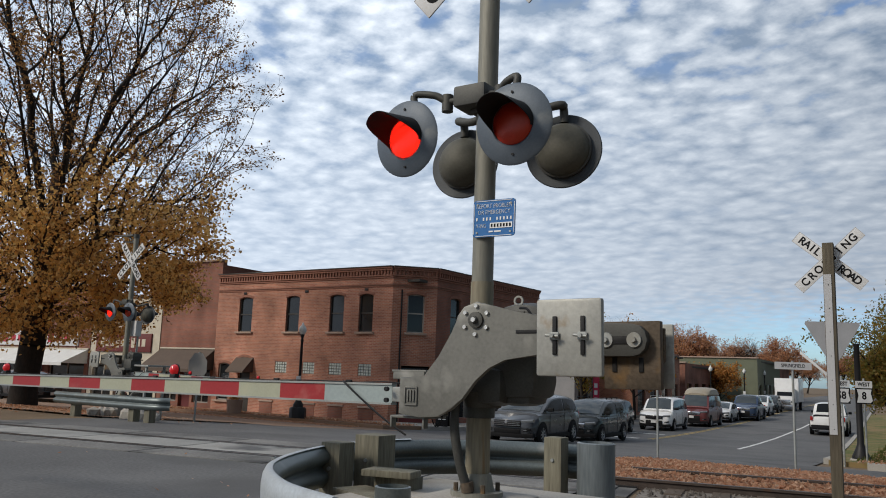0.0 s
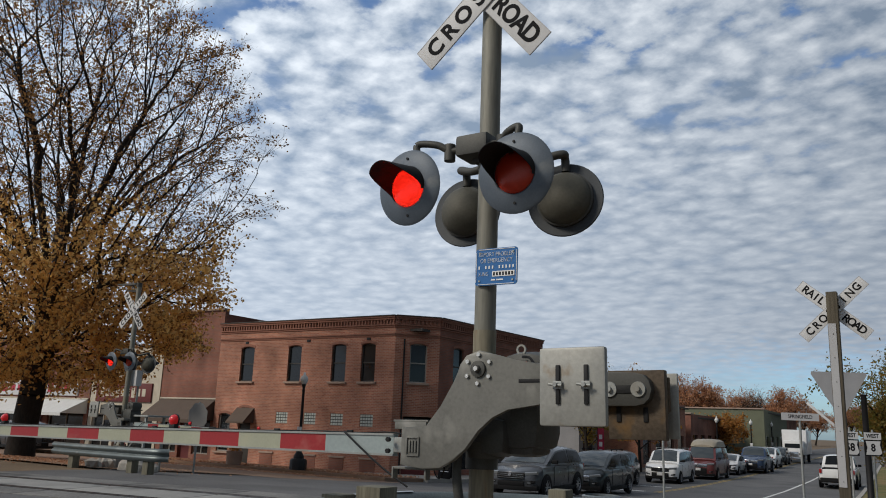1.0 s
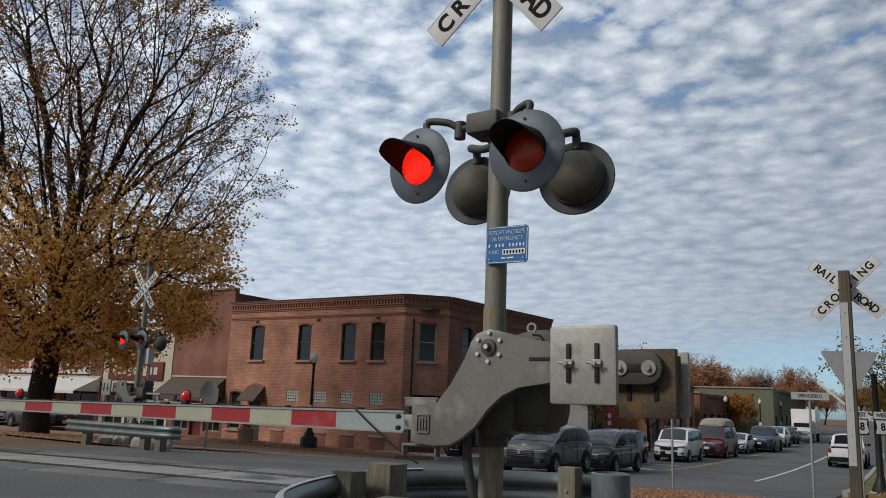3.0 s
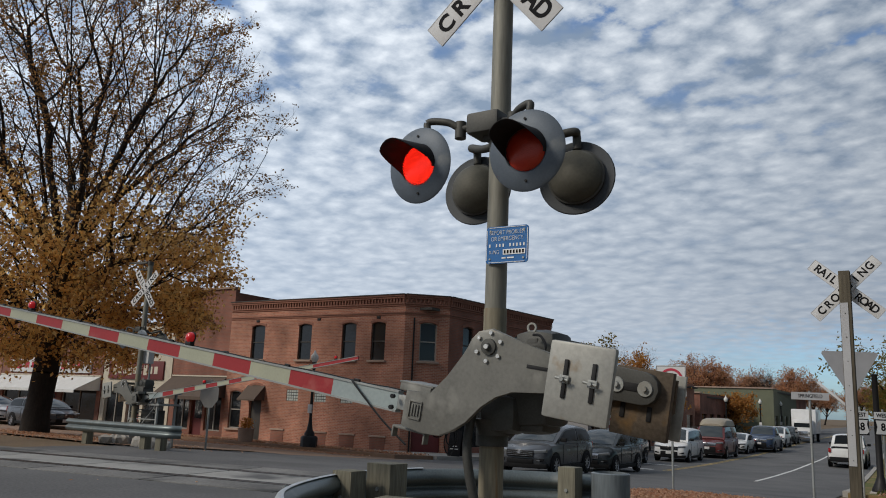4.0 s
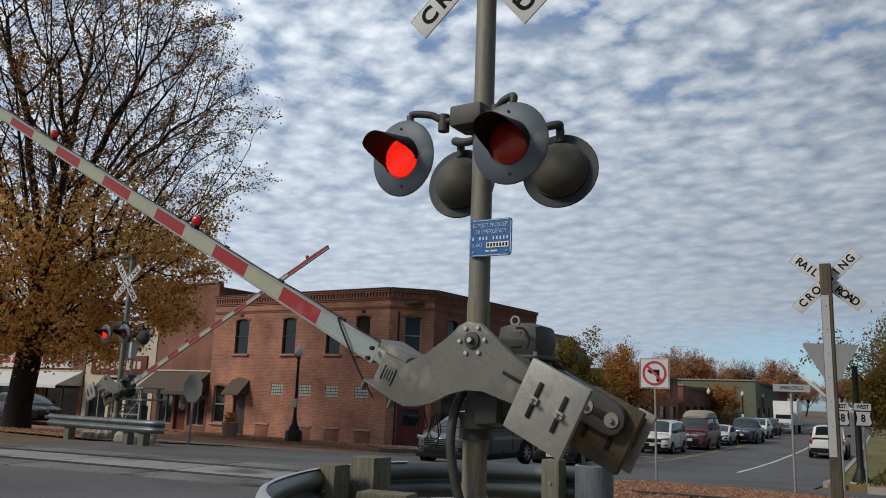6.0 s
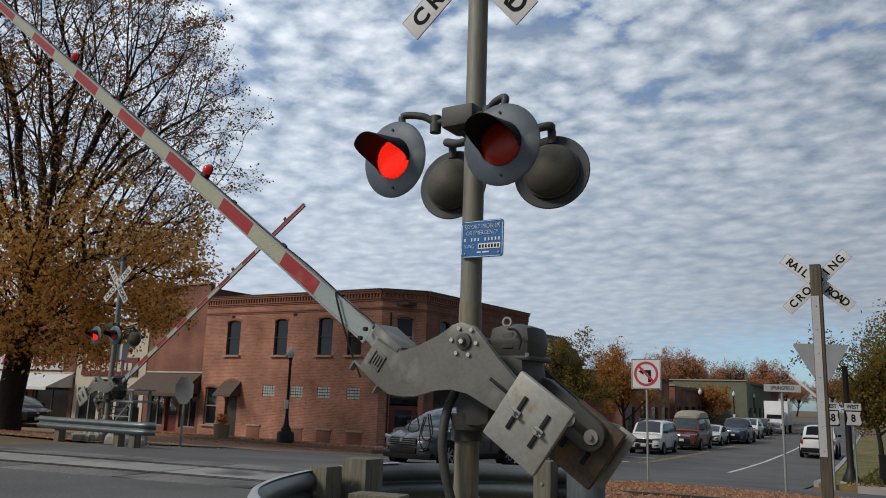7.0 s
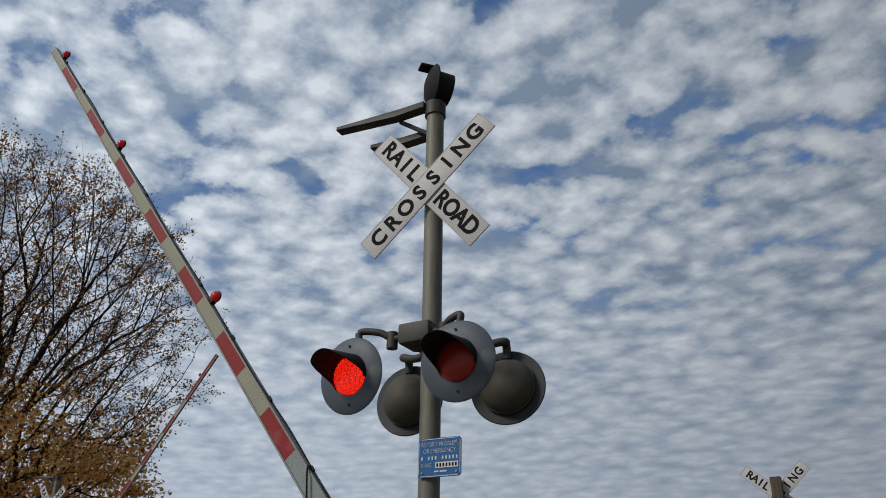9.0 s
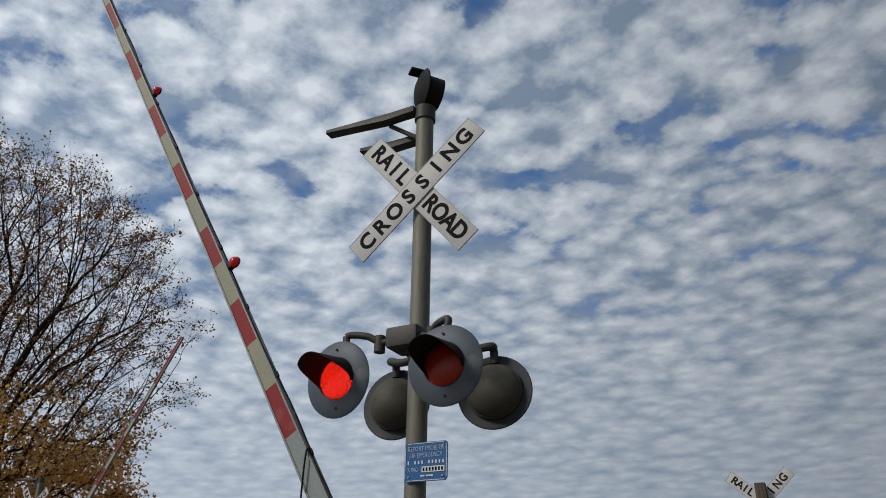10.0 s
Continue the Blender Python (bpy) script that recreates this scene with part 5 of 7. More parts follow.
# ---- trees ----
def grow_tree(name, at, label, height, spread, trunk_r, leaf_m, leaves, seed, leaf=0.11, first=2.4, limbs=7, up=0.75, sub=(5, 5, 4), group="", low=0.0, bare=0.0, low_m=None):
    rng = random.Random(seed)
    root = thing(name, at, label, "tree", group)
    V, F, tips = [], [], []

    def seg(p0, p1, r0, r1, n):
        d = (p1 - p0)
        if d.length < 1e-4:
            return
        d.normalize()
        u = d.cross(Vector((0.3, 0.5, 0.8))).normalized()
        v = d.cross(u)
        b = len(V)
        for p, r in ((p0, r0), (p1, r1)):
            for j in range(n):
                a = 2 * math.pi * j / n
                V.append(p + r * (math.cos(a) * u + math.sin(a) * v))
        for j in range(n):
            F.append((b + j, b + (j + 1) % n, b + n + (j + 1) % n, b + n + j))

    def branch(p, d, length, r, level):
        n = (12, 8, 6, 4, 3)[min(level, 4)]
        steps = (6, 6, 5, 4, 3)[min(level, 4)]
        pts = [p]
        for i in range(steps):
            bend = 0.11 + 0.09 * level
            d = (d + Vector((rng.uniform(-bend, bend), rng.uniform(-bend, bend), rng.uniform(-bend, bend) + (0.055 if level == 1 else 0.03 if level else 0)))).normalized()
            p2 = p + d * (length / steps)
            r2 = r * (1 - 0.75 * (i + 1) / steps) if level else r * (1 - 0.42 * (i + 1) / steps)
            seg(p, p2, max(r * (1 - 0.75 * i / steps) if level else r * (1 - 0.42 * i / steps), 0.005), max(r2, 0.004), n)
            pts.append(p2)
            p = p2
        if level >= 2:
            for q in pts[1:]:
                tips.append((q, level))
        if level - 1 < len(sub) and level >= 1:
            k = sub[level - 1]
            for i in range(k):
                t = 0.22 + 0.78 * (i + rng.random()) / k
                idx = min(steps - 1, int(t * steps))
                q = pts[idx].lerp(pts[idx + 1], t * steps - idx if t * steps - idx <= 1 else 1)
                side = Vector((rng.gauss(0, 1), rng.gauss(0, 1), rng.gauss(0.15, 0.6))).normalized()
                nd = (d * 0.75 + side * 0.85).normalized()
                branch(q, nd, length * rng.uniform(0.40, 0.68) * (1.0 - 0.2 * t), max(r * 0.42 * (1 - 0.5 * t), 0.006), level + 1)
        return pts

    trunk_len = height * 0.5
    pts = branch(Vector((0, 0, -0.1)), Vector((0.02, 0.0, 1)), trunk_len, trunk_r, 0)
    for i in range(limbs):
        t = (i + 0.5) / limbs
        z = first + (trunk_len - first) * t
        f = z / trunk_len * 6
        idx = min(5, int(f))
        q = pts[idx].lerp(pts[idx + 1], min(1.0, f - idx))
        a = i * 2.4 + rng.uniform(-0.4, 0.4)
        tilt = up + 0.55 * t
        dv = Vector((math.cos(a), math.sin(a), tilt)).normalized()
        ln = spread * rng.uniform(0.95, 1.25) * (1.25 - 0.25 * t)
        branch(q, dv, ln, trunk_r * rng.uniform(0.36, 0.5), 1)
    for i in range(4):
        a = i * 1.6 + 0.5
        branch(pts[-1 - i % 2], Vector((0.45 * math.cos(a), 0.45 * math.sin(a), 1)).normalized(), height * 0.46, trunk_r * 0.45, 1)
    # root flare
    seg(Vector((0, 0, -0.25)), Vector((0, 0, 0.5)), trunk_r * 1.45, trunk_r * 0.95, 12)
    me = bpy.data.meshes.new("trunk")
    me.from_pydata([tuple(v) for v in V], [], F)
    me.materials.append(BARK)
    for p in me.polygons:
        p.use_smooth = True
    ob = new("trunk", me)
    ob.parent = root
    # leaves in ragged clumps at the twigs
    zs = max(t[0].z for t in tips)
    LV, LF = [], []
    made = 0
    guard = 0
    while made < leaves and guard < leaves * 12:
        guard += 1
        q, lv = tips[rng.randrange(len(tips))]
        h = q.z / zs
        if rng.random() < bare * min(1.0, max(0.0, (h - 0.25) / 0.5)):
            continue
        c = q + Vector((rng.gauss(0, 0.2), rng.gauss(0, 0.2), rng.gauss(-0.05, 0.16)))
        ax = Vector((rng.gauss(0, 1), rng.gauss(0, 1), rng.gauss(0, 1))).normalized()
        bx = ax.cross(Vector((rng.gauss(0, 1), rng.gauss(0, 1), rng.gauss(0, 1)))).normalized()
        s = leaf * rng.uniform(0.6, 1.25)
        b = len(LV)
        LV += [c - ax * s * 0.6, c + bx * s * 0.36 + ax * s * 0.05, c + ax * s * 0.62, c - bx * s * 0.36]
        LF.append((b, b + 1, b + 2, b + 3))
        made += 1
    if low_m:
        me = bpy.data.meshes.new("crown")
        me.from_pydata([tuple(v) for v in LV], [], LF)
        me.materials.append(leaf_m)
        ob = new("crown", me)
        ob.parent = root
        LV, LF = [], []
    # low hanging skirt of leaves
    k = int(leaves * low)
    cents = []
    for i in range(90):
        a = rng.uniform(0, 2 * math.pi)
        rad = spread * rng.uniform(0.2, 0.78)
        cents.append(Vector((1.3 + rad * math.cos(a), 0.8 + rad * math.sin(a), rng.uniform(0.22, 0.43) * height - 0.06 * height * (rad / spread))))
    for i in range(k):
        c0 = cents[rng.randrange(len(cents))]
        c = c0 + Vector((rng.gauss(0, 0.42), rng.gauss(0, 0.42), rng.gauss(0, 0.3)))
        ax = Vector((rng.gauss(0, 1), rng.gauss(0, 1), rng.gauss(0, 1))).normalized()
        bx = ax.cross(Vector((rng.gauss(0, 1), rng.gauss(0, 1), rng.gauss(0, 1)))).normalized()
        s = leaf * rng.uniform(0.7, 1.35)
        b = len(LV)
        LV += [c - ax * s * 0.6, c + bx * s * 0.36 + ax * s * 0.05, c + ax * s * 0.62, c - bx * s * 0.36]
        LF.append((b, b + 1, b + 2, b + 3))
    if LV:
        nm = "lower_crown" if low_m else "crown"
        me = bpy.data.meshes.new(nm)
        me.from_pydata([tuple(v) for v in LV], [], LF)
        me.materials.append(low_m or leaf_m)
        ob = new(nm, me)
        ob.parent = root
    return root


def leaf_sheet(name, spots, leaf, material, root, rng):
    V, F = [], []
    for c in spots:
        ax = Vector((rng.gauss(0, 1), rng.gauss(0, 1), rng.gauss(0, 1))).normalized()
        bx = ax.cross(Vector((rng.gauss(0, 1), rng.gauss(0, 1), rng.gauss(0, 1)))).normalized()
        s = leaf * rng.uniform(0.6, 1.25)
        b = len(V)
        V += [c - ax * s * 0.6, c + bx * s * 0.4 + ax * s * 0.05, c + ax * s * 0.62, c - bx * s * 0.4]
        F.append((b, b + 1, b + 2, b + 3))
    me = bpy.data.meshes.new(name)
    me.from_pydata([tuple(v) for v in V], [], F)
    me.materials.append(material)
    ob = new(name, me)
    ob.parent = root
    return ob


def maple(at):
    """A broad round-headed tree: every twig grows from the nearest wood below it."""
    rng = random.Random(5)
    root = thing("maple_tree", at, "large half-bare maple with brown and orange autumn leaves", "tree")
    zs, rs = (2.6, 3.3, 4.6, 6.3, 8.2, 10.8, 14.2, 16.0, 17.5, 18.5, 19.2), (3.0, 4.4, 5.8, 6.6, 7.2, 7.7, 7.6, 7.0, 5.6, 3.5, 0.0)
    P, parent, path = [], [], []

    def node(p, q):
        P.append(Vector(p))
        parent.append(q)
        path.append(0.0 if q < 0 else path[q] + (P[q] - Vector(p)).length)
        return len(P) - 1
    k = node((0, 0, -0.2), -1)
    for i, z in enumerate((0.8, 1.8, 2.8, 3.8, 4.8, 5.8)):
        k = node((0.05 * i, 0.05 * i, z), k)
    fork = k
    # leading limbs: heading (degrees from east), reach, top, first rise, from the trunk's node
    for i, (hd, reach, top, power, q) in enumerate(((70, 0.7, 16.2, 1.0, fork), (55, 6.4, 14.0, 0.72, fork), (40, 3.6, 15.8, 0.9, fork), (62, 5.6, 8.7, 0.5, fork),
                                                    (225, 2.4, 15.6, 0.75, fork - 2), (245, 4.9, 12.2, 0.7, fork - 1), (150, 4.6, 12.6, 0.75, fork), (330, 4.6, 12.4, 0.75, fork),
                                                    (190, 5.2, 8.6, 0.55, fork - 1), (290, 4.8, 9.0, 0.55, fork - 1), (105, 4.9, 9.6, 0.6, fork - 1), (20, 5.0, 7.4, 0.5, fork - 2))):
        p0 = P[q].copy()
        a = radians(hd)
        for j in range(1, 13):
            u = j / 12
            h = reach * u ** 1.2
            b = a + 0.10 * math.sin(4 * u + i)
            q = node(p0 + Vector((h * math.cos(b) + rng.gauss(0, 0.05), h * math.sin(b) + rng.gauss(0, 0.05), (top - p0.z) * u ** power)), q)
    lead = len(P)
    pts = []
    while len(pts) < 7200:
        z = rng.uniform(2.7, 18.6)
        r = float(np.interp(z, zs, rs)) * (0.94 + 0.08 * math.sin(z * 3.1))
        a = rng.uniform(0, 2 * math.pi)
        lump = 1.0 + 0.06 * math.sin(3 * a + z) + 0.05 * math.sin(7 * a - 1.7 * z)
        d = r * math.sqrt(rng.random()) * lump
        if rng.random() < (0.45 + 0.55 * (d / 8.0)) * (r / 8.0 + 0.1):
            pts.append(Vector((d * math.cos(a), d * math.sin(a), z)))
    pts.sort(key=lambda p: (p - Vector((0, 0, 4))).length)
    XY = np.zeros((len(P) + len(pts), 3))
    PL = np.zeros(len(P) + len(pts))
    for i, p in enumerate(P):
        XY[i] = p
        PL[i] = path[i]
    XY[:fork - 2] = 999.0
    for p in pts:
        n = len(P)
        dv = np.array(p) - XY[:n]
        dist = np.sqrt((dv * dv).sum(1))
        q = int(np.argmin(dist + 0.42 * PL[:n] + 0.25 * np.maximum(0, -dv[:, 2])))
        node(p, q)
        XY[n] = p
        PL[n] = path[n]
    n = len(P)
    mass = [1.0] * n
    for i in range(n - 1, 0, -1):
        if parent[i] < i:
            mass[parent[i]] += mass[i]
    rad = [min(0.44, 0.0058 * m ** 0.51) for m in mass]
    # draw each bough straight: every joint moves towards the line from its parent to its heaviest child
    heir = [-1] * n
    for i in range(1, n):
        q = parent[i]
        if heir[q] < 0 or mass[i] > mass[heir[q]]:
            heir[q] = i
    for rnd in range(5):
        for i in range(lead, n):
            if heir[i] >= 0:
                P[i] = P[i] * 0.4 + (P[parent[i]] + P[heir[i]]) * 0.3
    V, F = [], []

    def seg(p0, p1, r0, r1, m):
        d = (p1 - p0)
        if d.length < 1e-4:
            return
        d.normalize()
        u = d.cross(Vector((0.3, 0.5, 0.8))).normalized()
        v = d.cross(u)
        b = len(V)
        for p, r in ((p0, r0), (p1, r1)):
            for j in range(m):
                a = 2 * math.pi * j / m
                V.append(p + r * (math.cos(a) * u + math.sin(a) * v))
        for j in range(m):
            F.append((b + j, b + (j + 1) % m, b + m + (j + 1) % m, b + m + j))
    twigs = []
    for i in range(1, n):
        q = parent[i]
        r0, r1 = min(rad[q], rad[i] * 1.25), rad[i]
        m = 12 if r1 > 0.12 else 7 if r1 > 0.05 else 4 if r1 > 0.015 else 3
        L = (P[i] - P[q]).length
        mid_ = P[q].lerp(P[i], 0.5) + Vector((rng.gauss(0, 0.025), rng.gauss(0, 0.025), rng.gauss(0.02, 0.02))) * L
        seg(P[q], mid_, r0, (r0 + r1) / 2, m)
        seg(mid_, P[i], (r0 + r1) / 2, r1, m)
        if mass[i] < 6:
            d = (P[i] - P[q]).normalized()
            for j in range(4):
                b = P[q].lerp(P[i], rng.random() if j else 1.0)
                e = b + (d * 1.0 + Vector((rng.gauss(0, 0.6), rng.gauss(0, 0.6), rng.gauss(0.12, 0.5)))).normalized() * rng.uniform(0.2, 0.55)
                seg(b, e, 0.005, 0.003, 3)
                twigs += [e, b.lerp(e, 0.5)]
    seg(Vector((0, 0, -0.3)), Vector((0, 0, 1.0)), 0.58, 0.45, 14)
    me = bpy.data.meshes.new("trunk")
    me.from_pydata([tuple(v) for v in V], [], F)
    me.materials.append(BARK)
    for p in me.polygons:
        p.use_smooth = True
    new("trunk", me).parent = root
    # leaves thin out towards the top and hang thick round the skirt
    upper, lower = [], []
    for e in twigs:
        clump = 0.5 + 0.5 * math.sin(e.x * 1.1 + 2) * math.sin(e.y * 1.3) * math.sin(e.z * 1.2 + 1)
        clump = min(1.0, max(0.0, (clump + 0.35 * math.sin(e.x * 2.9) * math.sin(e.y * 2.6 + 1) * math.sin(e.z * 2.7) - 0.25) / 0.5))
        low_ = min(1.0, max(0.0, (9.0 - e.z) / 2.8))
        for j in range(5):
            if rng.random() < 0.13 + 0.22 * clump + 0.12 * low_:
                upper.append(e + Vector((rng.gauss(0, 0.11), rng.gauss(0, 0.11), rng.gauss(-0.04, 0.1))))
        for j in range(9):
            if rng.random() < low_ * (0.07 + 0.68 * clump):
                lower.append(e + Vector((rng.gauss(0, 0.2), rng.gauss(0, 0.2), rng.gauss(-0.06, 0.16))))
    leaf_sheet("crown", upper, 0.1, LEAF_BROWN, root, rng)
    leaf_sheet("lower_crown", lower, 0.14, LEAF_TREE, root, rng)
    return root


maple((-28.4, 16.75, -0.4))
FAR_TREES = "autumn trees in the town"
small = grow_tree("street_tree", (-19.2, 57.0, -1.3), "street tree full of orange autumn leaves", 6.5, 2.0, 0.13, LEAF_ORANGE, 9000, 11, leaf=0.17, first=1.5, limbs=8, sub=(5, 4, 3), group=FAR_TREES)
olive = grow_tree("street_tree", (-20.9, 51.5, -1.25), "olive green street tree", 6.9, 2.0, 0.13, LEAF_GREEN, 9000, 12, leaf=0.17, first=1.5, limbs=8, sub=(5, 4, 3), group=FAR_TREES)
lawn_tree = grow_tree("lawn_tree", (-1.7, 33.0, -0.98), "lawn tree with orange green autumn leaves", 5.5, 0.9, 0.10, LEAF_GREEN, 15000, 13, leaf=0.1, first=1.6, limbs=9, sub=(5, 4, 3), group=FAR_TREES)
bush = grow_tree("street_tree", (-20.4, 88.0, -1.2), "rounded brown street tree", 4.4, 2.0, 0.1, LEAF_ORANGE, 4000, 14, leaf=0.24, first=1.0, limbs=8, sub=(5, 4, 2), group=FAR_TREES)
big = [grow_tree("far_tree", (-40, 150, -1.2), "tall far tree with rust red leaves", 12, 5.0, 0.3, LEAF_RUST, 7000, 21, leaf=0.26, first=2.5, limbs=11, up=1.1, sub=(7, 6, 5), group=FAR_TREES, bare=0.3),
       grow_tree("far_tree", (-28, 165, -1.2), "tall far tree full of russet leaves", 11, 4.5, 0.3, LEAF_RUST, 9000, 22, leaf=0.26, first=2.5, limbs=11, up=1.1, sub=(7, 6, 4), group=FAR_TREES, bare=0.2),
       grow_tree("far_tree", (-50, 140, -1.2), "tall far leafless tree", 13, 4.6, 0.3, LEAF_RUST, 500, 23, leaf=0.2, first=3, limbs=11, up=1.3, sub=(8, 7, 5), group=FAR_TREES)]
_r = random.Random(5)
for i in range(64):
    y = _r.uniform(150, 260)
    x = lane_x(y, -14) - _r.uniform(8, 80) * y / 200 if i % 6 else lane_x(y, -3) + _r.uniform(10, 60)
    if i > 48:
        x, y = _r.uniform(-70, 25), _r.uniform(300, 360)
    o = copy_thing(big[i % 3], pose(x, y, -1.2, 0, 0, _r.uniform(0, 360)))
    o.scale = [_r.uniform(0.65, 1.0) * (1.5 if i > 48 else 1.0)] * 3
for x, y, s in ((-1.2, 45, 1.05), (-1.4, 60, 1.1), (-2.4, 75, 1.2), (3, 66, 1.3), (4, 50, 1.2)):
    o = copy_thing(lawn_tree, pose(x, y, gz(y) + 0.1, 0, 0, x * 60))
    o.scale = [s] * 3


# ---- vehicles ----
WHEELS = {}


def wheel(parent, x, y, r, w, side, spokes=8):
    key = (r, w, side)
    if key not in WHEELS:
        t = lathe(B(), [(r * 0.64, -w / 2), (r * 0.9, -w / 2), (r * 0.98, -w * 0.36), (r, -w * 0.2), (r, w * 0.2), (r * 0.98, w * 0.36), (r * 0.9, w / 2), (r * 0.64, w / 2)], 32, pose(0, 0, 0, 0, 90, 0))
        g = B()
        lathe(g, [(r * 0.60, w * 0.30), (r * 0.66, w * 0.48), (r * 0.66, -w * 0.3), (r * 0.60, -w * 0.3), (r * 0.60, w * 0.30)], 32, pose(0, 0, 0, 0, 90 * side, 0))
        lathe(g, [(0.0, w * 0.40), (r * 0.13, w * 0.40), (r * 0.17, w * 0.3), (r * 0.17, 0)], 16, pose(0, 0, 0, 0, 90 * side, 0))
        for k in range(spokes):
            a = 2 * math.pi * k / spokes
            m = Matrix.Rotation(a, 4, "X")
            box(g, (side * w * 0.34, 0, r * 0.38), (w * 0.16, r * 0.11, r * 0.50), m=m)
        d = B()
        lathe(d, [(0.0, w * 0.1), (r * 0.6, w * 0.1)], 24, pose(0, 0, 0, 0, 90 * side, 0))
        WHEELS[key] = [None, None, None]
        ob = part("wheel", t, TYRE, parent)
        rm = part("rim", g, RIM, ob, "alloy rim")
        dk = part("brake_disc", d, DARK_CAST, ob)
        WHEELS[key] = [ob.data, rm.data, dk.data]
    else:
        ob = new("wheel", WHEELS[key][0])
        ob.parent = parent
        rm, dk = new("rim", WHEELS[key][1]), new("brake_disc", WHEELS[key][2])
        rm.parent = dk.parent = ob
    ob.matrix_basis = pose(x, y, r)
    return ob


def loft(rows_, closed=True):
    """A body from cross-sections: each row is (y, [(x, z)...]) for the right half, mirrored to the left."""
    bm = B()
    rings = []
    for y, half in rows_:
        pts = half + [(-x, z) for x, z in half[::-1]]
        rings.append([bm.verts.new((x, y, z)) for x, z in pts])
    k = len(rings[0])
    for a, b in zip(rings, rings[1:]):
        for j in range(k):
            bm.faces.new((a[j], a[(j + 1) % k], b[(j + 1) % k], b[j]))
    bm.faces.new(rings[0])
    bm.faces.new(rings[-1][::-1])
    return bm


def pane(p, inset=(0.06, 0.06), out=0.008):
    """A thin slab of glass just proud of the face p (four corners, in order)."""
    p = [Vector(q) for q in p]

    def P(u, v):
        return (p[0] * (1 - u) + p[1] * u) * (1 - v) + (p[3] * (1 - u) + p[2] * u) * v
    n = (p[1] - p[0]).cross(p[3] - p[0]).normalized()
    iu, iv = inset
    q = [P(iu, iv), P(1 - iu, iv), P(1 - iu, 1 - iv), P(iu, 1 - iv)]
    bm = B()
    a = [bm.verts.new(v + n * out) for v in q]
    b = [bm.verts.new(v - n * 0.01) for v in q]
    bm.faces.new(a)
    bm.faces.new(b[::-1])
    for i in range(4):
        bm.faces.new((a[i], b[i], b[(i + 1) % 4], a[(i + 1) % 4]))
    return bm


SCREEN_GLASS = mat("sky lit windscreen", (0.03, 0.037, 0.04), 0.05, var=0.2, scale=2, bump=0.0, spec=0.6, coat=0.15)


def bow(xa, xb, y, curve, z0, z1, deep, lift=0):
    """A slab across the nose that curves back towards the sides; lift tilts it up at one side."""
    bm = B()
    rings = []
    for i in range(9):
        x = xa + (xb - xa) * i / 8
        yy = y + curve * x * x
        u = (i / 8 if lift > 0 else 1 - i / 8) if lift else 0
        a, b = z0 + 0.05 * u, z1 + 0.035 * u
        rings.append([bm.verts.new(p) for p in ((x, yy + deep, a), (x, yy + 0.02, a), (x, yy, a + (b - a) * 0.25), (x, yy, a + (b - a) * 0.8), (x, yy + 0.03, b), (x, yy + deep, b))])
    for a, b in zip(rings, rings[1:]):
        for j in range(6):
            bm.faces.new((a[j], a[(j + 1) % 6], b[(j + 1) % 6], b[j]))
    bm.faces.new(rings[0])
    bm.faces.new(rings[-1][::-1])
    bmesh.ops.recalc_face_normals(bm, faces=bm.faces)
    return bm


CAR_GLASS = mat("tinted car glass", (0.012, 0.014, 0.016), 0.05, var=0.2, scale=2, bump=0.0, spec=0.12)
PLASTIC = mat("black bumper plastic", (0.01, 0.01, 0.011), 0.7, var=0.2, spec=0.15)


def paint(name, c, metal=0.3):
    return mat(name, c, 0.3, metal, var=0.08, scale=3, fine=200, bump=0.0, coat=0.45, stain=(c[0] * 0.8 + 0.02, c[1] * 0.8 + 0.02, c[2] * 0.8 + 0.018), stain_at=0.66)


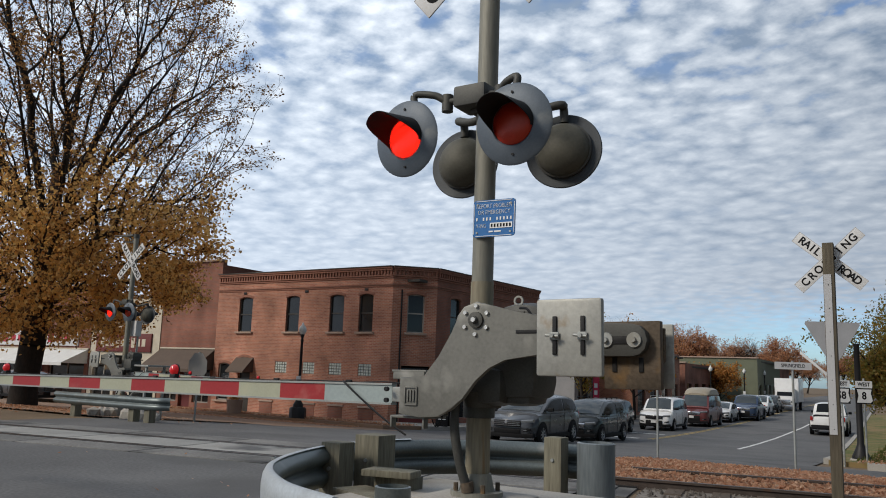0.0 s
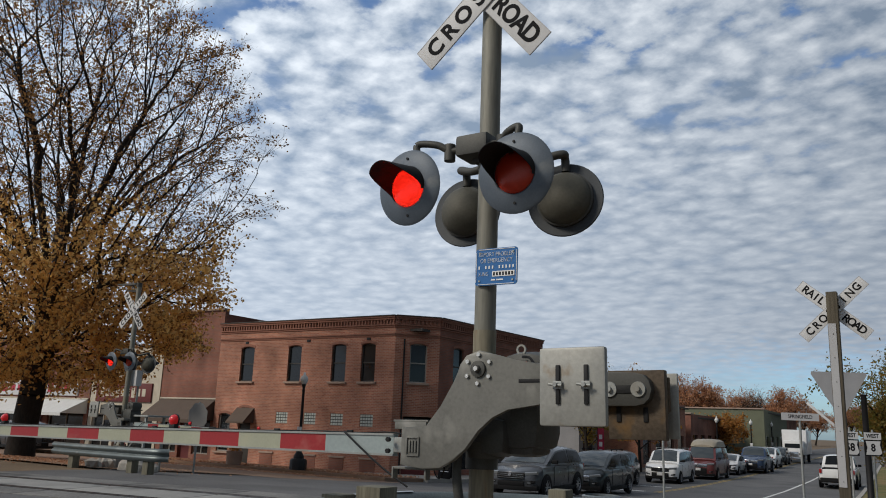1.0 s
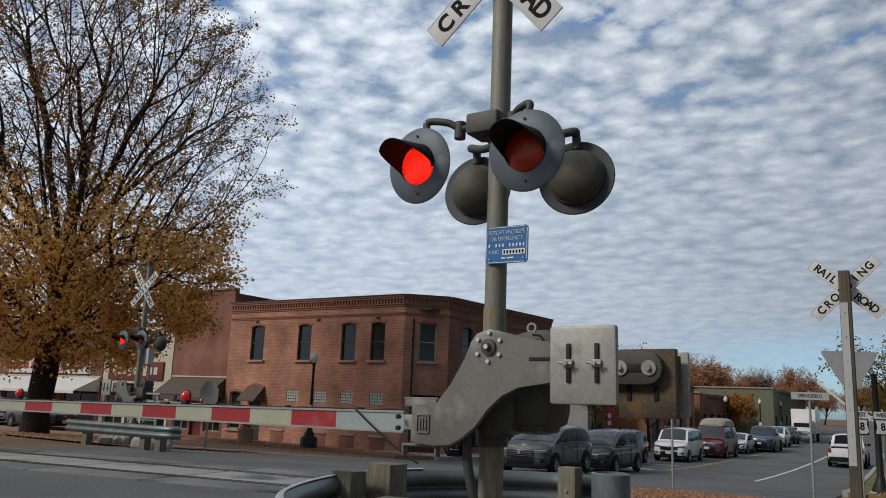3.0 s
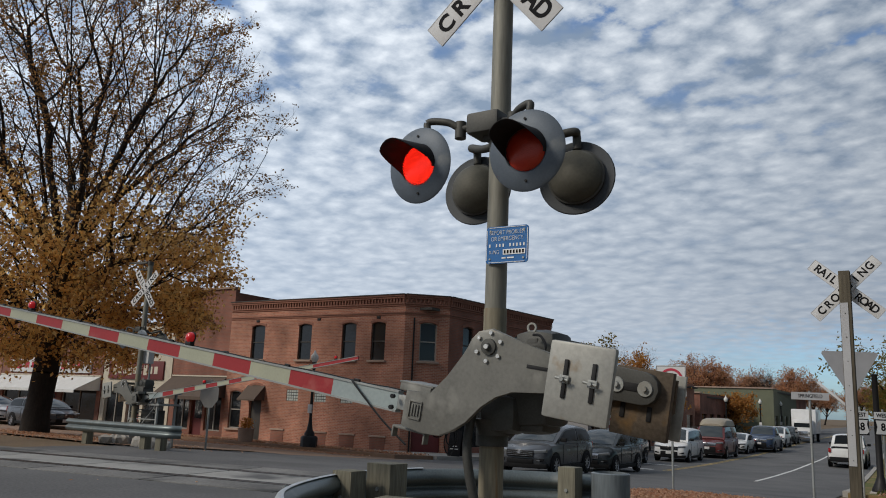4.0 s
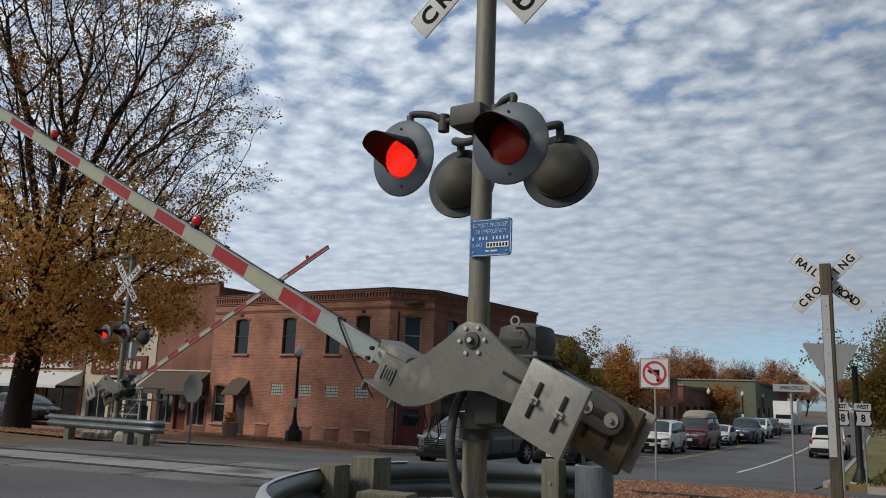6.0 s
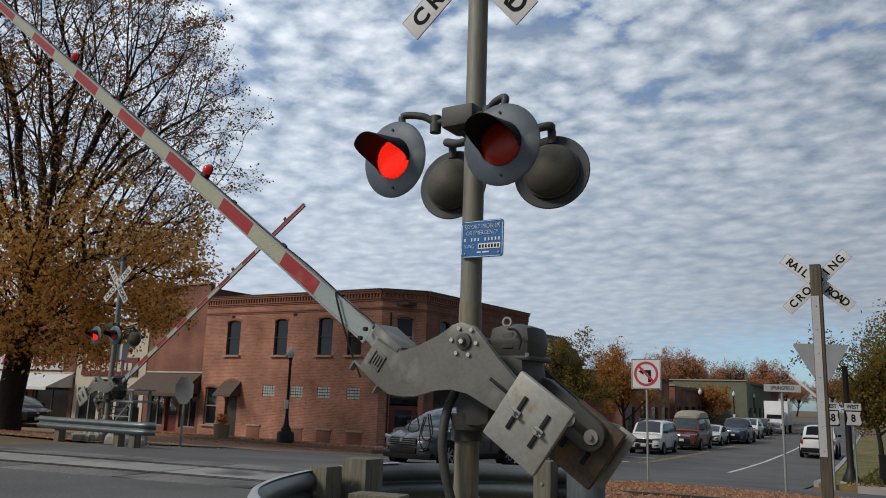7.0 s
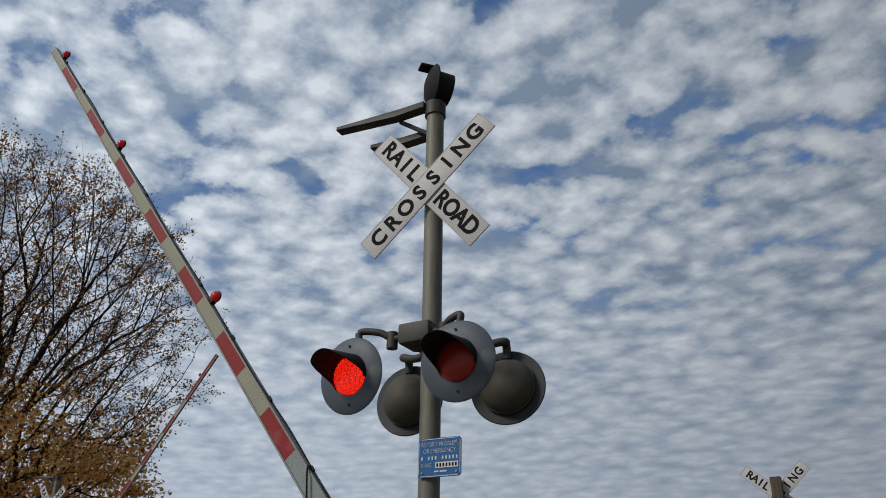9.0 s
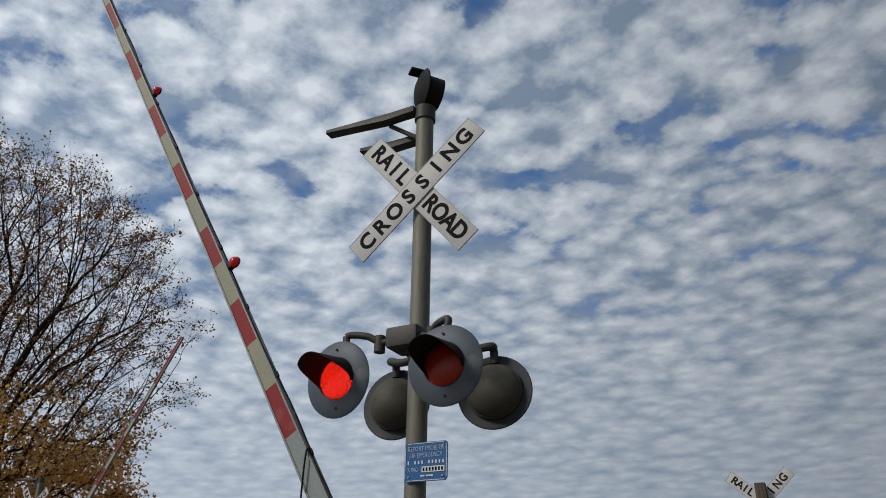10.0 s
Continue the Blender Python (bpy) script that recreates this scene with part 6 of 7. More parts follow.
def car(name, at, rz, paint_m, label, L=4.5, W=1.85, H=1.68, hood=1.03, nose=0.80, cowl=-0.27, roof0=-0.04, roof1=0.36, tail=0.48, deck=None, r=0.35, lit=False, rack=False, category="car", grille_m=None, plate=True, hull_tail=None):
    """A vehicle whose front faces -y of its own frame; the stations are fractions of its length."""
    root = thing(name, at, label, category, "vehicles in the street", rz)
    hw, f = W / 2, -L / 2
    belt = hood + 0.03
    dk = deck if deck else belt

    def sec(y, top, w, bot=0.24, crown=0.03):
        return (y, [(0.0, top + crown), (w * 0.55, top + crown * 0.8), (w * 0.86, top - 0.01), (w * 0.965, top - 0.07), (w, top - 0.22 if top > 0.7 else top - 0.1), (w * 0.99, bot + 0.22), (w * 0.95, bot + 0.06), (w * 0.8, bot), (0.0, bot)])
    y1, y2 = cowl * L, tail * L
    rows_ = [sec(f, nose - 0.16, hw * 0.72, 0.34), sec(f + 0.06, nose - 0.02, hw * 0.86, 0.27), sec(f + 0.2, nose + 0.05, hw * 0.95), sec(f + 0.5, (nose + hood) / 2 + 0.05, hw * 0.99),
             sec((f + y1) / 2, hood - 0.01, hw), sec(y1, hood + 0.01, hw), sec(0, belt, hw), sec(roof1 * L, max(dk, belt) if not deck else (belt + dk) / 2, hw), sec(y2 - 0.02, dk, hw * 0.98), sec(L / 2 - 0.04, dk - 0.06, hw * 0.94, 0.3), sec(L / 2, dk - 0.2, hw * 0.86, 0.36)]
    hull = loft(rows_)
    for v in hull.verts:
        q = (v.co.x / hw) ** 2
        if v.co.y < f + 0.7:
            v.co.y += 0.20 * q * (1 - (v.co.y - f) / 0.7)
        elif v.co.y > L / 2 - 0.5:
            v.co.y -= 0.10 * q * (1 - (L / 2 - v.co.y) / 0.5)
    smooth(part("body", hull, paint_m, root).data, 38)
    # cabin
    zb, zt = belt - 0.02, H
    wb, wt = hw * 0.955, hw * 0.79
    a0, a1, b0, b1 = y1 - 0.02, y2 - 0.02, roof0 * L, roof1 * L

    def roofline(y):
        if y < b0:
            u = max(0.0, (y - a0) / (b0 - a0))
            return zb + (zt - 0.05 - zb) * (1 - (1 - u) ** 1.5)
        if y > b1:
            u = max(0.0, (a1 - y) / (a1 - b1))
            return zb + (zt - 0.05 - zb) * (1 - (1 - u) ** 1.9)
        return zt - 0.05 + 0.05 * math.sin(math.pi * (y - b0) / (b1 - b0))

    def half_width(y, z):
        k = (z - zb) / (zt - zb)
        return (wb + (wt - wb) * k ** 1.15) * (1 - 0.05 * (2 * (y - (a0 + a1) / 2) / (a1 - a0)) ** 2)

    def shell(y, v):
        """A point of the roof skin: v runs from -1 to 1 across the cabin."""
        z = roofline(y)
        k = min(1.0, (z - zb) / 0.3)
        return Vector((v * half_width(y, z) * 0.96, y, z - 0.07 * k * abs(v) ** 3))

    def skin(points, out):
        """A thin pane over a grid of points, proud by out."""
        bm_ = B()
        lay = [[[bm_.verts.new(p + o) for p in row] for row in points] for o in (out, -out)]
        n, m = len(points), len(points[0])
        for g_ in lay:
            for a in range(n - 1):
                for b in range(m - 1):
                    bm_.faces.new((g_[a][b], g_[a][b + 1], g_[a + 1][b + 1], g_[a + 1][b]))
        rim_ = [(0, b) for b in range(m)] + [(a, m - 1) for a in range(1, n)] + [(n - 1, b) for b in range(m - 2, -1, -1)] + [(a, 0) for a in range(n - 2, 0, -1)]
        for (a, b), (c, d) in zip(rim_, rim_[1:] + rim_[:1]):
            bm_.faces.new((lay[0][a][b], lay[0][c][d], lay[1][c][d], lay[1][a][b]))
        return bm_
    stations = [a0 + (b0 - a0) * k / 6 for k in range(7)] + [b0 + (b1 - b0) * k / 6 for k in range(1, 7)] + [b1 + (a1 - b1) * k / 5 for k in range(1, 6)]
    rows_ = []
    for y in stations:
        sk = [shell(y, v) for v in (0.0, 0.35, 0.65, 0.88)]
        z3 = sk[3].z
        zs_ = [z3 + (zb - 0.03 - z3) * k for k in (0.10, 0.5, 1.0)]
        rows_.append((y, [(p.x, p.z) for p in sk] + [(half_width(y, max(zb, z)), z) for z in zs_] + [(0.0, zb - 0.03)]))
    part("cabin", loft(rows_), paint_m, root)
    W_ = b0 - a0
    part("windshield", skin([[shell(a0 + W_ * (0.07 + 0.87 * k / 6), v) for v in (-0.9, -0.6, -0.3, 0, 0.3, 0.6, 0.9)] for k in range(7)], Vector((0, -0.007, 0.009))), SCREEN_GLASS, root, "raked windscreen")
    part("rear_window", skin([[shell(a1 + (b1 - a1) * (0.12 + 0.7 * k / 5), v) for v in (0.85, 0.45, 0, -0.45, -0.85)] for k in range(6)], Vector((0, 0.007, 0.007))), CAR_GLASS, root)
    for s in (1, -1):
        mid_y = a0 * 0.45 + a1 * 0.55
        for ya, yb_ in ((a0 + W_ * 0.34, mid_y - 0.05), (mid_y + 0.05, a1 + (b1 - a1) * 0.45)):
            grid_ = []
            for k in range(7):
                y = ya + (yb_ - ya) * k / 6
                hi_ = roofline(y) - 0.15
                col_ = []
                for q in range(4):
                    z = zb + 0.045 + (max(hi_, zb + 0.06) - zb - 0.045) * q / 3
                    col_.append(Vector((s * half_width(y, z), y, z)))
                grid_.append(col_)
            part("side_window", skin(grid_, Vector((s * 0.009, 0, 0))), CAR_GLASS, root)
        mr = box(B(), (s * (hw + 0.06), y1 + 0.36, belt + 0.08), (0.2, 0.11, 0.14), 0.04)
        part("mirror", mr, PLASTIC, root)
        part("headlight", bow(min(s * hw * 0.52, s * hw * 0.92), max(s * hw * 0.52, s * hw * 0.92), f + 0.005, 0.23 / hw ** 2, nose - 0.10, nose + 0.015, 0.14, s), HEADLIGHT_ON if lit else HEADLIGHT, root, "clear headlight")
        part("tail_light", box(B(), (s * hw * 0.86, L / 2 - 0.05, dk - 0.15), (0.13, 0.1, 0.24), 0.02), TAIL, root, "red tail light")
        for ys_ in (y1 + 0.45, 0.12 * L):
            part("door_seam", box(B(), (s * (hw + 0.001), ys_, 0.7), (0.01, 0.012, 0.6)), PLASTIC, root, sm=False)
        part("door_handle", box(B(), (s * (hw + 0.008), 0.06 * L, hood - 0.13), (0.025, 0.2, 0.03), 0.006), CHROME if lit else paint_m, root)
        part("sill", box(B(), (s * (hw - 0.02), 0.02, 0.27), (0.08, L * 0.52, 0.14), 0.02), PLASTIC, root)
        for yw in (f + 0.19 * L, L / 2 - 0.19 * L):
            arch_ = lathe(B(), [(r * 1.16, 0.0), (r * 1.16, 0.03), (r * 0.9, 0.035), (0.0, 0.035)], 28, pose(s * (hw - 0.022), yw, r + 0.01, 0, 90 * s, 0))
            part("wheel_arch", arch_, PLASTIC, root)
            wheel(root, s * (hw - 0.07), yw, r, 0.22, s)
    gm = grille_m or PLASTIC
    g = part("grille", bow(-hw * 0.52, hw * 0.52, f - 0.02, 0.2 / hw ** 2, nose - 0.21, nose - 0.01, 0.12), gm, root, "front grille")
    for k in range(3):
        part("grille_bar", bow(-hw * 0.5, hw * 0.5, f - 0.03, 0.2 / hw ** 2, nose - 0.062 - k * 0.055, nose - 0.046 - k * 0.055, 0.03), CHROME, g)
    part("front_bumper", bow(-hw * 0.93, hw * 0.93, f - 0.025, 0.22 / hw ** 2, 0.25, 0.40, 0.22), PLASTIC, root, "dark front bumper")
    part("air_intake", bow(-hw * 0.5, hw * 0.5, f - 0.035, 0.22 / hw ** 2, 0.38, nose - 0.27, 0.12), PLASTIC, root, "black lower air intake")
    for s in (-1, 1):
        xa, xb = sorted((s * hw * 0.62, s * hw * 0.86))
        fog = part("fog_light_pocket", bow(xa, xb, f - 0.015, 0.21 / hw ** 2, 0.44, 0.53, 0.1, s), PLASTIC, root)
        part("fog_light", bow(s * hw * 0.68 - 0.05, s * hw * 0.68 + 0.05, f - 0.022, 0.21 / hw ** 2, 0.47, 0.52, 0.05), HEADLIGHT, fog)
    part("rear_bumper", box(B(), (0, L / 2 - 0.05, 0.48), (W * 0.9, 0.2, 0.26), 0.05), PLASTIC, root)
    part("badge", tube(B(), (0, f - 0.045, nose - 0.06), (0, f - 0.025, nose - 0.06), 0.055, seg=16), CHROME, g)
    if plate:
        pl = part("number_plate", box(B(), (0, f - 0.04, nose - 0.34), (0.3, 0.012, 0.15), 0.004), SIGN_WHITE, root)
    if rack:
        rk = B()
        for s in (-1, 1):
            box(rk, (s * wt * 0.85, (b0 + b1) / 2, zt + 0.045), (0.035, (b1 - b0) * 0.85, 0.025), 0.008)
            for k in range(3):
                box(rk, (s * wt * 0.85, b0 + 0.2 + k * (b1 - b0 - 0.4) / 2, zt + 0.01), (0.03, 0.05, 0.06))
        part("roof_rack", rk, PLASTIC if rack != "steel" else GALV, root, sm=False)
    if deck and category == "truck":
        bed = B()
        box(bed, (0, L / 2 - 0.95, dk - 0.02), (W * 0.78, 1.5, 0.1))
        part("load_bed", bed, PLASTIC, root, sm=False)
    return root


GREY_PAINT = paint("grey metallic paint", (0.062, 0.065, 0.072))
DARK_PAINT = paint("dark grey metallic paint", (0.022, 0.027, 0.03))
WHITE_PAINT = paint("white paint", (0.68, 0.68, 0.68), 0.0)
MAROON = paint("maroon metallic paint", (0.13, 0.018, 0.028))
BROWN_RED = paint("dark red van paint", (0.12, 0.03, 0.03), 0.1)
TAN = mat("tan fibreglass roof", (0.3, 0.26, 0.2), 0.5, var=0.1)
BLUE_PAINT = paint("dark blue paint", (0.03, 0.05, 0.10))

grey_suv = car("sport_utility_car", (-12.3, 25.8, gz(25.8)), 2, GREY_PAINT, "grey sport utility car turning out of the queue", 4.45, 1.84, 1.64, plate=False)
dark_suv = car("sport_utility_car", (-12.6, 32.0, gz(32.0)), 2, DARK_PAINT, "dark grey sport utility car waiting in the queue", 4.5, 1.85, 1.70, hood=1.05, rack=True, grille_m=CHROME)
car("sport_utility_car", (-15.0, 40.0, gz(40)), 3, DARK_PAINT, "dark sport utility car parked by the kerb", 4.6, 1.86, 1.72, hood=1.06)
white_van = car("cargo_van", (-14.1, 47.2, gz(47)), 3, WHITE_PAINT, "white cargo van with a roof rack in the queue", 4.75, 1.85, 1.86, hood=1.12, nose=0.86, cowl=-0.30, roof0=-0.17, roof1=0.46, tail=0.49, rack="steel", category="van", r=0.33)
pvan = car("passenger_van", (-13.9, 54.6, gz(54)), 3, BROWN_RED, "dark red passenger van with a tan raised roof", 5.4, 2.0, 2.08, hood=1.2, nose=0.98, cowl=-0.33, roof0=-0.2, roof1=0.46, tail=0.49, category="van", r=0.36, grille_m=CHROME)
rr_ = loft([(y, [(0.0, z), (w * 0.6, z - 0.03), (w * 0.92, z - 0.14), (w, 2.02), (w, 1.98), (0.0, 1.98)]) for y, z, w in ((-1.2, 2.12, 0.72), (-0.9, 2.32, 0.82), (-0.2, 2.48, 0.84), (1.8, 2.48, 0.84), (2.4, 2.3, 0.8), (2.55, 2.1, 0.74))])
part("raised_roof", rr_, TAN, pvan, "tan raised fibreglass roof")
car("saloon_car", (-14.3, 62.6, gz(62)), 3, WHITE_PAINT, "small white saloon car in the queue", 4.5, 1.78, 1.45, hood=0.93, nose=0.72, roof1=0.28, tail=0.42, deck=0.98, r=0.32)
car("pickup_truck", (-13.5, 68.0, gz(68)), 3, BLUE_PAINT, "dark blue pickup truck in the queue", 5.8, 2.0, 1.95, hood=1.2, nose=1.0, cowl=-0.22, roof0=-0.1, roof1=0.14, tail=0.2, deck=1.15, r=0.4, category="truck", grille_m=CHROME)
car("sport_utility_car", (-14.4, 77.5, gz(77)), 3, WHITE_PAINT, "white sport utility car in the queue", 4.9, 1.95, 1.78, hood=1.1, r=0.38)
car("sport_utility_car", (-15.0, 86.0, gz(86)), 3, DARK_PAINT, "dark car far back in the queue", 4.6, 1.85, 1.7)
car("pickup_truck", (-6.0, 54.0, gz(54.0)), 183, WHITE_PAINT, "white pickup truck parked by the kerb", 5.6, 1.95, 1.88, hood=1.15, nose=0.98, cowl=-0.22, roof0=-0.1, roof1=0.14, tail=0.2, deck=1.12, r=0.39, category="truck", grille_m=CHROME)
maroon_car = car("sport_utility_car", (-6.1, -0.9, 0.0), 180, MAROON, "maroon sport utility car crossing the tracks", 4.9, 1.98, 1.80, hood=1.12, nose=0.93, r=0.39, rack=True)
for x, y, rz, pm, lb in ((-46.8, 24.9, 92, WHITE_PAINT, "white car parked before the shops"), (-40.6, 24.3, 86, GREY_PAINT, "grey car parked beyond the tracks"), (-52.5, 24.6, 90, GREY_PAINT, "silver grey car parked before the shops")):
    car("parked_car", (x, y, gz(y)), rz, pm, lb, 4.6, 1.82, 1.6)


def box_truck():
    root = thing("box_truck", (-14.6, 94.5, gz(94)), "white box truck far back in the queue", "truck", "vehicles in the street", 3)
    part("cargo_box", box(B(), (0, 1.3, 2.15), (2.4, 5.4, 2.5), 0.04), WHITE_PAINT, root, "white cargo box")
    part("cab", box(B(), (0, -2.2, 1.55), (2.0, 1.6, 1.5), 0.18), WHITE_PAINT, root)
    part("bonnet", box(B(), (0, -3.3, 1.05), (1.9, 1.2, 0.8), 0.15), WHITE_PAINT, root)
    part("windshield", pane([(-0.9, -3.01, 1.5), (0.9, -3.01, 1.5), (0.85, -2.95, 2.2), (-0.85, -2.95, 2.2)], out=0.03), CAR_GLASS, root, sm=False)
    part("grille", box(B(), (0, -3.9, 0.95), (1.2, 0.06, 0.45), 0.02), CHROME, root)
    part("front_bumper", box(B(), (0, -3.92, 0.5), (2.0, 0.15, 0.25), 0.04), CHROME, root)
    for s in (-1, 1):
        part("headlight", box(B(), (s * 0.78, -3.9, 0.95), (0.28, 0.06, 0.22), 0.02), HEADLIGHT, root)
        for y in (-3.0, 2.9):
            wheel(root, s * 0.95, y, 0.45, 0.28, s)


box_truck()


def car_motions():
    def drive(ob, keys, rz, r):
        walk(ob, [(t, pose(x, y, gz(y), 0, 0, h)) for t, x, y, h in keys])
        ts = np.arange(0, 10.0001, 0.05)
        dist = np.concatenate([[0], np.cumsum(np.hypot(np.diff(np.interp(ts, [k[0] for k in keys], [k[1] for k in keys])), np.diff(np.interp(ts, [k[0] for k in keys], [k[2] for k in keys]))))])
        for w in ob.children:
            if w.name.startswith("wheel") and not w.name.startswith("wheel_arch"):
                p = w.matrix_basis.translation.copy()
                walk(w, [(t, pose(*p, math.degrees(d / r), 0, 0)) for t, d in zip(ts, dist)])
    drive(grey_suv, [(0, -12.3, 25.8, 2), (4.1, -12.3, 25.8, 2), (4.6, -12.3, 25.3, 1), (5.5, -12.3, 23.1, -1), (6.25, -12.15, 21.4, -4), (7.0, -11.9, 20.35, -9), (7.5, -11.95, 19.0, -12), (8.0, -12.2, 17.3, -11), (9.0, -12.7, 13.8, -8), (10.0, -12.9, 9.8, -4)], 2, 0.35)
    drive(dark_suv, [(0, -12.6, 32.0, 2), (4.6, -12.6, 32.0, 2), (5.5, -12.58, 31.0, 2), (7.0, -12.5, 27.6, 1), (7.5, -12.5, 26.2, 0), (8.5, -12.4, 23.0, -1), (10.0, -12.4, 17.5, -4)], 2, 0.35)
    drive(white_van, [(0, -14.1, 47.2, 3), (6.6, -14.1, 47.2, 3), (7.5, -14.07, 46.6, 3), (10.0, -13.9, 42.0, 3)], 3, 0.33)
    drive(maroon_car, [(0, -6.1, -0.9, 180), (6.2, -6.1, -0.9, 180), (6.8, -6.1, 0.1, 180), (7.2, -6.1, 0.8, 180), (7.4, -6.1, 1.3, 180), (7.6, -6.1, 1.95, 180), (7.8, -6.1, 2.75, 180), (8.0, -6.1, 3.65, 180), (8.2, -6.12, 4.6, 180), (9.0, -6.2, 8.6, 180), (10.0, -6.5, 13.6, 180)], 180, 0.39)


# ---- guard rails, posts and signs ----
def w_beam(name, plan, ztop, label, posts=(), wing=0):
    """A corrugated steel guard rail along a plan line."""
    pts = [Vector((x, y, 0)) for x, y in plan]
    line = []
    ext = [2 * pts[0] - pts[1]] + pts + [2 * pts[-1] - pts[-2]]
    for i in range(1, len(ext) - 2):
        a, b, c, d = ext[i - 1:i + 3]
        for k in range(6):
            t = k / 6
            line.append(0.5 * (2 * b + (c - a) * t + (2 * a - 5 * b + 4 * c - d) * t * t + (3 * b - a - 3 * c + d) * t ** 3))
    line.append(pts[-1])
    root = thing(name, (*plan[0], 0.0), label, "guard rail", "guard rails at the signals")
    prof = [(0.0, 0.0), (0.012, -0.012), (0.05, -0.045), (0.06, -0.08), (0.05, -0.11), (0.0, -0.14), (-0.01, -0.155), (0.0, -0.17), (0.05, -0.2), (0.06, -0.23), (0.05, -0.265), (0.012, -0.30), (0.0, -0.312)]
    bm = B()
    rings = []
    o = pts[0]
    for i, p in enumerate(line):
        d = (line[min(i + 1, len(line) - 1)] - line[max(0, i - 1)]).normalized()
        n = Vector((d.y, -d.x, 0))
        rings.append([bm.verts.new(p - o + n * a + Vector((0, 0, ztop + z))) for a, z in prof] + [bm.verts.new(p - o + n * (a - 0.006) + Vector((0, 0, ztop + z))) for a, z in prof[::-1]])
    k = len(rings[0])
    for a, b in zip(rings, rings[1:]):
        for j in range(k):
            bm.faces.new((a[j], a[(j + 1) % k], b[(j + 1) % k], b[j]))
    bm.faces.new(rings[0])
    bm.faces.new(rings[-1][::-1])
    beam = part("rail_beam", bm, GALV_BLUE, root, "corrugated galvanised beam")
    smooth(beam.data, 70)
    if wing:
        bm = B()
        rings = []
        for i, p in enumerate(line[:wing]):
            d = (line[min(i + 1, len(line) - 1)] - line[max(0, i - 1)]).normalized()
            n = Vector((d.y, -d.x, 0))
            rings.append([bm.verts.new(p - o + n * a + Vector((0, 0, ztop + z))) for a, z in ((0.012, 0.006), (-0.012, 0.012), (-0.03, 0.002), (-0.046, -0.03), (-0.054, -0.09), (-0.052, -0.18), (-0.045, -0.25), (-0.015, -0.30), (-0.012, -0.29), (-0.035, -0.24), (-0.042, -0.17), (-0.042, -0.09), (-0.034, -0.045), (-0.022, -0.012), (-0.012, 0.0))])
        k = len(rings[0])
        for a, b in zip(rings, rings[1:]):
            for j in range(k):
                bm.faces.new((a[j], a[(j + 1) % k], b[(j + 1) % k], b[j]))
        bm.faces.new(rings[0])
        bm.faces.new(rings[-1][::-1])
        # Added sheet: sky light on the beam's outer face is put into its colour.
        wg = part("end_wing", bm, GALV_SKYLIT, root, "rounded end wing added outside the beam, paled for sky light")
        smooth(wg.data, 70)
        for i in (14, 24):
            q = line[i] - o
            d = (line[i + 1] - line[i - 1]).normalized()
            n = Vector((d.y, -d.x, 0))
            part("bolt", tube(B(), q + n * -0.03 + Vector((0, 0, ztop)), q + n * -0.036 + Vector((0, 0, ztop + 0.016)), 0.018, seg=8), GALV, wg)
    for x, y, w, h, m in posts:
        po = B()
        box(po, (x - o.x, y - o.y, h / 2 - 0.1), (w, w, h + 0.2), 0.008)
        pp = part("post", po, m, root, "square weathered timber post")
        tube_ = tube(B(), (x - o.x, y - o.y - w / 2 - 0.012, h - 0.2), (x - o.x, y - o.y - w / 2, h - 0.2), 0.016, seg=8)
        part("bolt", tube_, GALV, pp)
    return root


# Lighter galvanising for the beam's sky-lit outer face.
GALV_SKYLIT = mat("galvanised sheet lightened for sky light", (0.40, 0.43, 0.45), 0.45, 0.3, var=0.22, scale=3, fine=50, bump=0.04, stain=(0.3, 0.31, 0.31), stain_at=0.58)
GALV_BLUE = mat("galvanised guard rail", (0.15, 0.172, 0.172), 0.4, 0.55, var=0.25, scale=4, fine=60, bump=0.06, stain=(0.22, 0.23, 0.22), stain_at=0.6)
w_beam("guard_rail", [(-2.48, 3.05), (-3.05, 3.3), (-3.64, 3.82), (-4.05, 4.55), (-4.26, 5.3), (-4.2, 6.05), (-3.88, 6.6), (-3.4, 6.95), (-2.9, 7.1)], 0.80,
       "curved galvanised guard rail on timber posts round the signal",
       ((-4.14, 5.08, 0.19, 0.84, WOOD), (-4.03, 5.43, 0.24, 0.89, WOOD), (-3.05, 6.88, 0.17, 0.87, WOOD)), wing=32)
w_beam("guard_rail", [(-16.0, 13.15), (-16.3, 12.95), (-17.2, 12.9), (-18.5, 12.9), (-19.7, 12.9), (-20.5, 13.0)][::-1], 0.60, "straight galvanised guard rail before the far signal",
       ((-16.6, 13.05, 0.2, 0.55, WOOD), (-17.2, 13.05, 0.2, 0.55, WOOD), (-19.6, 13.05, 0.2, 0.55, WOOD)))


DRIP = mat("dripped galvanised pipe", (0.15, 0.172, 0.185), 0.5, 0.3, var=0.4, scale=9, fine=40, stretch=(1, 1, 0.12), bump=0.05, stain=(0.27, 0.30, 0.315), stain_at=0.55)


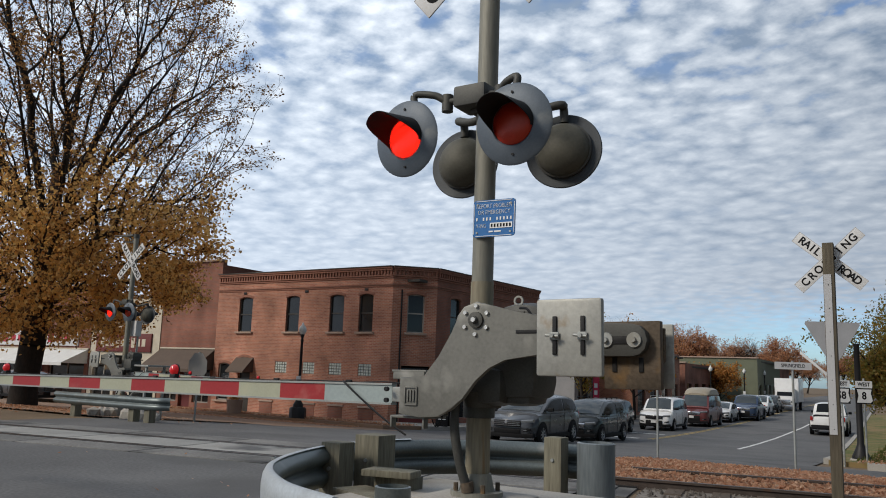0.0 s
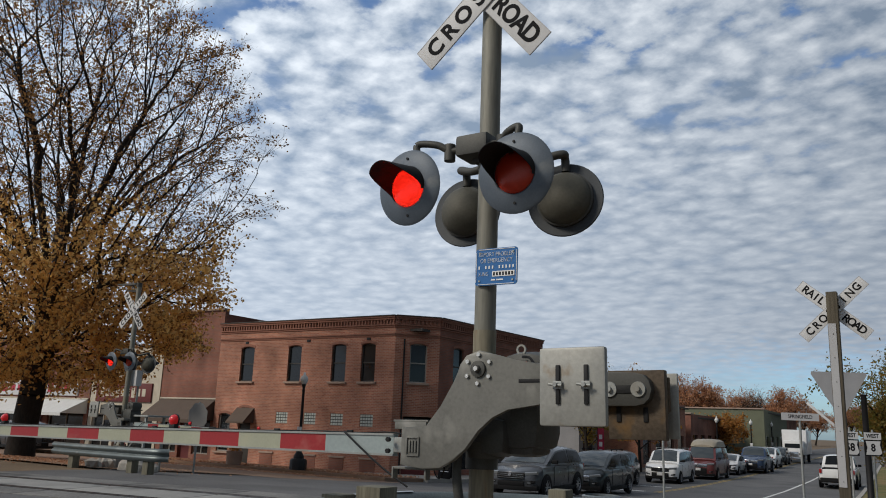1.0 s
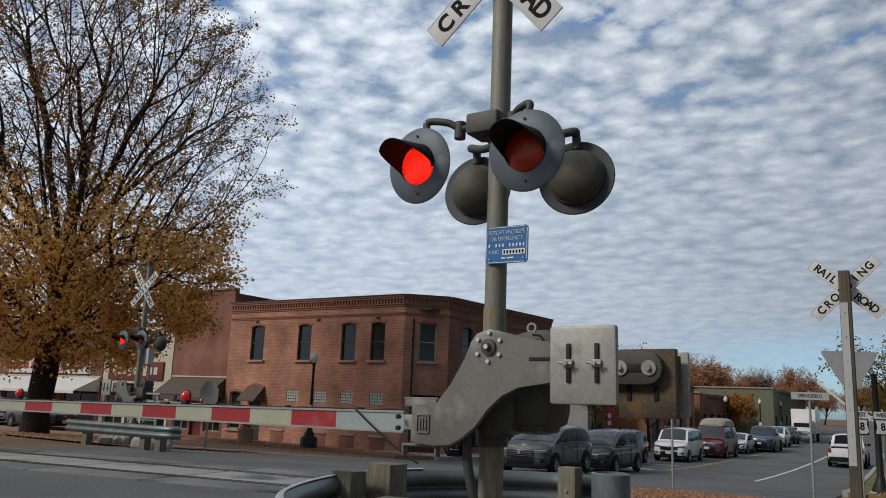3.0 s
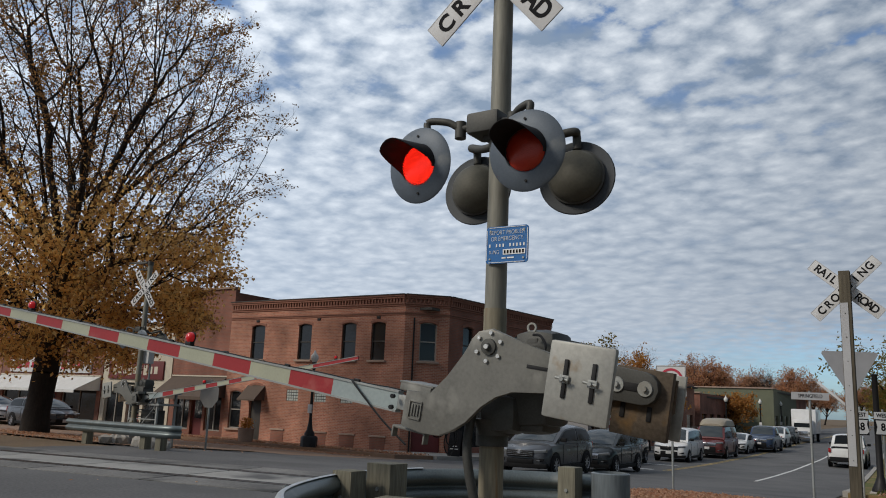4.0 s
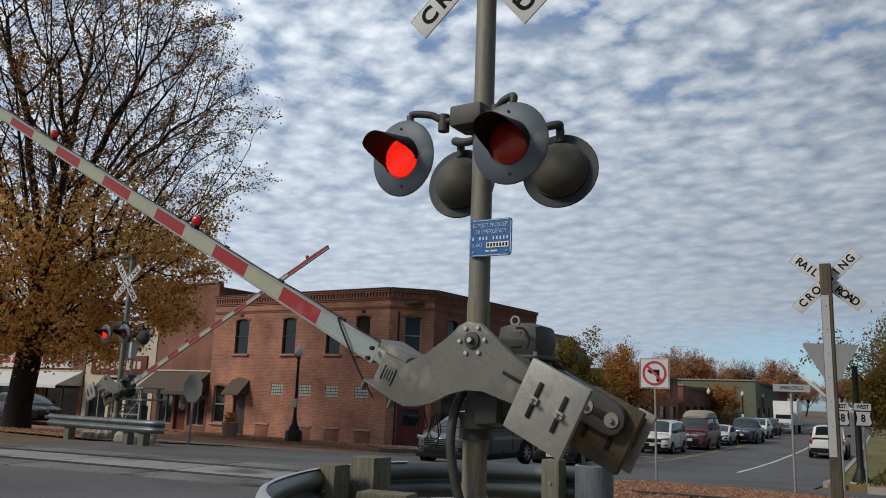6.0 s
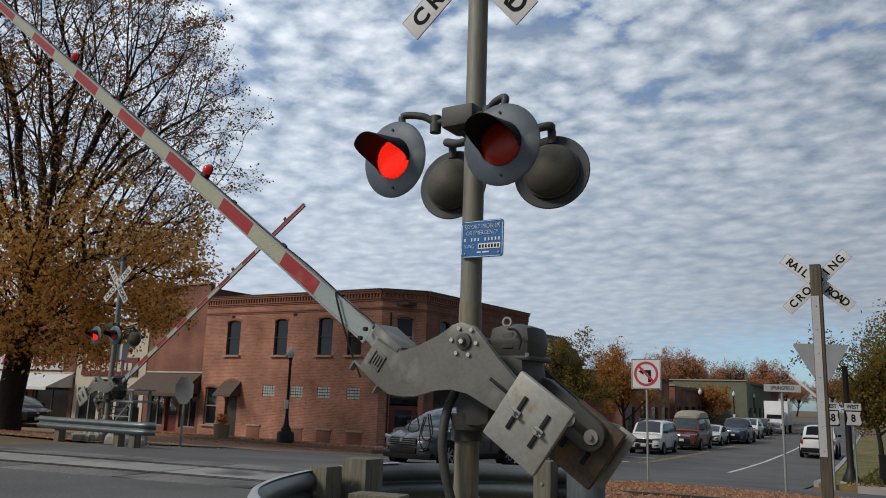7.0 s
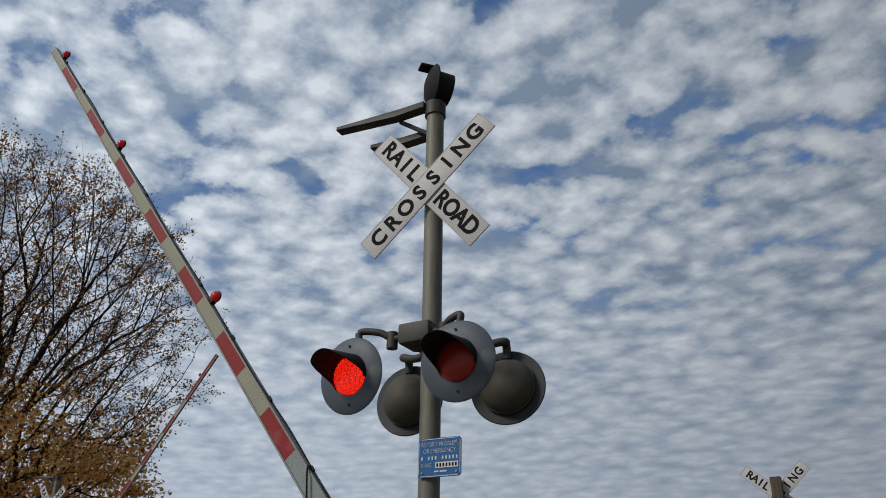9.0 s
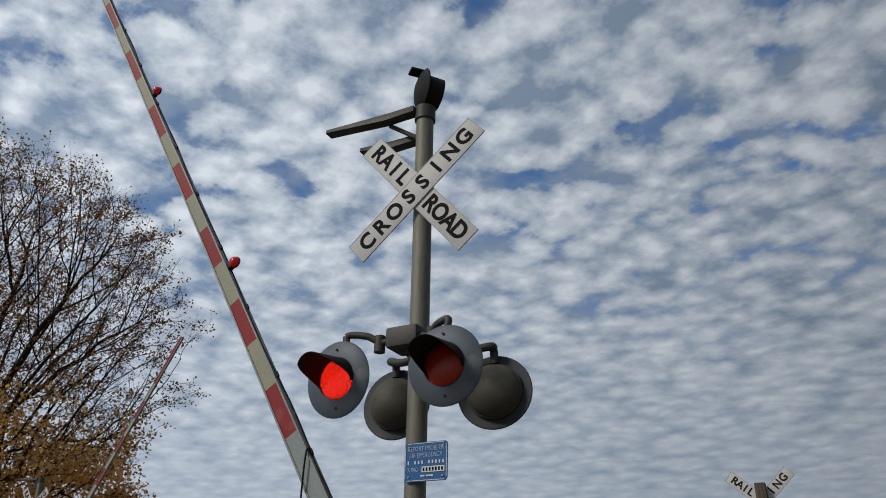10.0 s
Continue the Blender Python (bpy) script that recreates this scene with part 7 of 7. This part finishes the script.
def barrel_post():
    root = thing("steel_bollard", (-2.72, 7.02, 0), "thick galvanised steel pipe bollard behind the rail", "bollard")
    part("pipe", lathe(B(), [(0.172, -0.2), (0.172, 0.83), (0.155, 0.84), (0.155, 0.3), (0.0, 0.3)], 28), DRIP, root)
    root = thing("steel_bollard", (-3.12, 4.42, 0), "short galvanised pipe stub beside the foundation", "bollard")
    part("pipe", lathe(B(), [(0.12, -0.1), (0.12, 0.66), (0.105, 0.665), (0.105, 0.3), (0.0, 0.3)], 24), GALV_BLUE, root)
    root = thing("timber_block", (-3.55, 5.1, 0), "loose timber blocking behind the guard rail", "timber")
    part("block", box(B(), (0, 0, 0.30), (0.30, 0.22, 0.66), 0.01), WOOD, root)
    part("plank", box(B(), (0.0, -0.1, 0.66), (0.40, 0.22, 0.05), 0.01, rz=12), WOOD, root)
    part("plank", box(B(), (-0.05, -0.3, 0.52), (0.55, 0.3, 0.05), 0.01, rz=-20), WOOD, root)
    root = thing("signal_pad", (-2.9, 5.1, 0.0), "concrete pad inside the guard rail", "concrete pad")
    part("slab", box(B(), (0, 0, 0.26), (1.6, 1.5, 0.56), 0.03), CONCRETE, root)


barrel_post()


def post_sign(name, at, label, top, r=0.03, square=False, mat_=None):
    root = thing(name, at, label, "sign", "signs on posts")
    bm = box(B(), (0, 0, top / 2 - 0.1), (2 * r, 2 * r, top + 0.2), 0.004) if square else tube(B(), (0, 0, -0.2), (0, 0, top), r, seg=12)
    part("post", bm, mat_ or GALV, root)
    return root


def side_crossbuck():
    """A timber post before the boards, with a pale steel strip on its face."""
    root = post_sign("crossing_sign", (-1.07, 10.04, 0.0), "white crossbuck sign behind a timber post with steel strip", 3.06, 0.058, True, POST_WOOD)
    ch = B()
    box(ch, (-0.012, -0.062, 1.79), (0.08, 0.008, 1.80), 0.002)
    strip_ = part("channel", ch, SIGN_BACK, root, "pale steel strip with nail holes", sm=False)
    for k in range(7):
        part("nail", tube(B(), (-0.005, -0.066, 0.95 + 0.27 * k), (-0.005, -0.071, 0.95 + 0.27 * k), 0.006, seg=6), DARK_CAST, strip_)
    crossbuck(root, pose(0.0, 0.08, 2.87), 0.93, 0.137, 44, -41, 0.126)
    part("side_strap", box(B(), (0, 0, 0), (0.42, 0.012, 0.027), 0.003, m=pose(-0.19, 0.07, 1.66, 0, 42, 0)), SIGN_WHITE, root)


side_crossbuck()


def no_left_turn():
    root = post_sign("turn_sign", (-6.2, 20.2, gz(20.2)), "white turn prohibition sign on a slender grey post", 2.75, 0.028)
    s = part("sign_face", box(B(), (0, -0.04, 2.63), (0.76, 0.006, 0.76), 0.0), SIGN_WHITE, root)
    rim = B()
    for k in (-1, 1):
        box(rim, (k * 0.362, -0.045, 2.63), (0.012, 0.004, 0.73))
        box(rim, (0, -0.045, 2.63 + k * 0.362), (0.73, 0.004, 0.012))
    part("border", rim, SIGN_BLACK, s, sm=False)
    part("ring", lathe(B(), [(0.25, 0.0), (0.31, 0.0), (0.31, 0.006), (0.25, 0.006), (0.25, 0.0)], 40, pose(0, -0.046, 2.63, 90)), SIGN_RED, s, "red ring and bar")
    part("bar", box(B(), (0, 0, 0), (0.54, 0.004, 0.06), m=pose(0, -0.056, 2.63, 0, 45, 0)), SIGN_RED, s, sm=False)
    ar = B()
    box(ar, (0.09, -0.05, 2.54), (0.075, 0.004, 0.24))
    box(ar, (0.02, -0.05, 2.685), (0.215, 0.004, 0.075))
    prism(ar, [(-0.07, 2.60), (-0.07, 2.77), (-0.19, 2.685)], -0.052, -0.048)
    part("arrow", ar, SIGN_BLACK, s, sm=False)


no_left_turn()


def name_sign():
    root = post_sign("street_name_sign", (-3.0, 20.15, gz(20.15)), "white street name sign on a thin post", 2.45, 0.028)
    s = part("sign_face", box(B(), (0, -0.035, 2.33), (0.86, 0.006, 0.17), 0.0), SIGN_WHITE, root, at=pose(0, 0, 0, 0, 0, 32))
    letters("SPRINGFIELD", 0.118, s, SIGN_BLACK, pose(0, -0.04, 2.33) @ FRONT, squeeze=0.82)


name_sign()


def yield_back():
    root = post_sign("yield_sign", (-2.2, 20.7, gz(20.7)), "back of a bare aluminium triangular yield sign", 2.9, 0.03)
    pts = [(-0.62, 3.42), (0.62, 3.42), (0.64, 3.36), (0.06, 2.42), (-0.06, 2.42), (-0.64, 3.36)]
    part("sign_back", prism(B(), pts, -0.045, -0.038), SIGN_BACK, root, at=pose(0, 0, 0, 0, 0, 30))


yield_back()


def route_signs():
    for x, y, num, name in ((-2.1, 27.45, "8", "route_sign"), (-2.62, 26.5, "58", "route_sign")):
        root = post_sign(name, (x, y, gz(y)), "white route marker with a west plate on a post", 2.6, 0.03)
        z0 = 1.2 - gz(y)
        k = 0.8
        m = pose(0, -0.04, 0, 0, 0, 25)
        part("route_shield", prism(B(), [(u * k, z0 + v * k) for u, v in ((-0.26, -0.25), (0.22, -0.25), (0.3, -0.17), (0.24, 0.1), (0.27, 0.25), (-0.25, 0.25), (-0.2, 0.02))], -0.004, 0.004), SIGN_WHITE, root, at=m)
        part("shield_back", box(B(), (0, 0.008, z0), (0.62 * k, 0.006, 0.58 * k)), SIGN_BLACK, root, at=m, sm=False)
        letters(num, 0.38 * k, root, SIGN_BLACK, m @ pose(0.0, -0.006, z0) @ FRONT, squeeze=0.85)
        b = part("west_plate", box(B(), (0, 0, z0 + 0.43 * k), (0.6 * k, 0.008, 0.26 * k)), SIGN_WHITE, root, at=m, sm=False)
        letters("WEST", 0.2 * k, b, SIGN_BLACK, pose(0, -0.006, z0 + 0.43 * k) @ FRONT, squeeze=0.85)


route_signs()


def stop_back():
    root = post_sign("stop_sign", (-18.5, 16.1, gz(16.1)), "grey back of an octagonal stop sign", 2.0, 0.03)
    pts = [(0.42 * math.cos(math.pi / 8 + k * math.pi / 4), 1.58 + 0.42 * math.sin(math.pi / 8 + k * math.pi / 4)) for k in range(8)]
    part("sign_back", prism(B(), pts, -0.04, -0.034), SIGN_BACK_SHADED, root)


stop_back()


def lamp_post(at, h, label):
    root = thing("street_lamp", at, label, "street lamp", "iron street lamps")
    part("plinth", lathe(B(), [(0.36, -0.05), (0.36, 0.42), (0.3, 0.5), (0.0, 0.5)], 8), IRON, root, "octagonal dark plinth")
    part("column", lathe(B(), [(0.22, 0.48), (0.22, 0.6), (0.13, 0.75), (0.085, 1.0), (0.07, 1.2), (0.055, h - 0.75), (0.075, h - 0.7), (0.05, h - 0.6), (0.10, h - 0.42), (0.0, h - 0.42)], 14), IRON, root, "black iron column")
    part("globe", lathe(B(), [(0.09, h - 0.42), (0.17, h - 0.28), (0.15, h - 0.12), (0.07, h - 0.04), (0.03, h + 0.08), (0.0, h + 0.1)], 16), mat("milk glass", (0.62, 0.62, 0.6), 0.3, var=0.08), root, "white acorn globe")
    return root


l1 = lamp_post((-23.4, 25.9, -0.68), 4.0, "black iron street lamp with white acorn globe")
part("banner_plate", box(B(), (0, -0.08, 1.62), (0.24, 0.02, 0.36), 0.004), SIGN_WHITE, l1)
for x, y in ((-16.9, 70.0), (-17.6, 98.0), (-17.0, 84)):
    copy_thing(l1, pose(x, y, gz(y) + 0.15))


def dark_pole():
    root = thing("street_lamp", (-2.35, 28.6, gz(28.6) + 0.15), "black iron lamp column on the east pavement", "street lamp", "iron street lamps")
    part("column", lathe(B(), [(0.26, 0.0), (0.26, 0.1), (0.15, 0.35), (0.10, 0.5), (0.085, 3.55), (0.12, 3.6), (0.0, 3.62)], 14), IRON, root)
    part("plinth", box(B(), (0, 0, -0.05), (0.6, 0.6, 0.16), 0.02), CONCRETE, root)


dark_pole()


def far_extras():
    root = thing("hotel_sign", (-1.2, 37.5, gz(37.5)), "dark board sign with a green square", "sign")
    part("board", box(B(), (0.9, 0, 3.0), (2.4, 0.1, 0.55), 0.01), IRON, root)
    part("green_square", box(B(), (-0.05, -0.06, 3.0), (0.36, 0.02, 0.36), 0.002), SIGN_GREEN, root)
    letters("H", 0.34, root, SIGN_WHITE, pose(0.45, -0.055, 3.0) @ FRONT)
    part("post", box(B(), (0.9, 0.06, 1.4), (0.1, 0.1, 2.9), 0.005), IRON, root)
    root = thing("waste_bin", (-1.2, 28.0, gz(28.0) + 0.15), "black slatted iron waste bin", "bin")
    part("drum", lathe(B(), [(0.26, 0.0), (0.31, 0.1), (0.33, 0.85), (0.35, 0.9), (0.3, 0.9), (0.28, 0.15), (0.0, 0.15)], 20), IRON, root)
    root = thing("planter", (-27.2, 25.9, gz(25.9) + 0.15), "stone planter with dried orange flowers", "planter")
    part("tub", lathe(B(), [(0.3, 0.0), (0.34, 0.1), (0.36, 0.55), (0.40, 0.6), (0.32, 0.6), (0.0, 0.55)], 12), STONE, root)
    rng = random.Random(9)
    V, F = [], []
    for i in range(260):
        c = Vector((rng.gauss(0, 0.14), rng.gauss(0, 0.14), 0.75 + rng.uniform(-0.15, 0.3)))
        a, b = (Vector((rng.gauss(0, 1), rng.gauss(0, 1), rng.gauss(0, 1))).normalized() * 0.05 for _ in range(2))
        k = len(V)
        V += [c - a, c + b, c + a, c - b]
        F.append((k, k + 1, k + 2, k + 3))
    me = bpy.data.meshes.new("plant")
    me.from_pydata([tuple(v) for v in V], [], F)
    me.materials.append(LEAF_ORANGE)
    o = tagged(new("plant", me), kind="stuff")
    o.parent = root
    # folding menu board at the corner door
    root = thing("menu_board", (-18.7, 30.1, gz(30.1) + 0.15), "black folding chalk board on the pavement", "sign")
    for s in (-1, 1):
        part("board", box(B(), (0, s * 0.17, 0.55), (0.62, 0.03, 1.1), 0.005, m=pose(0, 0, 0, s * 9)), SIGN_BLACK, root)
    for k in range(6):
        part("chalk_line", box(B(), (-0.05 + 0.05 * (k % 2), -0.14 - 0.01 * k, 0.9 - 0.12 * k), (0.32 + 0.04 * (k % 3), 0.012, 0.035), m=pose(0, 0, 0, -9)), SIGN_WHITE, root)
    root = thing("banner_flag", (-17.9, 45.6, gz(45)), "tall red feather flag beside the pavement", "flag")
    part("pole", tube(B(), (0, 0, 0), (0, 0, 3.0), 0.02, seg=8), IRON, root)
    part("cloth", box(B(), (0.2, 0, 1.75), (0.42, 0.012, 2.2), 0.0), mat("red cloth", (0.38, 0.03, 0.06), 0.8, var=0.15), root, sm=False)
    for k in range(4):
        part("flag_bar", box(B(), (0.2, -0.01, 1.1 + 0.42 * k), (0.2, 0.01, 0.26)), SIGN_WHITE, root, sm=False)


far_extras()


def scatter(name, label, spots, n, size, material, seed, flat=0.25, lift=0.02):
    """Many small leaves lying on the ground."""
    rng = random.Random(seed)
    V, F = [], []
    for i in range(n):
        x, y = spots(rng)
        c = Vector((x, y, gz(y) + lift + rng.uniform(0, 0.035)))
        a = Vector((rng.gauss(0, 1), rng.gauss(0, 1), rng.gauss(0, flat))).normalized() * size * rng.uniform(0.5, 1.2)
        b = Vector((-a.y, a.x, rng.gauss(0, flat) * size)) * 0.6
        k = len(V)
        V += [c - a, c + b, c + a, c - b]
        F.append((k, k + 1, k + 2, k + 3))
    me = bpy.data.meshes.new(name)
    me.from_pydata([tuple(v) for v in V], [], F)
    me.materials.append(material)
    return tagged(new(name, me), label, "leaves", "", "stuff")


def leaf_beds():
    strip("leaf_bank", -5.3, 8.0, 13.0, 17.2, 0.03, mat("leaf mould", (0.3, 0.18, 0.11), 0.95, var=0.4, scale=5, fine=40, bump=0.6), "bank of earth covered with fallen leaves", lean=False)
    scatter("fallen_leaves", "orange brown fallen leaves beside the tracks", lambda r: (r.uniform(-5.5, 5.0), min(17.2, max(12.6, 14.8 + r.gauss(0, 1.2)))), 26000, 0.055, LEAF_FALLEN, 3, 0.5, 0.03)
    drift = scatter("fallen_leaves", "brown leaves drifted between and over the rails", lambda r: (r.uniform(3.0, 14.0), 0.25 + 1.7 * r.random() ** 0.8), 11000, 0.055, LEAF_FALLEN, 12, 0.5, 0.05)
    drift.matrix_basis = TRACK
    scatter("fallen_leaves", "drift of brown leaves along the kerb", lambda r: (r.uniform(-40, -18.8), 26.0 + abs(r.gauss(0, 0.9))), 7000, 0.07, LEAF_FALLEN, 4, 0.5, 0.17)
    scatter("fallen_leaves", "leaves in the gutter of the side street", lambda r: (r.uniform(-40, -19.5), 25.2 - abs(r.gauss(0, 0.5))), 3500, 0.06, LEAF_FALLEN, 5, 0.4, 0.012)
    scatter("fallen_leaves", "brown leaves round the tree foot", lambda r: (-25 + r.gauss(0, 2.4), 15.4 + r.gauss(0, 1.1)), 3500, 0.06, LEAF_FALLEN, 6, 0.4, 0.0)
    scatter("fallen_leaves", "leaves on the lawn", lambda r: (r.uniform(-2.2, 12), r.uniform(25.3, 60)), 15000, 0.06, LEAF_FALLEN, 7, 0.4, 0.16)
    scatter("fallen_leaves", "few stray leaves on the road", lambda r: (r.uniform(-12, -4.5), r.uniform(5, 9)), 16, 0.035, LEAF_FALLEN, 8, 0.3, 0.01)
    scatter("grass", "thin lawn grass", lambda r: (r.uniform(0.0, 14) - 0.05 * 15 - 1.6, r.uniform(26.7, 60)), 22000, 0.07, GRASS, 9, 2.2, 0.13)
    strip("tree_island", -33.0, -18.8, 13.3, 18.4, 0.02, STAINED, "leaf stained concrete and earth under the tree", lean=False)


leaf_beds()


def gate_cabinet():
    """Clutter at the far signal."""
    fr = thing("service_platform", (-19.6, 14.9, -0.15), "galvanised steel service frame beside the far signal", "frame")
    for x in (-0.55, 0.65):
        for y in (-0.25, 0.35):
            part("leg", box(B(), (x, y, 0.75), (0.06, 0.06, 1.55), 0.006), GALV, fr)
    for z in (1.18, 1.5):
        part("platform", box(B(), (0.05, 0.05, z), (1.5, 0.75, 0.05), 0.008), GALV, fr)
    for k in range(5):
        part("rung", box(B(), (-0.55, 0.05, 0.25 + 0.19 * k), (0.04, 0.6, 0.03), 0.004), GALV, fr)
        part("cross_bar", box(B(), (0.05, -0.27, 0.2 + 0.19 * k), (1.2, 0.03, 0.03), 0.004), GALV if k % 2 else DARK_CAST, fr)
    part("brace", tube(B(), (-0.5, -0.27, 0.1), (0.6, -0.27, 1.15), 0.02, seg=8), GALV, fr)
    part("control_box", box(B(), (0.1, 0.05, 0.72), (0.55, 0.4, 0.6), 0.02), DARK_CAST, fr, "dark control box")
    part("junction_box", box(B(), (-0.2, -0.1, 2.55), (0.3, 0.2, 0.45), 0.02), SIGN_WHITE, fr, "white junction box")
    part("box_post", tube(B(), (-0.2, 0.0, 1.5), (-0.2, 0.0, 2.4), 0.03, seg=8), GALV, fr)
    root = thing("rock_pile", (-19.0, 13.9, -0.05), "pale broken concrete lumps behind the guard rail", "rubble")
    rng = random.Random(4)
    for i in range(9):
        b = B()
        bmesh.ops.create_icosphere(b, subdivisions=1, radius=0.2)
        for v in b.verts:
            v.co *= rng.uniform(0.75, 1.25)
        part("lump", b, CONCRETE, root, at=pose(rng.uniform(-1.2, 1.6), rng.uniform(-0.3, 0.3), 0.08, 0, 0, rng.uniform(0, 360)), sm=False)


gate_cabinet()

motions()
